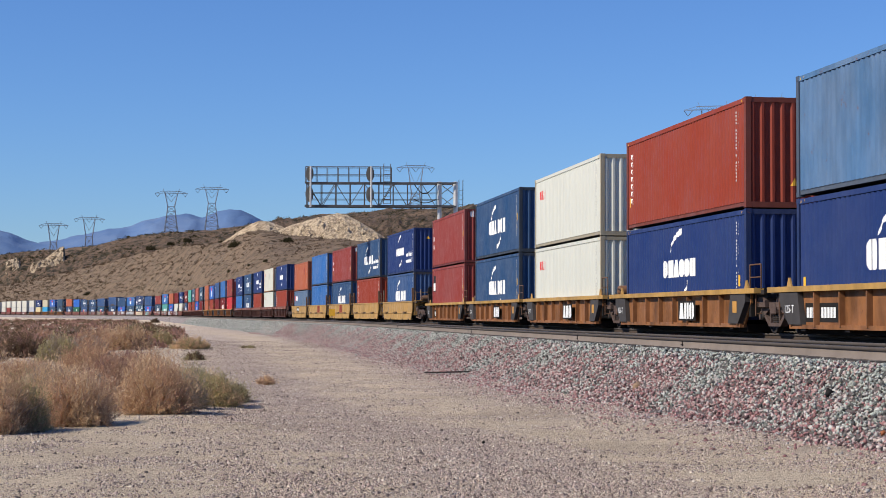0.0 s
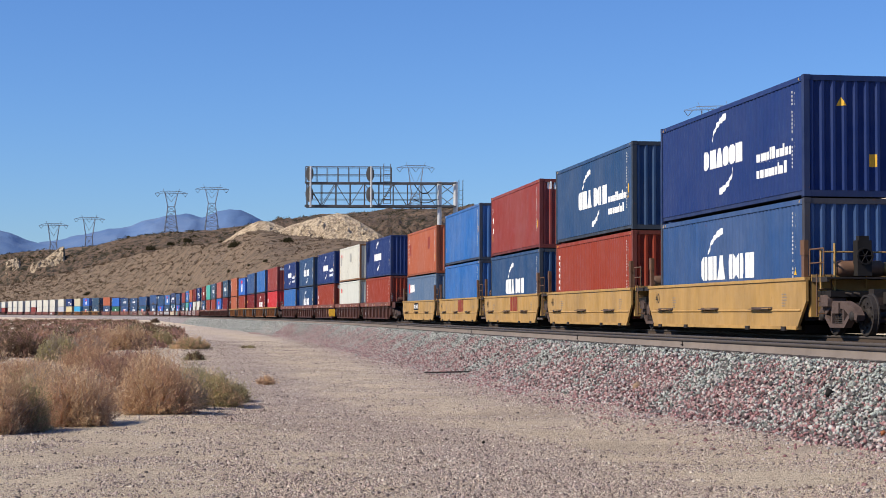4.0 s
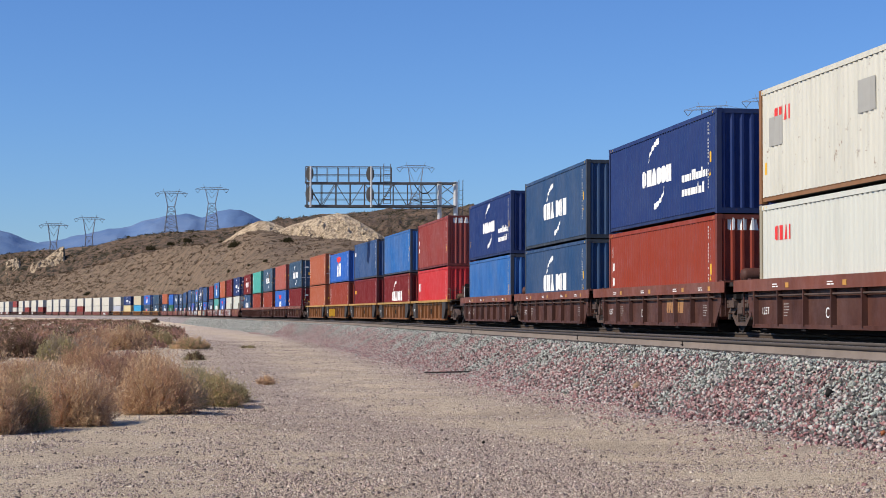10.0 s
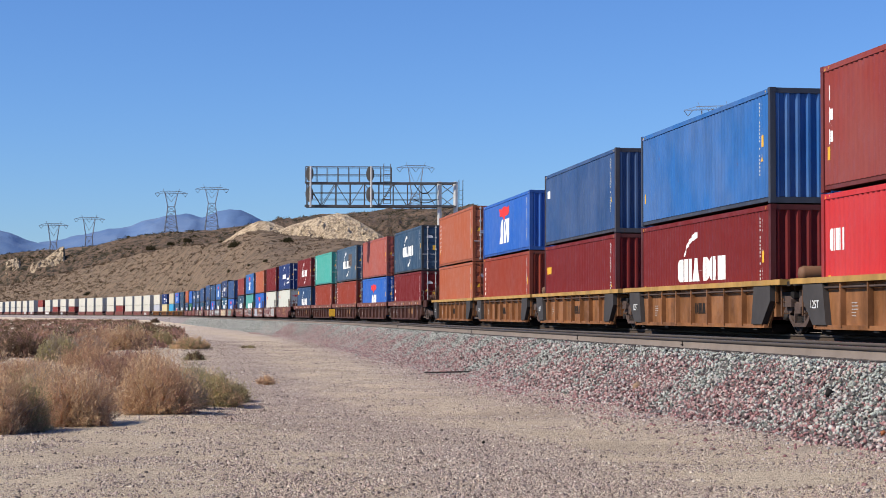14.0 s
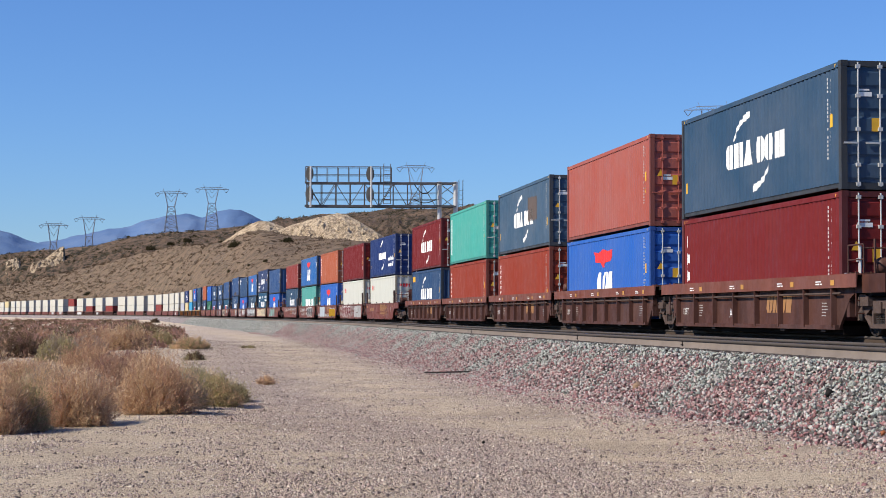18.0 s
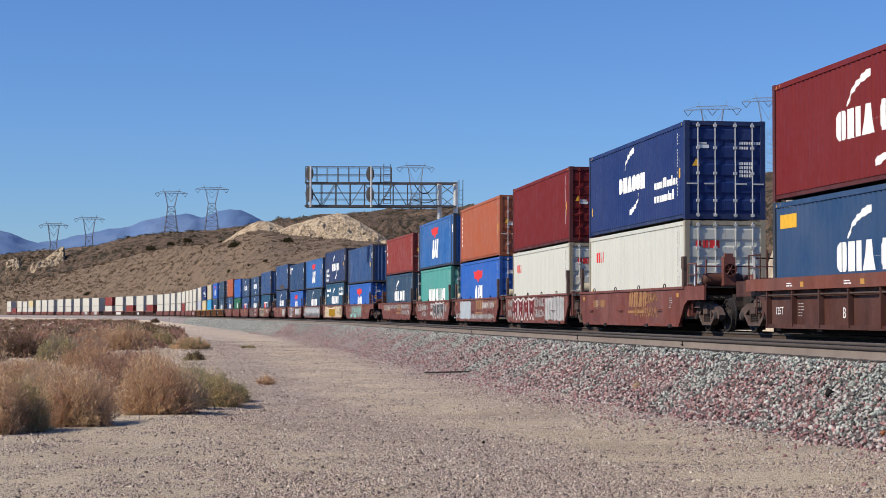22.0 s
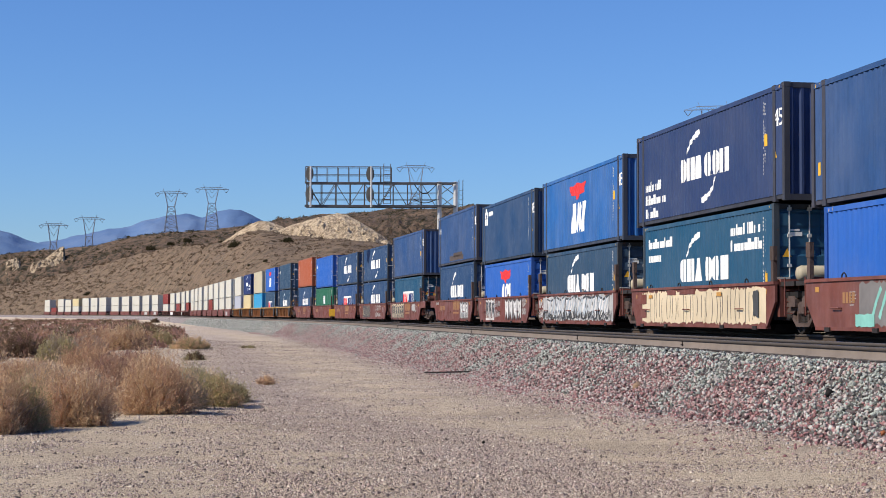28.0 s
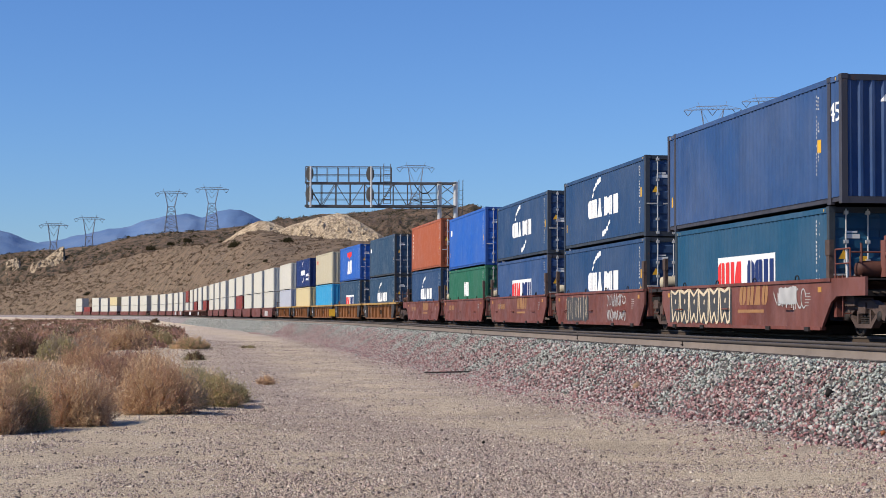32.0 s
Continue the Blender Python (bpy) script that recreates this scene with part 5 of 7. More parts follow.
# spray paint by unit: rows of (kind, x0, x1, z0, z1, ink)
SPRAY = {
    25: (("s", 1.0, 3.8, 0.35, 1.2, INKGOLD),),
    26: (("4", -4.9, 0.2, 0.2, 1.28, MAROON), ("s", -6.0, -5.0, 0.3, 1.2, INKSILVER), ("b", 2.4, 6.1, 0.2, 1.26, INKSILVER), ("v", 2.4, 6.1, 0.2, 1.2, INKGREY), ("s", 0.4, 2.2, 0.3, 1.2, INKSILVER)),
    27: (("b", -4.8, -1.2, 0.2, 1.28, INKPALE), ("v", -4.8, -1.2, 0.2, 1.25, INKSILVER), ("s", -6.0, -4.6, 0.2, 0.6, INKSILVER), ("s", -1.0, 5.9, 0.2, 0.55, INKSILVER), ("s", 2.4, 5.8, 0.7, 1.15, INKCHALK)),
    28: (("s", -6.0, -2.4, 0.6, 1.2, INKSILVER), ("3", 0.6, 4.8, 0.20, 1.24, INKGREY), ("s", -4.0, -1.6, 0.3, 1.1, INKSILVER), ("s", -0.4, 0.6, 0.3, 1.2, INKCHALK), ("s", 4.8, 5.8, 0.5, 1.2, INKSILVER)),
    29: (("s", -5.5, -2.6, 0.7, 1.2, INKSILVER), ("s", 2.5, 6.0, 0.4, 1.2, INKSILVER), ("s", -2.4, 2.0, 0.8, 1.2, INKSILVER)),
    30: (("b", -3.6, 2.4, 0.2, 1.2, INKDULL), ("d", -3.0, 2.2, 0.25, 1.2, INKMINT), ("b", -3.8, -2.8, 0.2, 0.5, INKMINT), ("b", -1.6, -0.4, 0.2, 0.45, INKMINT), ("s", 4.2, 6.0, 0.5, 1.2, INKGOLD)),
    31: (("b", -5.4, 6.1, 0.19, 1.27, INKCREAM), ("v", -4.6, 5.6, 0.2, 1.2, INKGREY), ("b", -6.0, -4.9, 0.78, 1.12, WELLRED), ("b", -5.6, -4.9, 0.36, 0.66, WELLRED), ("b", -2.6, -1.7, 1.04, 1.2, WELLRED), ("b", -1.3, 0.2, 1.04, 1.2, WELLRED), ("b", -4.6, -4.2, 0.96, 1.08, INKAMBER), ("b", 2.2, 2.6, 0.96, 1.08, INKAMBER), ("b", 5.2, 5.6, 0.4, 1.1, INKGREY)),
    32: (("b", -5.6, 6.3, 0.22, 1.27, INKSILVER), ("6", -4.9, 5.8, 0.28, 1.16, INKCHALK), ("s", -5.6, 6.2, 0.2, 0.7, INKGREY), ("d", -4.6, 5.4, 0.4, 1.2, INKPALE), ("s", -6.4, -5.6, 0.3, 1.1, INKCHALK)),
    33: (("3", -4.4, -1.9, 0.25, 1.22, INKGREY), ("b", -4.4, -2.0, 0.19, 0.30, INKCHALK), ("s", -1.8, -0.4, 0.3, 1.2, INKSILVER), ("4", 0.9, 5.0, 0.2, 1.28, INKCHALK), ("s", 5.1, 6.1, 0.4, 1.2, INKSILVER)),
    34: (("b", 2.8, 5.5, 0.24, 1.14, INKSILVER), ("3", 2.9, 5.4, 0.2, 1.2, INKCHALK), ("s", -6.2, -5.0, 1.0, 1.25, INKSILVER)),
    35: (("b", -5.9, -0.2, 0.2, 1.2, INKGREY), ("6", -5.8, -0.3, 0.22, 1.2, INKGREY), ("s", 3.0, 5.2, 0.5, 1.2, INKSILVER), ("b", 3.4, 4.6, 0.7, 1.15, INKSILVER)),
    36: (("b", -4.6, -1.0, 0.2, 1.15, INKGREY), ("v", -4.8, -0.8, 0.2, 1.2, INKCREAM), ("s", 1.8, 4.4, 0.2, 1.25, INKSILVER)),
    23: (), 45: (("b", -3.0, 1.0, 0.2, 0.9, INKSILVER),), 56: (("b", -4.0, 4.0, 0.2, 1.2, INKCHALK),), 54: (("b", -4.0, 0.0, 0.2, 1.0, INKSILVER),), 58: (("b", -1.0, 4.0, 0.2, 1.2, INKSILVER),), 59: (("b", -1.0, 4.0, 0.2, 1.2, INKSILVER),),
}


def small_print():
    r, rows = random.Random(12), []
    for i in range(5):
        rows += [(0, -0.07 * i, 0.11, -0.07 * i + 0.022), (0.14, -0.07 * i, r.uniform(0.22, 0.42), -0.07 * i + 0.022)]
    return rects(rows)


def number_bar():
    rows, x = [], 0.0
    for i in range(10):
        if i != 4:
            rows.append((x, 0, x + 0.13, 0.24))
        x += 0.18
    return rects(rows)


def well_car(style, hl, half_pitch, first, last, index, where):
    """One well of an articulated car; its truck is under its leading end."""
    colour, chord, top, ribbed, label = STYLES[style]
    k = side_meshes(style, hl)
    near_detail = index < 45
    car = tagged(new("well_car"), label, "rail car", "well cars of the train")
    part("well_floor", k["well_floor"], UNDERSIDE, car)
    y = 1.31 if ribbed else 1.43
    for sy in (-1, 1):
        m = Matrix.Translation((0, sy * y, 0)) @ Matrix.Diagonal((1, -sy, 1, 1))
        wall = part("side_wall", k["side_wall"], colour, car, at=m)
        if ribbed:
            part("top_sill", k["top_sill"], chord, car, at=m)
            part("bottom_sill", k["bottom_sill"], colour, car, at=m)
            n = 9 if style in "AD" else 8
            if style in "CD" and sy < 0:
                part("train_line", k["train_line"], BOGIE, wall)
            if sy < 0:
                for i in range(n):
                    part("rib", k["rib"], colour, wall, at=(-hl + 0.75 + i * (2 * hl - 1.5) / (n - 1), 0, 0))
            if style in "AD" and sy < 0:
                for sx in (-1, 1):
                    part("end_panel", k["end_panel"], plain("weathered_black_panel", (0.046, 0.041, 0.039), 0.8, 0, 4.0, 0.5), car, at=Matrix.Translation((sx * (hl - 0.5), sy * (y + 0.004), 0)) @ Matrix.Diagonal((sx, 1, 1, 1)))
        else:
            part("ledge", k["ledge"], colour, wall)
            part("bottom_lip", k["bottom_lip"], colour, wall)
            if style == "B" and sy < 0:
                part("fold_line", Build().prism([(-0.025, 0.56), (0.0, 0.53), (0.0, 0.60), (-0.025, 0.575)], "x", -hl + 0.35, hl - 0.35), colour, wall)
                for x in (-hl * 0.72, -hl * 0.08, hl * 0.55):
                    part("step_bracket", k["step_bracket"], BOGIE, wall, at=(x, 0, 0))
        if sy > 0 or not near_detail:
            continue
        if style == "A":
            for sx in (-1, 1):
                part("guide_plate", k["guide_plate"], chord, car, at=(sx * (hl - 0.35), -1.30, 0.02))
        if style in "FHB":
            for x in (hl - 0.25, -hl + 0.12):
                part("guide_post", k["guide_post"], BOGIE if style != "B" else TANKBROWN, car, at=(x, -1.36, 0))
            for x in (-hl + 1.9, -0.6, hl - 2.6):
                part("grab_iron", k["grab_iron"], colour, wall, at=(x, -0.02, 0.62))
        for x in (-hl + 1.4, -hl * 0.4, hl * 0.4, hl - 1.4):
            part("lock_box", k["lock_box"], STEEL, car, at=(x, -y - 0.02, 0.14))
        # stencils
        f = -0.16 if ribbed else -0.006
        if style == "A":
            part("lettering", word_mesh("125-T_mesh", "125-T", 0.26), INKWHITE, wall, at=(-hl + 0.72, -0.150, 0.52))
            part("stencil", cached("orange_square", lambda: rects([(0, 0, 0.34, 0.30)])), INKAMBER, wall, at=(hl - 1.05, -0.150, 0.52))
            if index in (0, 4):
                part("stencil_panel", cached("number_panel", lambda: rects([(-0.1, -0.1, 1.9, 0.34)])), SOOT, wall, at=(-hl + 1.5, -0.004, 0.40))
                part("stencil", cached("number_bar", number_bar), INKWHITE, wall, at=(-hl + 1.5, -0.009, 0.40))
            else:
                part("stencil_panel", cached("name_panel", lambda: rects([(-0.85, 0, 0.85, 0.56)])), SOOT, wall, at=(1.5, -0.136, 0.30))
                part("stencil", cached("three_name", lambda: joined((letters((0.44, 0.44, 0.46), 0.46, 0.05, 0.0, "tno"), -0.72, 0.05))), INKWHITE, wall, at=(1.5, -0.142, 0.30))
        elif style == "B":
            if index == 9:
                part("stencil_panel", cached("number_panel", lambda: rects([(-0.1, -0.1, 1.9, 0.34)])), SOOT, wall, at=(-1.6, -0.006, 0.85))
                part("stencil", cached("number_bar", number_bar), INKWHITE, wall, at=(-1.6, -0.012, 0.85))
            elif index in (7, 8):
                part("stencil", cached("three_name_big", lambda: joined((letters((0.5, 0.5, 0.55), 0.68, 0.08, 0.0, "lln"), -0.8, 0))), BROWNRED, wall, at=(1.2, -0.006, 0.62))
            part("lettering", word_mesh("40_mesh", "40", 0.42), INKBLACK, wall, at=(-hl + 1.0, -0.006, 0.82))
        elif style == "C":
            if index in (12, 20, 22, 24):
                part("stencil", cached("four_name", lambda: joined((letters((0.42, 0.42, 0.38, 0.36), 0.44, 0.05, 0.10, "onol"), 0, 0))), INKGOLD, wall, at=(1.4, -0.006, 0.52))
            part("lettering", word_mesh("125T_mesh", "125T", 0.26), INKWHITE, wall, at=(-hl + 1.32, -0.006, 0.48))
            unit = {10: "B", 11: "C", 12: "D", 13: "E", 14: "A", 24: "B", 23: "C", 22: "D", 21: "E", 20: "A"}.get(index)
            if unit:
                part("lettering", word_mesh(unit + "_mesh", unit, 0.34), INKWHITE, wall, at=(-hl + 5.38, -0.006, 0.40))
            for x in (-hl + 2.2, -1.0, 2.6, hl - 1.6):
                part("stencil", cached("sill_bar", lambda: rects([(0, 0, 0.22, 0.03), (0.26, 0, 0.40, 0.03), (0, 0.06, 0.34, 0.085)])), INKWHITE, wall, at=(x, -0.158, top - 0.22))
                part("stencil", cached("yellow_block", lambda: rects([(0, 0, 0.22, 0.12)])), INKAMBER, wall, at=(x + 0.9, -0.158, top - 0.24))
        elif style == "D":
            part("lettering", word_mesh("125T_mesh", "125T", 0.26), INKWHITE, wall, at=(-hl + 0.78, -0.150, 0.62))
            part("stencil", cached("three_name_low", lambda: joined((letters((0.3, 0.3, 0.3), 0.3, 0.05), -0.5, 0))), SOOT, wall, at=(0.5, -0.006, 0.50))
        else:
            if index in (25, 27, 30, 34, 35, 37, 39, 29):
                part("stencil", cached("four_name_big", lambda: joined((letters((0.5, 0.5, 0.44, 0.42), 0.5, 0.09, 0.1), 0, 0), (rects([(-0.1, -0.2, 1.9, -0.12)]), 0, 0))), INKGOLD, wall, at=(0.4, -0.006, 0.72))
            part("stencil", cached("number_bar", number_bar), INKGOLD, wall, at=(-hl + 2.2, -0.006, 0.72))
        for x in () if style == "A" else (-hl + 2.6, hl - 1.6):
            part("stencil", cached("small_print", small_print), INKDIM if style != "B" else INKDULL, wall, at=(x, -0.006, 0.95 if not ribbed else 0.72))
        if style in "FH":
            part("stencil", cached("yellow_block", lambda: rects([(0, 0, 0.22, 0.12)])), INKAMBER, wall, at=(-hl + 0.6, -0.006, 0.98))
            part("stencil", cached("yellow_block", lambda: rects([(0, 0, 0.22, 0.12)])), INKAMBER, wall, at=(hl - 0.8, -0.006, 0.98))
    for n, (kind, x0, x1, z0, z1, ink) in enumerate(SPRAY.get(index, ())):
        z1 = min(z1, top - 0.10)
        if kind == "s":
            b = scrawl(x0, x1, z0, z1, index * 7 + n, 0, 0.04)
        elif kind in "vd":
            b = strokes(x0, x1, z0, z1, index * 3 + n, 0.5 if kind == "d" else 0.0, 0.035 if kind == "v" else 0.10)
        elif kind in "23456":
            b = shield_fill(x0, x1, z0, z1, index, int(kind))
            part("spray_paint", plain_mesh(shield_lines(x0, x1, z0, z1, index, int(kind)), "spray_paint"), INKCREAM if index == 35 else INKCHALK if ink in (MAROON, INKGREY) else INKGREY, car, at=(0, -1.43 - 0.010 - 0.003 * n, 0))["kind"] = "stuff"
        else:
            b = blotch(x0, x1, z0, z1, index * 5 + n, int((x1 - x0) * 9) + 3)
        part("spray_paint", plain_mesh(b, "spray_paint"), ink, car, at=(0, -1.43 - 0.008 - 0.003 * n, 0))["kind"] = "stuff"
    for sx in (-1, 1):
        part("bulkhead", k["bulkhead"], colour if style != "A" else SOOT, car, at=Matrix.Translation((sx * (hl - 0.1), 0, 0)) @ Matrix.Diagonal((sx, 1, 1, 1)))
        part("end_platform", k["end_platform"], SOOT, car, at=Matrix.Translation((sx * hl, 0, 0)) @ Matrix.Diagonal((sx, 1, 1, 1)))
        if near_detail:
            at = Matrix.Translation((sx * hl, 0, 0)) @ Matrix.Diagonal((sx, 1, 1, 1))
            part("brake_valve", k["brake_valve"], BOGIE, car, at=at)
            part("control_box", k["control_box"], SOOT, car, at=at)
            part("walkway", k["walkway"], STEEL, car, at=at)
            for i in range(2):
                part("pipe", k["pipe"], STEEL, car, at=at @ Matrix.Translation((0, -0.9 + 0.2 * i, 0)))
            part("ladder", k["ladder"], TANKBROWN if style in "ABD" else colour, car, at=Matrix.Translation((sx * hl, 0, 0)) @ Matrix.Diagonal((sx, 1, 1, 1)))
    if near_detail:
        if first or last or style in "AB":
            part("handrail", k["handrail"], TANKBROWN if style in "ABD" else colour, car, at=(hl if first or style in "AB" else -hl - 0.85, 0, 0))
        if index % 2 == 0 or first or style in "FH":
            part("air_tank", k["air_tank"], TANKCREAM if style in "FH" and not first else WELLBROWN if style in "CFH" else TANKBROWN, car, at=(hl + 0.45, -0.45 if style in "FH" else -0.3, top + 0.17))
        if (first or last) and style in "CFH":       # the side goes on over the end truck
            sx = 1 if first else -1
            for sy in (-1, 1):
                part("end_sill", k["end_sill"], colour, car, at=Matrix.Translation((sx * hl, sy * y, 0)) @ Matrix.Diagonal((sx, -sy, 1, 1)))
        if style in "FH" and index >= 25:
            for i in range(4):
                part("rope_loop", k["rope_loop"], SOOT, car, at=(-hl + 2.2 + i * (hl * 2 - 4.4) / 3, -y + 0.03, top - 0.02))
        if first or last:
            sx = 1 if first else -1
            gear = colour if style not in "AD" else BOGIE
            at = Matrix.Translation((sx * hl, 0, 0)) @ Matrix.Diagonal((sx, 1, 1, 1))
            part("end_railing", k["end_railing"], gear, car, at=at)
            part("brake_cylinder", k["brake_cylinder"], gear, car, at=at)
            for yy, hh in ((-1.28, 0.60), (-0.95, 0.75), (-0.2, 0.55), (0.5, 0.7), (1.22, 0.55)):
                part("stanchion", k["stanchion"], GALV if style in "CFH" and yy < -1 else gear, car, at=at @ Matrix.Translation((0.55, yy, top)) @ Matrix.Diagonal((1, 1, hh, 1)))
            part("hand_brake", k["hand_brake"], colour if style in "CFH" else SOOT, car, at=((hl + 0.75) * (1 if first else -1), -0.35, top + 0.45))
    truck(car, half_pitch, where)
    if first:
        part("coupler", k["coupler"], STEEL, car, at=(half_pitch - 0.2, 0, 0))
        part("air_hose", k["air_hose"], SOOT, car, at=(half_pitch - 0.2, 0, 0))
    if last:
        truck(car, -half_pitch, where)
        part("coupler", k["coupler"], STEEL, car, at=pose(-half_pitch + 0.2, 0, 0, 0, 0, 180))
    return car


# ---------------------------------------------------------------- the train
# cars: place of the first box's far edge along the line at the start, pitch, style, and the wells: upper box, lower box
# box: size, paint, marks, visible end (c: ribbed wall, d: doors)
W2 = (("h", CLEANWHITE, "", "c"), ("h", CLEANWHITE, "", "c"))
WR = (("h", CLEANWHITE, "", "c"), ("h", RED, "", "c"))
TRAIN = (
    (-26.86, 15.819, "A", ((("h", SKYISH, "", "c"), ("h", NAVY, "C", "c")), (("h", BROWNRED, "T", "c"), ("h", NAVY, "N", "c")), (("h", WHITE, "O", "c"), ("h", WHITE, "O", "c")),
                          (("h", BLUE, "C", "c"), ("h", BLUE, "C", "c")), (("h", RED, "x", "c"), ("h", RED, "k", "c")))),
    (56.36, 15.556, "B", ((("h", NAVY, "Nt", "c"), ("h", MIDBLUE, "C", "c")), (("h", BLUE, "Ct", "c"), ("h", BROWNRED, "T", "c")), (("h", RED, "x", "c"), ("h", BLUE, "C", "c")),
                         (("h", BRIGHT, "", "c"), ("h", BRIGHT, "", "c")), (("h", ORANGE, "TR", "c"), ("s", GREYBLUE, "s", "c")))),
    (138.51, 15.638, "C", ((("h", NAVY, "N", "c"), ("h", BROWNRED, "T", "c")), (("h", DIRTYWHITE, "OR", "c"), ("h", WHITE, "O", "c")), (("h", NAVY, "Nt", "c"), ("h", BROWNRED, "x", "c")),
                          (("h", BLUE, "C", "c"), ("h", BLUE, "C", "c")), (("h", NAVY, "Nt", "c"), ("h", BRIGHT, "", "c")))),
    (220.86, 15.518, "D", ((("h", RED, "x", "c"), ("h", BRIGHTRED, "i", "c")), (("h", BRIGHT, "", "c"), ("h", MAROON, "C", "c")), (("h", MIDBLUE, "q", "c"), ("h", MAROON, "f", "c")),
                          (("s", ROYAL, "A", "c"), ("h", BROWNRED, "T", "c")), (("h", ORANGE, "T", "d"), ("h", ORANGE, "", "d")))),
    (302.41, 15.643, "C", ((("h", SLATE, "C", "d"), ("h", MAROON, "x", "d")), (("h", PINK, "", "d"), ("h", ROYAL, "a", "d")), (("h", PALESLATE, "Cp", "d"), ("h", BROWNRED, "T", "d")),
                          (("h", TEAL, "V", "d"), ("h", BROWNRED, "T", "d")), (("h", MAROON, "C", "d"), ("h", BLUE, "Cy", "c")))),
    (384.60, 15.613, "F", ((("h", NAVY, "Nt", "d"), ("h", WHITE, "O", "d")), (("h", MAROON, "", "d"), ("h", WHITE, "O", "d")), (("h", ORANGE, "T", "d"), ("h", ROYAL, "a", "d")),
                          (("l", BRIGHT, "A5", "c"), ("h", SEAGREEN, "S", "d")), (("s", RED, "x", "d"), ("h", SLATE, "C", "d")))),
    (466.59, 15.454, "F", ((("l", MIDBLUE, "5", "c"), ("s", ROYAL, "a", "d")), (("l", INDIGO, "C5w", "c"), ("h", PETROL, "Cu", "d")), (("l", BRIGHT, "A5", "c"), ("s", SLATE, "C", "d")),
                          (("l", BLUE, "b5", "c"), ("s", ROYAL, "a", "d")), (("l", MIDBLUE, "q5r", "c"), ("h", BLUE, "C", "d")))),
    (548.09, 15.483, "H", ((("l", MIDBLUE, "5", "c"), ("s", PETROL, "W", "d")), (("s", BLUE, "C", "d"), ("s", BLUE, "C", "d")), (("s", BLUE, "C", "d"), ("s", MIDBLUE, "W", "d")),
                          (("h", ROYAL, "q", "d"), ("s", GREEN, "g", "d")), (("h", ORANGE, "T", "d"), ("h", BLUE, "C", "d")))),
    (629.87, 17.255, "D", ((("h", SLATE, "q", "d"), ("h", SLATE, "C", "d")), (("h", ROYAL, "A", "d"), ("h", SLATE, "W", "d")), (("h", BEIGE, "O", "c"), ("h", CYAN, "", "c")),
                          (("h", NAVY, "Nt", "c"), ("h", CREAM, "", "c")), (("h", CLEANWHITE, "", "c"), ("h", LILAC, "", "c")))),
    (718.61, 15.62, "H", (W2, W2, W2, WR, W2)),
    (800.90, 15.949, "H", (W2, W2, W2)),
    (853.74, 17.813, "C", (WR, W2, WR, W2, (("h", RED, "", "c"), ("h", CLEANWHITE, "", "c")))),
    (948.40, 17.677, "H", (W2, W2, W2, W2, W2)),
    (1040.29, 15.693, "F", (W2, W2, W2)),
    (1091.38, 15.675, "H", ((("h", CREAM, "", "c"), ("h", CLEANWHITE, "", "c")), (("s", CLEANWHITE, "", "c"), ("h", CLEANWHITE, "", "c")), W2, (None, ("s", RED, "", "c")), W2)),
)
WORDS = {"navy_paint": "navy blue", "blue_paint": "blue", "slate_blue_paint": "slate blue", "royal_blue_paint": "royal blue", "bright_blue_paint": "weathered bright-blue", "faded_blue_paint": "sun-faded light blue", "grey_blue_paint": "grey-blue",
         "mid_blue_paint": "mid blue", "pale_slate_paint": "pale slate blue", "indigo_paint": "indigo blue", "petrol_blue_paint": "petrol blue", "oxide_red_paint": "oxide red", "dull_red_paint": "dull red", "maroon_paint": "maroon", "bright_red_paint": "bright red", "orange_paint": "orange", "faded_red_paint": "faded pinkish red",
         "off_white_paint": "off-white", "stained_white_paint": "rust-stained off-white", "white_paint": "white", "beige_paint": "beige", "cream_paint": "cream yellow", "teal_paint": "teal green", "sea_green_paint": "sea green", "green_paint": "dark green",
         "cyan_paint": "cyan blue", "pale_grey_paint": "pale grey"}
SPEED, SLOWING = 17.925, -0.01714
LOAD_Z = 0.34
MOVING = []                        # (thing, place along the line at the start, height over the rail)
unit = 0
for start, pitch, style, wells in TRAIN:
    hl = 6.72 if pitch < 16.5 else 7.45
    for i, boxes in enumerate(wells):
        where = start + pitch * i - 6.096
        car = well_car(style, hl, pitch / 2, i == 0, i == len(wells) - 1, unit, where)
        MOVING.append((car, where, 0.0))
        z = LOAD_Z
        for level in (1, 0):
            if boxes[level] is None:
                continue
            size, colour, mark, end = boxes[level]
            extra = " with white markings" if any(c in mark for c in "CNtuSxib5g") else " with red markings" if "O" in mark else " with red-and-white markings" if ("A" in mark or "a" in mark or "s" in mark or "W" in mark) else ""
            words = "%s corrugated steel container%s %s" % (WORDS[colour.name], extra, "in a well car" if level else "stacked on another")
            c = container(size, colour, mark, end, words, unit < 45, unit * 2 + level)
            MOVING.append((c, where, z))
            z += SIZES[size][1] + 0.03
        unit += 1


def travelled(t):
    return SPEED * t + SLOWING * t * t / 2


def train_pose(s, z):
    a, b, c = on_line(s - 5), on_line(s + 5), on_line(s)
    m = (a + b) / 2 * 0.5 + c * 0.5
    return pose(m.x, m.y, RAIL_Z + z, 0, 0, math.degrees(math.atan2(a.y - b.y, a.x - b.x)))


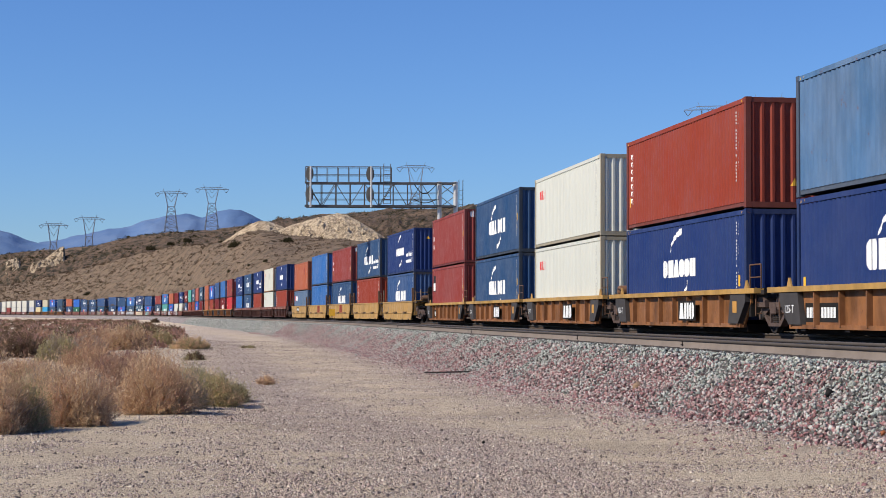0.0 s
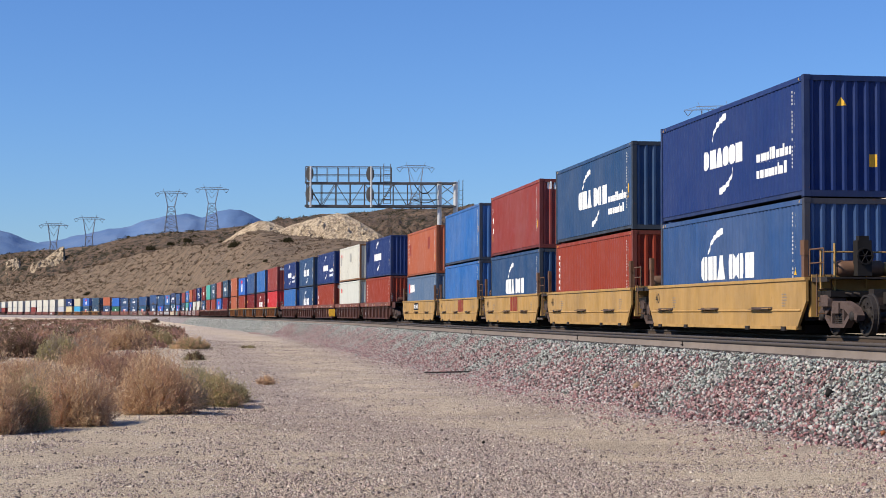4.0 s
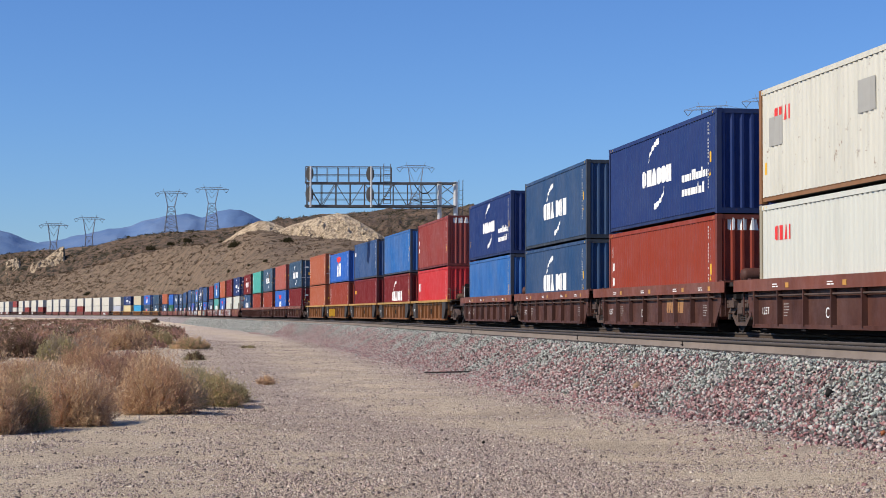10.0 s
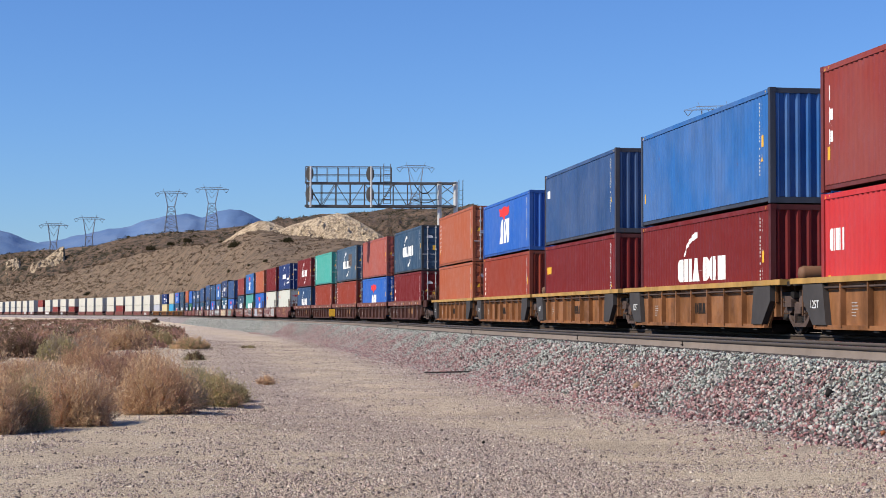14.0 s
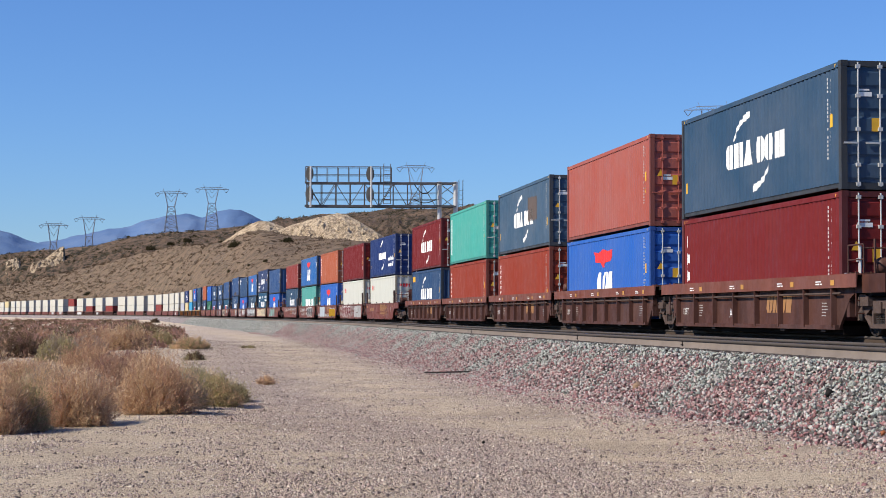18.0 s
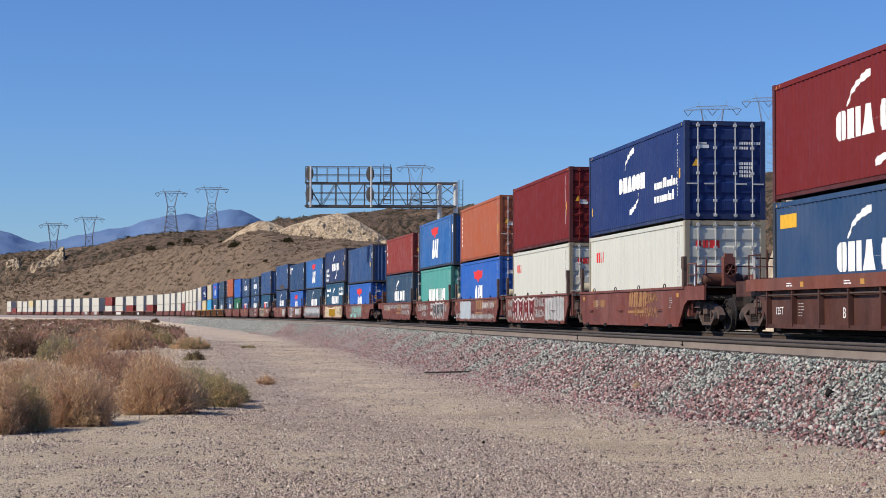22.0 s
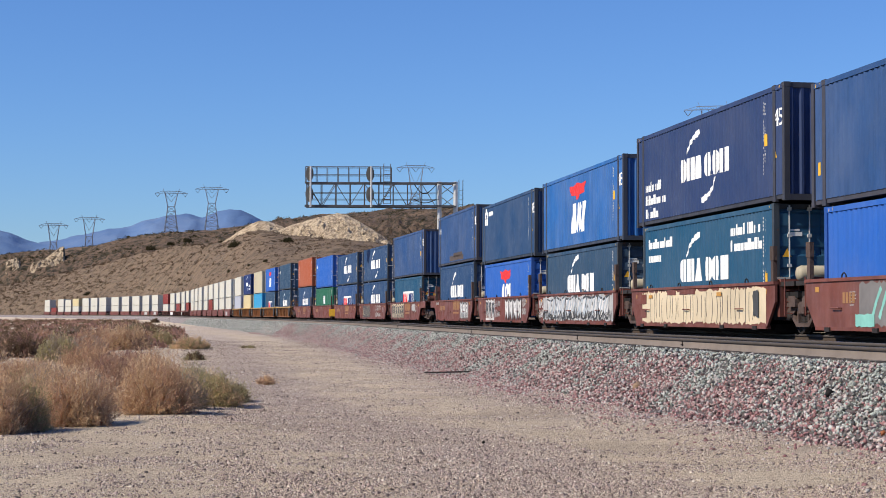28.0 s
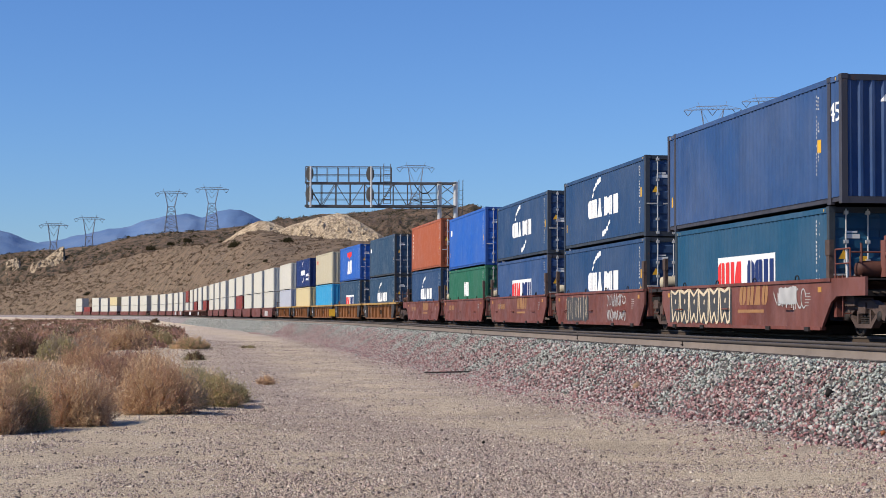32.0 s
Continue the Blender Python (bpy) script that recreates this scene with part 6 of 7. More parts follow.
def motions():
    for thing, s, z in MOVING:
        walk(thing, [(t, train_pose(s - travelled(t), z)) for t in range(33)])
    for wheel, s, dx in WHEELS:
        # wheels turn while they are near enough to be seen turning
        frames = [f for f in range(0, 961) if -42 < s - travelled(f / FPS) < 62]
        if len(frames) < 3:
            walk(wheel, [(0, pose(dx, 0, WHEEL_R)), (32, pose(dx, 0, WHEEL_R))])
            continue
        base = travelled(frames[0] / FPS)
        rows = [(f / FPS, pose(dx, 0, WHEEL_R, 0, math.degrees((travelled(f / FPS) - base) / WHEEL_R), 0)) for f in frames]
        if frames[0] > 0:
            rows.insert(0, (0, pose(dx, 0, WHEEL_R)))
        if frames[-1] < 960:
            rows.append((32, rows[-1][1]))
        walk(wheel, rows)


# ---------------------------------------------------------------- signal gantry
def signal_gantry(y=130.0):
    """A cantilever signal bridge reaching over both tracks from two masts beyond the train."""
    g = tagged(new("signal_gantry"), "grey steel cantilever signal bridge over both tracks", "signal gantry")
    at = lambda px: (px - 784) / LOOK * y
    up = lambda py: skyline_z(784, py, y)
    z_low, z_mid, z_top = up(366), up(324.5), up(296)
    x0, x1 = at(539), at(812)
    depth = 1.1
    for px in (777.5, 806):
        m = part("mast", Build().turned([(-0.2, 0.17), (up(323), 0.17), (up(322), 0.19), (up(321), 0.02)], 16, "z"), GALV, g, "round galvanised mast", at=(at(px), y, 0.0))
        part("base_plate", Build().box(-0.4, 0.4, -0.4, 0.4, 0.0, 0.35), plain("concrete", (0.4, 0.38, 0.35)), g, at=(at(px), y, -0.1))
    for dy in (0.0, depth):
        for z in (z_low, z_mid):
            part("chord", Build().box(x0, x1 - 0.2, -0.055, 0.055, -0.06, 0.06), DARKGALV, g, at=(0, y + dy - 0.3, z))
        n = 9
        for i in range(n + 1):
            x = x0 + 0.15 + (at(775) - x0 - 0.3) * i / n
            part("upright", Build().box(-0.03, 0.03, -0.03, 0.03, 0, z_mid - z_low), DARKGALV, g, at=(x, y + dy - 0.3, z_low))
            if i < n and i % 2 == (0 if dy else 1) or i in (0, 1, 4, 5):
                x2 = x0 + 0.15 + (at(775) - x0 - 0.3) * min(n, i + 1) / n
                a, b = (z_low, z_mid) if i % 2 else (z_mid, z_low)
                part("brace", Build().rod((x, 0, a), (x2, 0, b), 0.03), DARKGALV, g, at=(0, y + dy - 0.3, 0))
    for i in range(14):
        x = x0 + 0.2 + (x1 - x0 - 0.6) * i / 13
        part("cross_bar", Build().box(-0.03, 0.03, 0, depth, -0.03, 0.03), DARKGALV, g, at=(x, y - 0.3, z_low if i % 2 else z_mid))
    part("walkway", Build().box(x0, x1 - 0.4, 0.05, depth - 0.05, -0.02, 0.02), DARKGALV, g, at=(0, y - 0.3, z_low + 0.09))
    for dy in (0.0, depth):                         # handrail over the outer part, and inside the truss
        for z in (z_top, (z_top + z_mid) / 2):
            part("handrail", Build().rod((x0 + 0.05, 0, 0), (at(692), 0, 0), 0.028), DARKGALV, g, at=(0, y + dy - 0.3, z))
        for i in range(9):
            x = x0 + 0.05 + (at(692) - x0 - 0.05) * i / 8
            part("post", Build().rod((0, 0, z_mid), (0, 0, z_top), 0.026), DARKGALV, g, at=(x, y + dy - 0.3, 0))
        for z in (z_low + 0.55, z_low + 1.05):
            part("handrail", Build().rod((x0, 0, 0), (at(776), 0, 0), 0.02), DARKGALV, g, at=(0, y + dy - 0.25, z))
    for px in (548, 655):                           # masts with two heads each
        x = at(px)
        part("signal_mast", Build().rod((0, 0, z_low - 0.1), (0, 0, up(296)), 0.075, 10), GALV, g, at=(x + 0.10, y - 0.78, 0))
        for py in (309, 345.5):
            h = Build().turned([(-0.03, 0.0), (-0.03, 0.30), (0.02, 0.31), (0.02, 0.02)], 24, "y")
            h.v = [(vx, vy, vz * 1.9) for vx, vy, vz in h.v]
            head = part("signal_head", h, plain("weathered_backboard", (0.085, 0.082, 0.076), 0.8, 0, 6.0, 0.6), g, "oval weathered backboard", at=(x, y - 0.62, up(py)))
            part("lamp_housing", Build().box(-0.14, 0.14, 0.03, 0.2, -0.42, 0.42), DARKGALV, head)
            for dz in (-0.27, 0.0, 0.27):
                part("hood", Build().turned([(0.2, 0.11), (0.38, 0.10)], 12, "y", (0, 0, dz)), SOOT, head)
    for px in (679, 691):                           # access ladder
        part("ladder_rail", Build().rod((at(px), 0, up(362)), (at(px), 0, up(291)), 0.03), DARKGALV, g, at=(0, y - 0.5, 0))
    for i in range(11):
        part("rung", Build().rod((at(679), 0, 0), (at(691), 0, 0), 0.018), DARKGALV, g, at=(0, y - 0.5, up(361 - 6.4 * i)))
    for px in (812, 819):
        part("ladder_rail", Build().rod((at(px), 0, 0.3), (at(px), 0, up(318)), 0.03), DARKGALV, g, at=(0, y + 0.25, 0))
    for i in range(30):
        part("rung", Build().rod((at(812), 0, 0), (at(819), 0, 0), 0.018), DARKGALV, g, at=(0, y + 0.25, 0.5 + 0.37 * i))
    for k in range(4):                              # bracing between the masts
        a, b = z_mid - 0.95 * k, z_mid - 0.95 * (k + 1)
        part("brace", Build().rod((at(777), 0, a), (at(806), 0, b), 0.03).rod((at(777), 0, b), (at(806), 0, a), 0.03), DARKGALV, g, at=(0, y, 0))
    for sag, z in ((0.75, z_mid - 0.1), (0.3, z_low + 0.55)):        # hanging cable loops
        c, pts = Build(), []
        for i in range(13):
            t = i / 12
            pts.append((at(733) + (at(773) - at(733)) * t, 0, z - sag * math.sin(math.pi * t) * (1.2 - 0.5 * t)))
        for a, b in zip(pts[:-1], pts[1:]):
            c.rod(a, b, 0.035)
        part("cable", c, SOOT, g, at=(0, y - 0.4, 0))
    return g


signal_gantry()


# ---------------------------------------------------------------- power line towers
def tower_parts(parent, h=36.0, arm=10.0, thick=0.16, head=0.9):
    """A steel lattice tower: spread legs to a waist, a flaring head and one long crossarm with peaks."""
    waist, base, wz = arm * 0.22, arm * 0.46, h - arm * head
    lean = lambda z: base + (waist - base) * z / wz
    for sx in (-1, 1):
        for sy in (-1, 1):
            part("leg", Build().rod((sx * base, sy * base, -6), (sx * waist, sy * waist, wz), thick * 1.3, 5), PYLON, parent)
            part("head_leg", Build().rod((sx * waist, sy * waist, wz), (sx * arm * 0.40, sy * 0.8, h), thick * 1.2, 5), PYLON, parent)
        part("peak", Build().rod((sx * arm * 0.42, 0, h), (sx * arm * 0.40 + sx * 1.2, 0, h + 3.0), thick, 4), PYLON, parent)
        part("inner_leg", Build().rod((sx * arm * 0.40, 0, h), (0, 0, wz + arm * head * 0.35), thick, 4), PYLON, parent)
    n = 5
    for i in range(n):
        z0, z1 = wz * i / n, wz * (i + 1) / n
        a, b = lean(z0), lean(z1)
        br = Build()
        for s in (-1, 1):
            for p, q in (((-a, s * a, z0), (b, s * b, z1)), ((a, s * a, z0), (-b, s * b, z1)), ((s * a, -a, z0), (s * b, b, z1)), ((s * a, a, z0), (s * b, -b, z1)), ((-b, s * b, z1), (b, s * b, z1))):
                br.rod(p, q, thick * 0.75, 4)
        part("bracing", br, PYLON, parent)
    br = Build()
    for i in range(5):
        t0, t1 = i / 5, (i + 1) / 5
        for s in (-1, 1):
            xa, xb = waist + (arm * 0.4 - waist) * t0, waist + (arm * 0.4 - waist) * t1
            br.rod((s * xa, 0.8, wz + (h - wz) * t0), (s * (xb - 0.7), 0.8, wz + (h - wz) * t1), thick * 0.7, 4)
    part("bracing", br, PYLON, parent)
    cr = Build()
    for y, z in ((-0.9, h), (0.9, h), (-0.6, h + 1.3), (0.6, h + 1.3)):
        e = arm if z == h else arm * 0.55
        cr.rod((-e, y, z), (e, y, z), thick, 4)
    for i in range(10):
        x = -arm + 2 * arm * i / 10
        if abs(x + arm * 0.1) < arm * 0.55:
            cr.rod((x, 0, h), (x + arm * 0.1, 0, h + 1.3), thick * 0.7, 4).rod((x + arm * 0.1, 0, h + 1.3), (x + arm * 0.2, 0, h), thick * 0.7, 4)
    for s in (-1, 1):
        cr.rod((s * arm, 0, h), (s * arm * 0.55, 0, h + 1.3), thick, 4)
    part("crossarm", cr, PYLON, parent)
    for x in (-arm * 0.86, 0.0, arm * 0.86):
        for s in (-1, 1):
            part("insulator", Build().rod((x + s * 1.7, 0, h - 0.1), (x, 0, h - 2.3), 0.12, 5), DARKGALV, parent)


def hill_under(xyz, x, y):
    X, Y, Z = xyz
    return float(Z.ravel()[np.argmin((X - x) ** 2 + (Y - y) ** 2)])


def tower(px, arm_y, half_arm_px, r, spin=0.0, head=0.9):
    arm = half_arm_px / LOOK * r
    z = skyline_z(px, arm_y, r)
    x = (px - 784) / LOOK * r
    h = z - hill_under(BACK, x, r)
    t = tagged(new("lattice_tower"), "grey steel lattice power line tower on a ridge", "power pylon", "pylons on the ridge")
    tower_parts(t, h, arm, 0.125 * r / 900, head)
    t.matrix_basis = pose(x, r, z - h, 0, 0, spin)
    return t


TOWERS = ((94, 399, 25, 1230, 8, 1.2), (157, 388, 26, 1200, 8, 1.2), (302, 342, 28, 1085, 6, 0.85), (374, 335, 29, 1060, 6, 0.85), (735, 297, 33, 900, 4, 1.4), (1262, 193, 50, 640, -14, 1.1), (1362, 178, 46, 640, -14, 1.1))
for row in TOWERS:
    tower(*row)


# ---------------------------------------------------------------- plants
def foliage_shader(name, a, b):
    """Dry twigs and leaves: half of the light goes through."""
    m, nt, s = shader(name, 0.9, 0, 0.1)
    geo = nt.nodes.new("ShaderNodeNewGeometry")
    c = blend(nt, geo.outputs["Random Per Island"], a, b)
    v = coords(nt, kind="Object")
    c = blend(nt, times(nt, grain(nt, v, 3.0, 3), 0.35), c, mul(a, 0.75))
    d, t, mix = nt.nodes.new("ShaderNodeBsdfDiffuse"), nt.nodes.new("ShaderNodeBsdfTranslucent"), nt.nodes.new("ShaderNodeMixShader")
    nt.links.new(c, d.inputs[0])
    nt.links.new(c, t.inputs[0])
    mix.inputs[0].default_value = 0.35
    nt.links.new(d.outputs[0], mix.inputs[1])
    nt.links.new(t.outputs[0], mix.inputs[2])
    nt.links.new(mix.outputs[0], nt.nodes["Material Output"].inputs["Surface"])
    return m


TAN = foliage_shader("dry_tan_twigs", (0.57, 0.385, 0.23), (0.79, 0.595, 0.39))
RUSSET = foliage_shader("russet_dry_twigs", (0.46, 0.28, 0.18), (0.64, 0.43, 0.29))
OLIVE = foliage_shader("olive_green_twigs", (0.36, 0.31, 0.16), (0.56, 0.48, 0.27))
GREYTWIG = foliage_shader("grey_dead_twigs", (0.34, 0.27, 0.20), (0.54, 0.45, 0.35))
MAROONTWIG = foliage_shader("maroon_dead_twigs", (0.30, 0.17, 0.13), (0.46, 0.29, 0.22))
BROWNSCRUB = foliage_shader("brown_scrub", (0.15, 0.10, 0.062), (0.27, 0.19, 0.12))
HILLSCRUB = foliage_shader("brown_hill_scrub", (0.085, 0.060, 0.040), (0.18, 0.128, 0.085))
DARKSCRUB = foliage_shader("dark_scrub_leaves", (0.045, 0.042, 0.022), (0.10, 0.085, 0.045))


def blades(n, rx, ry, h, rng, length, width, fill=0.55, squat=0.0):
    """Thin pointed twigs filling a dome, as triangles."""
    a = rng.uniform(0, 2 * np.pi, n)
    e = np.arcsin(rng.uniform(squat, 1, n))
    q = fill + (1 - fill) * rng.uniform(0, 1, n) ** 0.6
    lump = 1 + 0.16 * np.sin(3 * a + rng.uniform(0, 6)) + 0.12 * np.sin(5 * a + 2 * e + rng.uniform(0, 6)) + 0.12 * np.sin(7 * e + rng.uniform(0, 6) + 2 * a)
    d = np.stack([np.cos(a) * np.cos(e), np.sin(a) * np.cos(e), np.sin(e)], -1)
    p = d * (q * lump)[:, None] * np.array([rx, ry, h])
    p += rng.normal(0, 0.05, (n, 3)) * (1 + 1.2 * d[:, 2:])
    g = d * 0.7 + np.array([0, 0, 0.35]) + rng.normal(0, 0.75, (n, 3))
    g /= np.linalg.norm(g, axis=1)[:, None]
    s = np.cross(g, rng.normal(0, 1, (n, 3)))
    s /= np.linalg.norm(s, axis=1)[:, None] + 1e-9
    l, w = rng.uniform(0.6, 1.3, n) * length, rng.uniform(0.6, 1.4, n) * width
    tip = p + g * l[:, None]
    verts = np.stack([p - s * w[:, None], p + s * w[:, None], tip], 1)
    verts[..., 2] = np.maximum(verts[..., 2], 0.0)
    return verts.reshape(-1, 3)


def sprigs(n, rx, ry, h, rng, length, width, per=26):
    """Wiry shoots that rise from the root to an uneven outline, each with small twigs along its outer part."""
    k = max(8, n // per)
    a = rng.uniform(0, 2 * np.pi, k)
    e = np.arcsin(rng.uniform(0.06, 1, k))
    lump = 1 + 0.15 * np.sin(3 * a + rng.uniform(0, 6)) + 0.13 * np.sin(5 * a + 3 * e + rng.uniform(0, 6))
    reach = lump * rng.uniform(0.66, 1.10, k)
    end = np.stack([np.cos(a) * np.cos(e) * rx, np.sin(a) * np.cos(e) * ry, np.sin(e) * h], -1) * reach[:, None]
    bow = end * np.array([0.72, 0.72, 0.30]) + rng.normal(0, 0.05, (k, 3))
    t = 1 - 0.62 * rng.uniform(0, 1, (k, per)) ** 1.35
    t = t[..., None]
    p = (2 * t * (1 - t)) * bow[:, None] + t * t * end[:, None]
    g = (1 - 2 * t) * bow[:, None] * 2 + 2 * t * end[:, None]
    p = (p + rng.normal(0, 0.020, (k, per, 3)) * (0.5 + t)).reshape(-1, 3)
    g = g.reshape(-1, 3)
    g /= np.linalg.norm(g, axis=1)[:, None] + 1e-9
    g = g * 0.8 + np.array([0, 0, 0.25]) + rng.normal(0, 0.55, g.shape)
    g /= np.linalg.norm(g, axis=1)[:, None]
    s = np.cross(g, rng.normal(0, 1, g.shape))
    s /= np.linalg.norm(s, axis=1)[:, None] + 1e-9
    l, w = rng.uniform(0.6, 1.5, len(p)) * length, rng.uniform(0.6, 1.4, len(p)) * width
    verts = np.stack([p - s * w[:, None], p + s * w[:, None], p + g * l[:, None]], 1)
    verts[..., 2] = np.maximum(verts[..., 2], 0.0)
    return verts.reshape(-1, 3)


def bush(px, base, radius, height, material, label, n=6000, seed=0, length=0.16, width=0.006, second=None):
    """A rounded dry bush: branching stems and a haze of twigs."""
    r = 1.6 * LOOK / (base - 557.66 - 0.00287 * (px - 784))
    x, y = (px - 784) / LOOK * r, r
    rng, rd = np.random.RandomState(seed + 100), random.Random(seed)
    b = tagged(new("bush"), label, "bush", "dry bushes beside the track")
    st = Build()
    for i in range(16):
        a, lean = rd.uniform(0, 6.28), rd.uniform(0.2, 1.1)
        p = Vector((0.05 * math.cos(a), 0.05 * math.sin(a), -0.05))
        d = Vector((math.cos(a) * lean, math.sin(a) * lean, 1)).normalized()
        for k in range(3):
            q = p + d * height * rd.uniform(0.2, 0.34)
            st.rod(p, q, 0.012 - 0.003 * k, 4)
            p, d = q, (d + Vector((rd.uniform(-0.4, 0.4), rd.uniform(-0.4, 0.4), rd.uniform(-0.2, 0.2)))).normalized()
    part("stem", st, GREYTWIG, b)
    v = np.concatenate([sprigs(int(n * 0.8), radius, radius * rd.uniform(0.85, 1.05), height, rng, length, width), blades(int(n * 0.2), radius, radius * 0.95, height * 0.95, rng, length, width, 0.30, 0.0)])
    part("foliage", raw_mesh("foliage", v, np.arange(len(v)).reshape(-1, 3), material), None, b)
    if second:
        v = sprigs(n // 2, radius * 0.98, radius * 0.95, height * 0.97, rng, length * 1.1, width)
        part("foliage", raw_mesh("foliage", v, np.arange(len(v)).reshape(-1, 3), second), None, b)
    b.matrix_basis = pose(x, y, float(ground_height(np.array(x), np.array(y))) - 0.02, 0, 0, rd.uniform(0, 360))
    return b


BUSHES = (  # bearing, foot, radius, height, twigs, label, count
    (278, 733, 0.64, 0.90, TAN, "round tan tumbleweed bush on bare dirt", 15000, RUSSET),
    (132, 750, 0.60, 0.80, TAN, "wide dry tan bush with green shoots", 14000, RUSSET),
    (46, 760, 0.36, 0.68, OLIVE, "olive green bush among dry ones", 8000, TAN),
    (-2, 764, 0.50, 0.84, TAN, "dry tan bush on dry ground", 9000, RUSSET),
    (186, 727, 0.42, 0.56, RUSSET, "dark russet dead bush between others", 9000, GREYTWIG),
    (382, 716, 0.50, 0.56, OLIVE, "low olive and tan bush", 6000, TAN),
    (338, 723, 0.30, 0.56, GREYTWIG, "grey green twiggy bush beside a tan one", 5000, OLIVE),
    (420, 706, 0.24, 0.30, OLIVE, "low olive shrub on dry ground", 2500, BROWNSCRUB),
    (200, 692, 0.64, 0.82, RUSSET, "russet dead brush behind the bushes", 9000, MAROONTWIG),
    (262, 690, 0.60, 0.80, TAN, "tan brush behind the round bush", 8000, RUSSET),
    (94, 704, 0.70, 0.62, TAN, "tall dry tan bush", 9000, GREYTWIG),
    (18, 700, 0.70, 0.78, TAN, "dry tan bush on dry ground", 8000, RUSSET),
    (345, 694, 0.40, 0.55, OLIVE, "olive green bush on dry ground", 4000, GREYTWIG),
    (62, 680, 0.65, 0.56, RUSSET, "low russet brush on dry ground", 6000, TAN),
    (240, 662, 0.70, 0.66, MAROONTWIG, "dark maroon brush on dry ground", 6000, RUSSET),
    (160, 656, 0.80, 0.76, RUSSET, "russet brush on dry ground", 6000, TAN),
    (108, 642, 0.70, 0.84, OLIVE, "olive grey sagebrush on dry ground", 7000, GREYTWIG),
    (36, 632, 0.95, 0.92, BROWNSCRUB, "dark brown brush on dry ground", 7000, MAROONTWIG),
    (-30, 640, 0.90, 0.92, BROWNSCRUB, "dark brown brush on dry ground", 5000, RUSSET),
    (160, 628, 0.80, 0.76, RUSSET, "russet brush on dry ground", 5000, GREYTWIG),
    (222, 618, 1.20, 1.06, TAN, "broad tan brush on dry ground", 9000, RUSSET),
    (178, 612, 1.10, 0.90, RUSSET, "broad russet brush on dry ground", 6000, TAN),
    (288, 611, 0.58, 0.72, OLIVE, "low olive brush on dry ground", 4000, TAN),
    (338, 617, 0.85, 0.56, TAN, "low tan brush at the edge of the dirt", 5000, OLIVE),
    (346, 636, 0.35, 0.26, BROWNSCRUB, "low brown weed on dry ground", 1500, OLIVE),
    (140, 598, 1.30, 0.60, BROWNSCRUB, "dark brown brush on dry ground", 4000, GREYTWIG),
    (70, 600, 1.6, 0.60, RUSSET, "low russet brush on dry ground", 4000, BROWNSCRUB),
    (250, 592, 1.8, 0.80, BROWNSCRUB, "brown brush on dry ground", 4000, OLIVE),
    (473, 681, 0.20, 0.17, TAN, "small dry tuft on dry ground", 500, RUSSET),
    (275, 571, 0.7, 0.75, BROWNSCRUB, "dark shrub beside the far bank", 700, None),
    (440, 616, 0.38, 0.09, OLIVE, "flat green weed on dry ground", 500, BROWNSCRUB),
)
for i, (px, base, rad, hgt, mat, label, n, second) in enumerate(BUSHES):
    far = 1.6 * LOOK / (base - 557.66)
    bush(px, base, rad, hgt, mat, label, int(n * 1.9), i, 0.032 + 0.0008 * far, 0.0022 + 0.00014 * far, second)

def scatter_clumps(name, points, sizes, material, label, seed, per=46):
    """Far scrub, joined: each plant a small dome of leaf triangles."""
    rng, out = np.random.RandomState(seed), []
    for (x, y, z), s in zip(points, sizes):
        v = blades(per, s, s, s * 0.55, rng, s * 0.36, s * 0.16, 0.2, 0.0)
        out.append(v + np.array([x, y, z]))
    v = np.concatenate(out)
    return tagged(part(name, raw_mesh(name, v, np.arange(len(v)).reshape(-1, 3), material)), label, "scrub", kind="stuff")


rng = np.random.RandomState(5)
field, sizes = [], []
for _ in range(1300):                     # flat ground left of the line
    r = rng.uniform(75, 420)
    px = rng.uniform(-250, 330)
    x = (px - 784) / LOOK * r
    i = int(np.argmin((LINE_X - x) ** 2 + (LINE_Y - r) ** 2))
    if math.hypot(LINE_X[i] - x, LINE_Y[i] - r) < 14:
        continue
    field.append((x, r, -0.05))
    sizes.append(rng.uniform(0.25, 0.8))
half = len(field) // 2
scatter_clumps("field_scrub", field[:half], sizes[:half], BROWNSCRUB, "low brown scrub over flat dry ground", 6)
scatter_clumps("field_scrub", field[half:], sizes[half:], MAROONTWIG, "low maroon scrub over flat dry ground", 7)


def on_sheet(xyz, count, rng, u0, u1, b0=0.0, b1=1.0):
    X, Y, Z = xyz
    out = []
    for _ in range(count):
        i = int(rng.uniform(u0, u1) * (X.shape[0] - 1))
        j = int(rng.uniform(b0, b1) * (X.shape[1] - 1))
        f, g = rng.uniform(0, 1, 2)
        i, j = min(i, X.shape[0] - 2), min(j, X.shape[1] - 2)
        p = [(A[i, j] * (1 - f) + A[i + 1, j] * f) * (1 - g) + (A[i, j + 1] * (1 - f) + A[i + 1, j + 1] * f) * g for A in (X, Y, Z)]
        out.append((p[0], p[1], p[2] - 0.1))
    return out


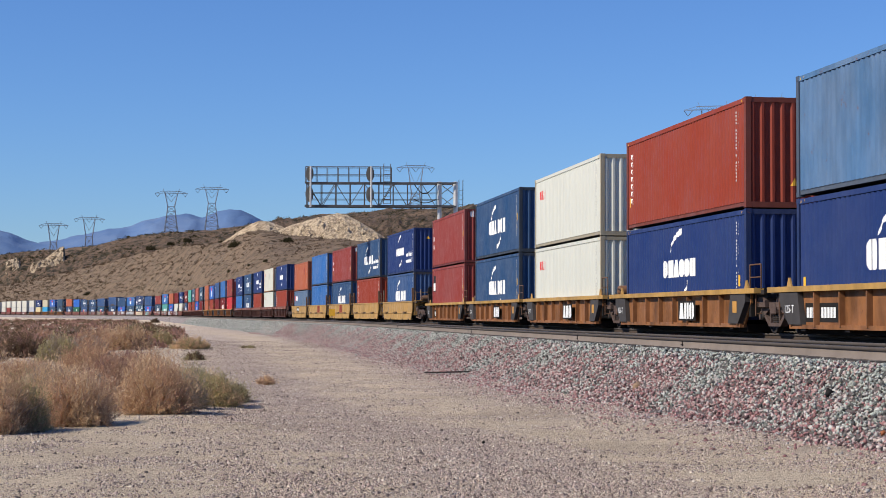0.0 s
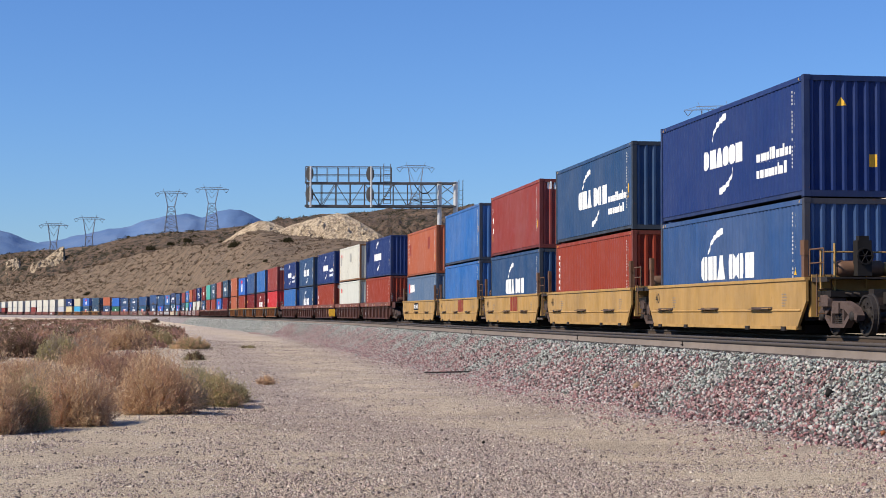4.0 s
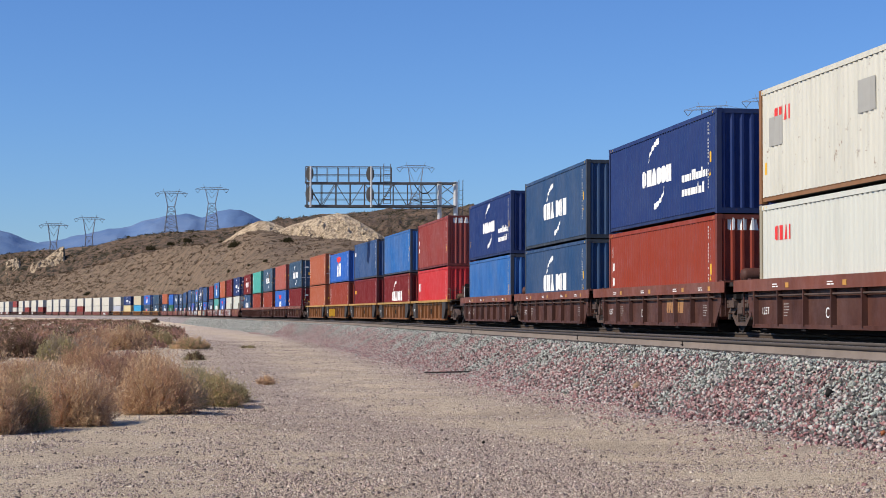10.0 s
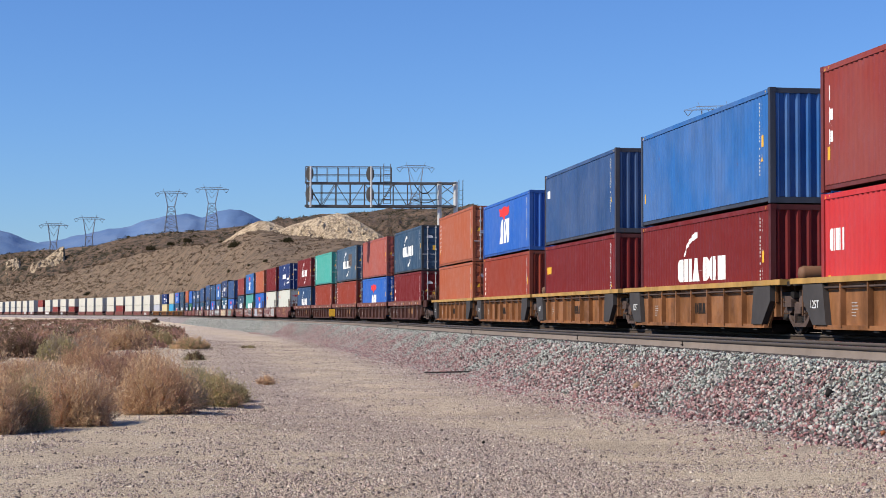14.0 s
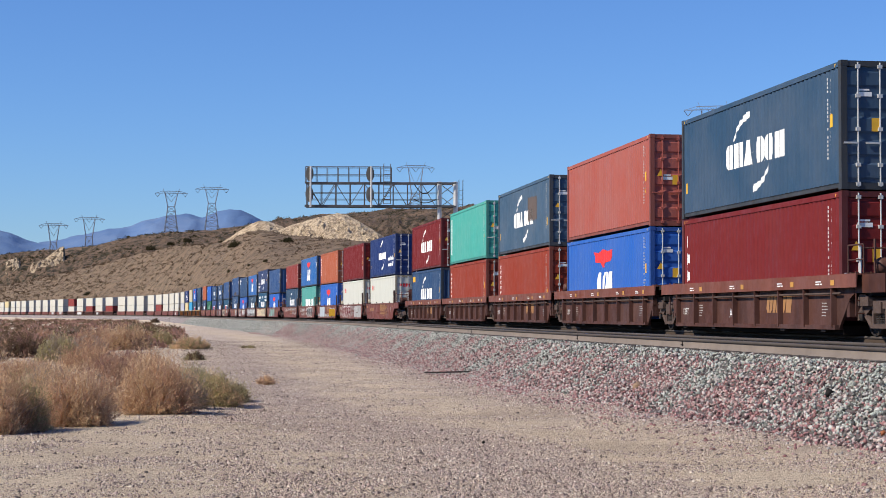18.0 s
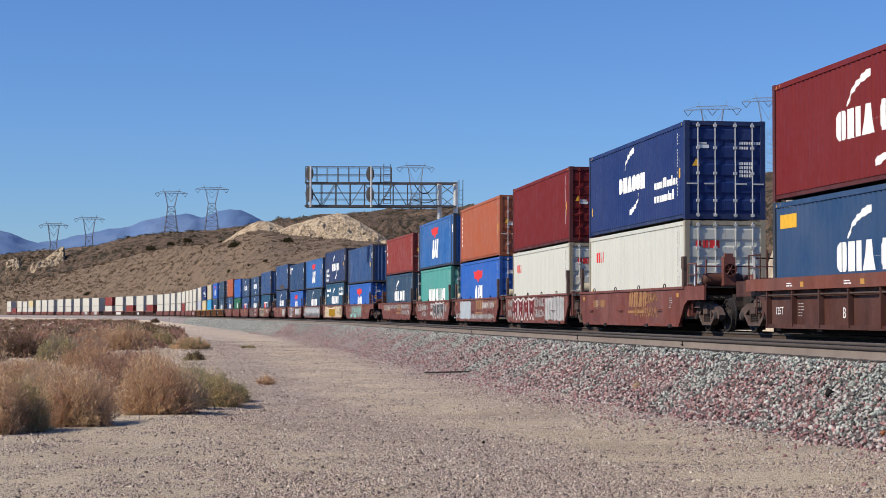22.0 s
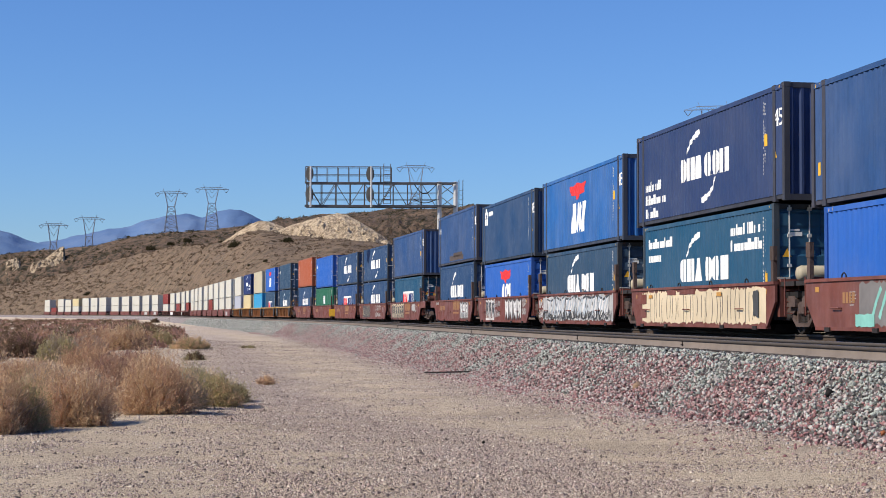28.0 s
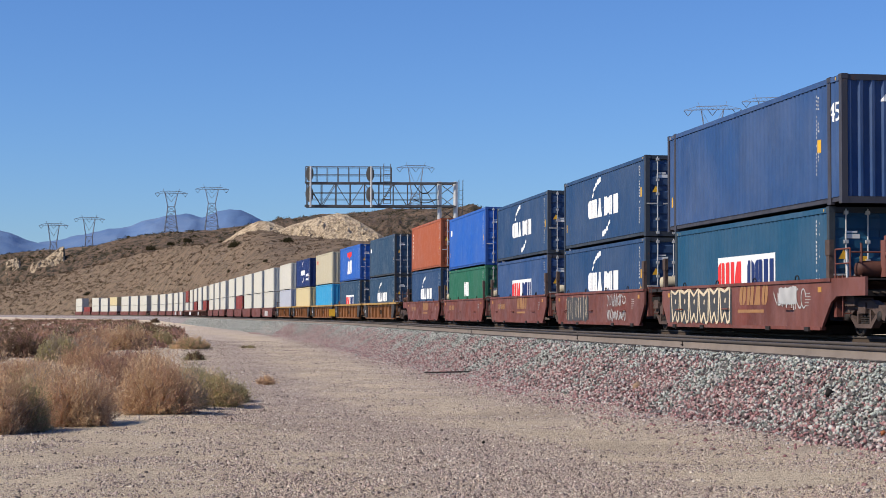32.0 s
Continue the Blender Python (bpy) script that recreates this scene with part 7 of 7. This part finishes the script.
pts = on_sheet(FRONT, 6000, rng, 0.15, 0.68, 0.27, 0.85)
scatter_clumps("hillside_scrub", pts, rng.uniform(0.3, 1.0, len(pts)) ** 2 * np.array([p[1] for p in pts]) / 430, HILLSCRUB, "brown low scrub dotted over the dry hillside", 8, 14)
pts = on_sheet(BACK, 9000, rng, 0.42, 0.685, 0.17, 0.56)
pts = [q for q in pts if waves(np.array(q[0]), np.array(q[1]), 72, 45, 3) + rng.uniform(-0.5, 0.5) > 0.0]
scatter_clumps("hillside_scrub", pts, rng.uniform(0.35, 1.0, len(pts)) ** 2 * np.array([p[1] for p in pts]) / 480, DARKSCRUB, "dark scrub along the ridge", 9, 14)


def crest_bush(px, py, width_px, sheet_xyz, label):
    """A round dark shrub on the hillside, where the line of sight meets it."""
    X, Y, Z = sheet_xyz
    PX = 784 + LOOK * X / Y
    PY = 557.66 + 0.00287 * (PX - 784) - (Z - EYE.z) / Y * LOOK
    rows = np.arange(X.shape[0])[:, None] < X.shape[0] * 0.56
    i = np.unravel_index(np.argmin((PX - px) ** 2 + (PY - py) ** 2 + np.where(rows, 0, 1e6)), X.shape)
    s = float(width_px / 2 / LOOK * Y[i])
    b = tagged(new("bush"), label, "bush", "shrubs on the hillside")
    v = blades(900, s, s, s * 0.85, np.random.RandomState(int(px)), s * 0.3, s * 0.05, 0.2, 0.0)
    part("leaves", raw_mesh("leaves", v, np.arange(len(v)).reshape(-1, 3), DARKSCRUB), None, b)
    part("trunk", Build().rod((0, 0, -0.5), (0, 0, s * 0.5), s * 0.08, 6, s * 0.04), GREYTWIG, b)
    b.matrix_basis = pose(X[i], Y[i], Z[i] - 0.1)


for px, py, w in ((417, 438, 26), (512, 426, 20), (262, 419, 18), (300, 416, 14), (335, 414, 16), (395, 411, 12), (470, 464, 10), (155, 522, 14), (405, 482, 9), (440, 472, 8)):
    crest_bush(px, py, w, FRONT if py > 420 else BACK, "round dark green shrub on the tan hillside")
pts = on_sheet(CLIFF, 34, np.random.RandomState(77), 0.2, 0.62, 0.12, 0.45)
scatter_clumps("cliff_scrub", pts, np.random.RandomState(78).uniform(0.3, 0.75, len(pts)), RUSSET, "dry scrub clinging to the cream rock face", 79, 160)


# ---------------------------------------------------------------- loose stone
def stone_shader(name, tones):
    m, nt, s = shader(name, 0.85, 0, 0.25)
    geo = nt.nodes.new("ShaderNodeNewGeometry")
    ramp = nt.nodes.new("ShaderNodeValToRGB")
    ramp.color_ramp.interpolation = "CONSTANT"
    while len(ramp.color_ramp.elements) < len(tones):
        ramp.color_ramp.elements.new(0.5)
    for i, t in enumerate(tones):
        ramp.color_ramp.elements[i].position = i / len(tones)
        ramp.color_ramp.elements[i].color = (*t, 1)
    nt.links.new(geo.outputs["Random Per Island"], ramp.inputs[0])
    v = coords(nt)
    c = blend(nt, times(nt, grain(nt, v, 30.0, 4), 0.22), ramp.outputs[0], (0.16, 0.145, 0.135))
    nt.links.new(c, s.inputs["Base Color"])
    bump(nt, s, grain(nt, v, 60.0, 3), 0.4, 0.01)
    return m


# the near-black tones in grey and purple stones paint the shade between them
STONES = stone_shader("crushed_stone", ((0.42, 0.445, 0.40), (0.27, 0.295, 0.26), (0.57, 0.575, 0.52), (0.14, 0.15, 0.135), (0.39, 0.355, 0.33), (0.055, 0.055, 0.053), (0.43, 0.465, 0.415), (0.32, 0.35, 0.31)))
OILSTONES = stone_shader("oily_crushed_stone", ((0.115, 0.10, 0.092), (0.07, 0.06, 0.056), (0.16, 0.142, 0.13), (0.09, 0.074, 0.068)))
PURPLE = stone_shader("purple_crushed_stone", ((0.34, 0.165, 0.16), (0.44, 0.285, 0.265), (0.25, 0.115, 0.115), (0.59, 0.51, 0.465), (0.36, 0.21, 0.205), (0.075, 0.042, 0.044), (0.46, 0.35, 0.325), (0.39, 0.365, 0.335)))
GRIT = stone_shader("loose_grit", ((0.57, 0.475, 0.38), (0.35, 0.275, 0.23), (0.68, 0.59, 0.49), (0.14, 0.105, 0.09), (0.52, 0.41, 0.345), (0.42, 0.33, 0.285), (0.23, 0.172, 0.15), (0.48, 0.36, 0.32)))


def pebbles(name, centres, sizes, material, label, seed, coarse=False):
    """Angular stones joined in one mesh: each a battered eight-cornered lump, or a four-cornered chip."""
    rng = np.random.RandomState(seed)
    n = len(centres)
    cube = np.array([(-1, -1, -1), (1, -1, -1), (1, 1, -1), (-1, 1, -1), (-1, -1, 1), (1, -1, 1), (1, 1, 1), (-1, 1, 1)], float) * 0.62
    faces = np.array([(0, 3, 2, 1), (4, 5, 6, 7), (0, 1, 5, 4), (1, 2, 6, 5), (2, 3, 7, 6), (3, 0, 4, 7)])
    if coarse == "chunk":
        cube = np.array([(1, 0, 0), (0, 1, 0), (-1, 0, 0), (0, -1, 0), (0, 0, 1), (0, 0, -1)], float) * 0.95
        faces = np.array([(0, 1, 4), (1, 2, 4), (2, 3, 4), (3, 0, 4), (1, 0, 5), (2, 1, 5), (3, 2, 5), (0, 3, 5)])
    elif coarse:
        cube = np.array([(1, 1, 1), (1, -1, -1), (-1, 1, -1), (-1, -1, 1)], float) * 0.72
        faces = np.array([(0, 1, 2), (0, 3, 1), (0, 2, 3), (1, 3, 2)])
    k = len(cube)
    v = cube[None] * rng.uniform(0.45, 1.3, (n, 1, 3)) + rng.normal(0, 0.20, (n, k, 3))
    q = rng.normal(0, 1, (n, 4))
    q /= np.linalg.norm(q, axis=1)[:, None]
    w, x, y, z = q.T
    R = np.stack([1 - 2 * (y * y + z * z), 2 * (x * y - z * w), 2 * (x * z + y * w), 2 * (x * y + z * w), 1 - 2 * (x * x + z * z), 2 * (y * z - x * w), 2 * (x * z - y * w), 2 * (y * z + x * w), 1 - 2 * (x * x + y * y)], -1).reshape(n, 3, 3)
    v = np.einsum("nij,nkj->nki", R, v) * np.asarray(sizes)[:, None, None] + np.asarray(centres)[:, None, :]
    f = (faces[None] + k * np.arange(n)[:, None, None]).reshape(-1, faces.shape[1])
    return tagged(part(name, raw_mesh(name, v.reshape(-1, 3), f, material)), label, "stones", kind="stuff")


def bank_points(n, s0, s1, side0, side1, rng):
    out = []
    ss, dd = rng.uniform(0, 1, n) ** 1.4 * (s1 - s0) + s0, rng.uniform(side0, side1, n)
    th = np.interp(ss, LINE_S, _th)
    x = np.interp(ss, LINE_S, LINE_X) - dd * np.cos(th)
    y = np.interp(ss, LINE_S, LINE_Y) + dd * np.sin(th)
    z = np.interp(dd, [p[0] for p in bank_profile], [p[1] for p in bank_profile])
    return np.stack([x, y, np.maximum(z, -0.02) + rng.uniform(-0.022, 0.034, n)], -1), dd


rng = np.random.RandomState(15)
P, dd = bank_points(132000, -52, 85, 6.45, 9.0, rng)
low = rng.uniform(0, 1, len(P)) < np.interp(dd, [6.6, 7.1, 8.2], [-0.20, 0.52, 1.05]) + 0.70 * waves(P[:, 0], P[:, 1], 9, 3.0, 3)
pebbles("ballast_stones", P[~low], rng.uniform(0.016, 0.043, int((~low).sum())), STONES, "grey angular crushed stone on the bank", 16, "chunk")
pebbles("ballast_stones", P[low], rng.uniform(0.016, 0.042, int(low.sum())), PURPLE, "purple crushed stone low on the bank", 17, "chunk")
P, dd = bank_points(26000, 70, 230, 6.5, 8.5, rng)
pebbles("ballast_stones", P, rng.uniform(0.03, 0.065, len(P)), STONES, "grey crushed stone farther along the bank", 20, "chunk")
P, dd = bank_points(9000, -48, 40, 1.5, 6.5, rng)
pebbles("ballast_stones", P, rng.uniform(0.025, 0.045, len(P)), OILSTONES, "dark oily crushed stone between the rails", 18)
P, dd = bank_points(9000, -52, 60, 8.2, 9.9, rng)
P = P[rng.uniform(0, 1, len(P)) < np.interp(dd, [8.2, 9.9], [1, 0.05]) * np.interp(P[:, 1], [17, 32], [0.2, 1])]
P[:, 2] = ground_height(P[:, 0], P[:, 1])
pebbles("ballast_stones", P, rng.uniform(0.014, 0.036, len(P)), PURPLE, "stones spilled from the bank over the dirt", 21)
n = 450000
yy = 13.5 + 90 * rng.uniform(0, 1, n) ** 2.05
xx = (rng.uniform(-60, 1620, n) - 784) / LOOK * yy
off = np.min([np.hypot(LINE_X[i] - xx, LINE_Y[i] - yy) for i in range(0, 160, 2)], 0)
share = np.interp(off + 1.7 * smooth01((31 - yy) / 13), [8.0, 9.4, 10.4, 11.2, 12.3, 13.6, 15.2, 16.4, 18.0], [1, 0.85, 0.50, 0.30, 0.38, 0.98, 0.95, 0.62, 0.30])
keep = (off > 8.2) & (rng.uniform(0, 1, n) < share + 0.75 * waves(xx, yy, 21, 2.2, 4))
P = np.stack([xx, yy, ground_height(xx, yy)], -1)[keep]
pebbles("loose_gravel", P, rng.uniform(0.0055, 0.0132, len(P)) * (0.8 + P[:, 1] / 60) * rng.choice([1, 1, 1, 1, 1, 1, 1, 1, 1, 1, 1.9], len(P)), GRIT, "small loose stones strewn over the dirt", 19, True)


# clods and larger stones on the bare dirt; dark tones carry their shadows
CLODS = stone_shader("shadow_toned_clods", ((0.13, 0.098, 0.08), (0.22, 0.17, 0.14), (0.09, 0.07, 0.06), (0.34, 0.27, 0.22), (0.17, 0.125, 0.11)))
n = 6500
yy = 13.5 + 26 * rng.uniform(0, 1, n) ** 1.5
xx = (rng.uniform(-60, 1620, n) - 784) / LOOK * yy
off = np.min([np.hypot(LINE_X[i] - xx, LINE_Y[i] - yy) for i in range(0, 160, 2)], 0)
keep = (off > 8.8) & (rng.uniform(0, 1, n) < np.interp(off, [9, 11, 12.5, 14, 20], [0.35, 0.2, 0.5, 0.9, 1.0]) + 0.5 * waves(xx, yy, 33, 1.8, 3))
P = np.stack([xx, yy, ground_height(xx, yy)], -1)[keep]
pebbles("loose_clods", P, 0.008 + 0.020 * rng.uniform(0, 1, len(P)) ** 2.2, CLODS, "clods and stones on bare dirt, shadow specks in their colour", 44, "chunk")


# ---------------------------------------------------------------- odds and ends on the bank
def lying(px, py, z=0.0):
    r = (EYE.z - z) * LOOK / (py - 557.66 - 0.00287 * (px - 784))
    return Vector(((px - 784) / LOOK * r, r, z))


def on_bank(px, py):
    """Where the line of sight meets the stone bank or the dirt."""
    th0 = radians(-8.97)
    for z in np.arange(0.9, -0.01, -0.01):
        p = lying(px, py, z)
        k = int(np.argmin((LINE_X - p.x) ** 2 + (LINE_Y - p.y) ** 2))
        side = math.hypot(LINE_X[k] - p.x, LINE_Y[k] - p.y)
        if np.interp(side, [q[0] for q in bank_profile], [q[1] for q in bank_profile]) >= z:
            return p
    return lying(px, py, 0.0)


a, b = on_bank(752, 663) + Vector((0, 0, 0.05)), on_bank(832, 661) + Vector((0, 0, 0.05))
bar = tagged(new("steel_bar"), "dark rusty steel bar lying on the stones", "scrap metal")
part("bar", Build().rod(a, b, 0.019, 8), SOOT, bar)
part("end_knob", Build().rod(b, b + (b - a).normalized() * 0.08, 0.027, 8), SOOT, bar)
for px, py, size, mat, label in ((1128, 690, 0.085, plain("orange_brown_rock", (0.27, 0.18, 0.115), 0.9, 0, 8.0, 0.4, 0.01), "orange-brown rock resting on the stone bank"), (1463, 704, 0.085, SOOT, "black lump resting on the stone bank"),
                                 (1560, 770, 0.035, plain("orange_scrap", (0.30, 0.10, 0.035)), "orange scrap among the stones"), (305, 734, 0.03, INKWHITE, "small white scrap on the dirt"), (856, 783, 0.022, SOOT, "dark scrap lying on the dirt")):
    p = on_bank(px, py) + Vector((0, -0.04, size * 0.35 + (0.02 if px > 1000 else 0.0)))
    rk = tagged(pebbles("rock", [p], [size], mat, label, int(px)), label, "rock")
    rk["kind"] = ""
# yellow board between the tracks and a small white box on the near track
p = Vector(((588 - 784) / LOOK * 146, 146.0, 0.9))
board = tagged(new("track_sign"), "yellow board on a short post between the tracks", "sign")
part("post", Build().rod((0, 0, 0), (0, 0, 0.62), 0.04, 8), STEEL, board)
part("board", Build().box(-0.26, 0.26, -0.02, 0.02, 0.55, 1.18), INKYELLOW, board)
board.matrix_basis = pose(p.x, p.y, p.z)
p = Vector(((546 - 784) / LOOK * 150, 150.0, BED_Z))
wbox = tagged(new("sensor_box"), "small white box between the rails", "track box")
part("case", Build().box(-0.2, 0.2, -0.15, 0.15, 0, 0.2), INKWHITE, wbox)
part("lid", Build().box(-0.22, 0.22, -0.17, 0.17, 0.2, 0.23), INKWHITE, wbox)
wbox.matrix_basis = pose(p.x, p.y, p.z)
# slim stake with a marker by the far bank
p = lying(300, 578, 0.0)
stake = tagged(new("marker_post"), "thin grey marker post beside the bank", "post")
part("post", Build().rod((0, 0, -0.1), (0, 0, 1.1), 0.03, 8), DARKGALV, stake)
part("cap", Build().rod((0, 0, 1.1), (0, 0, 1.16), 0.045, 8), DARKGALV, stake)
stake.matrix_basis = pose(p.x, p.y, 0)

motions()
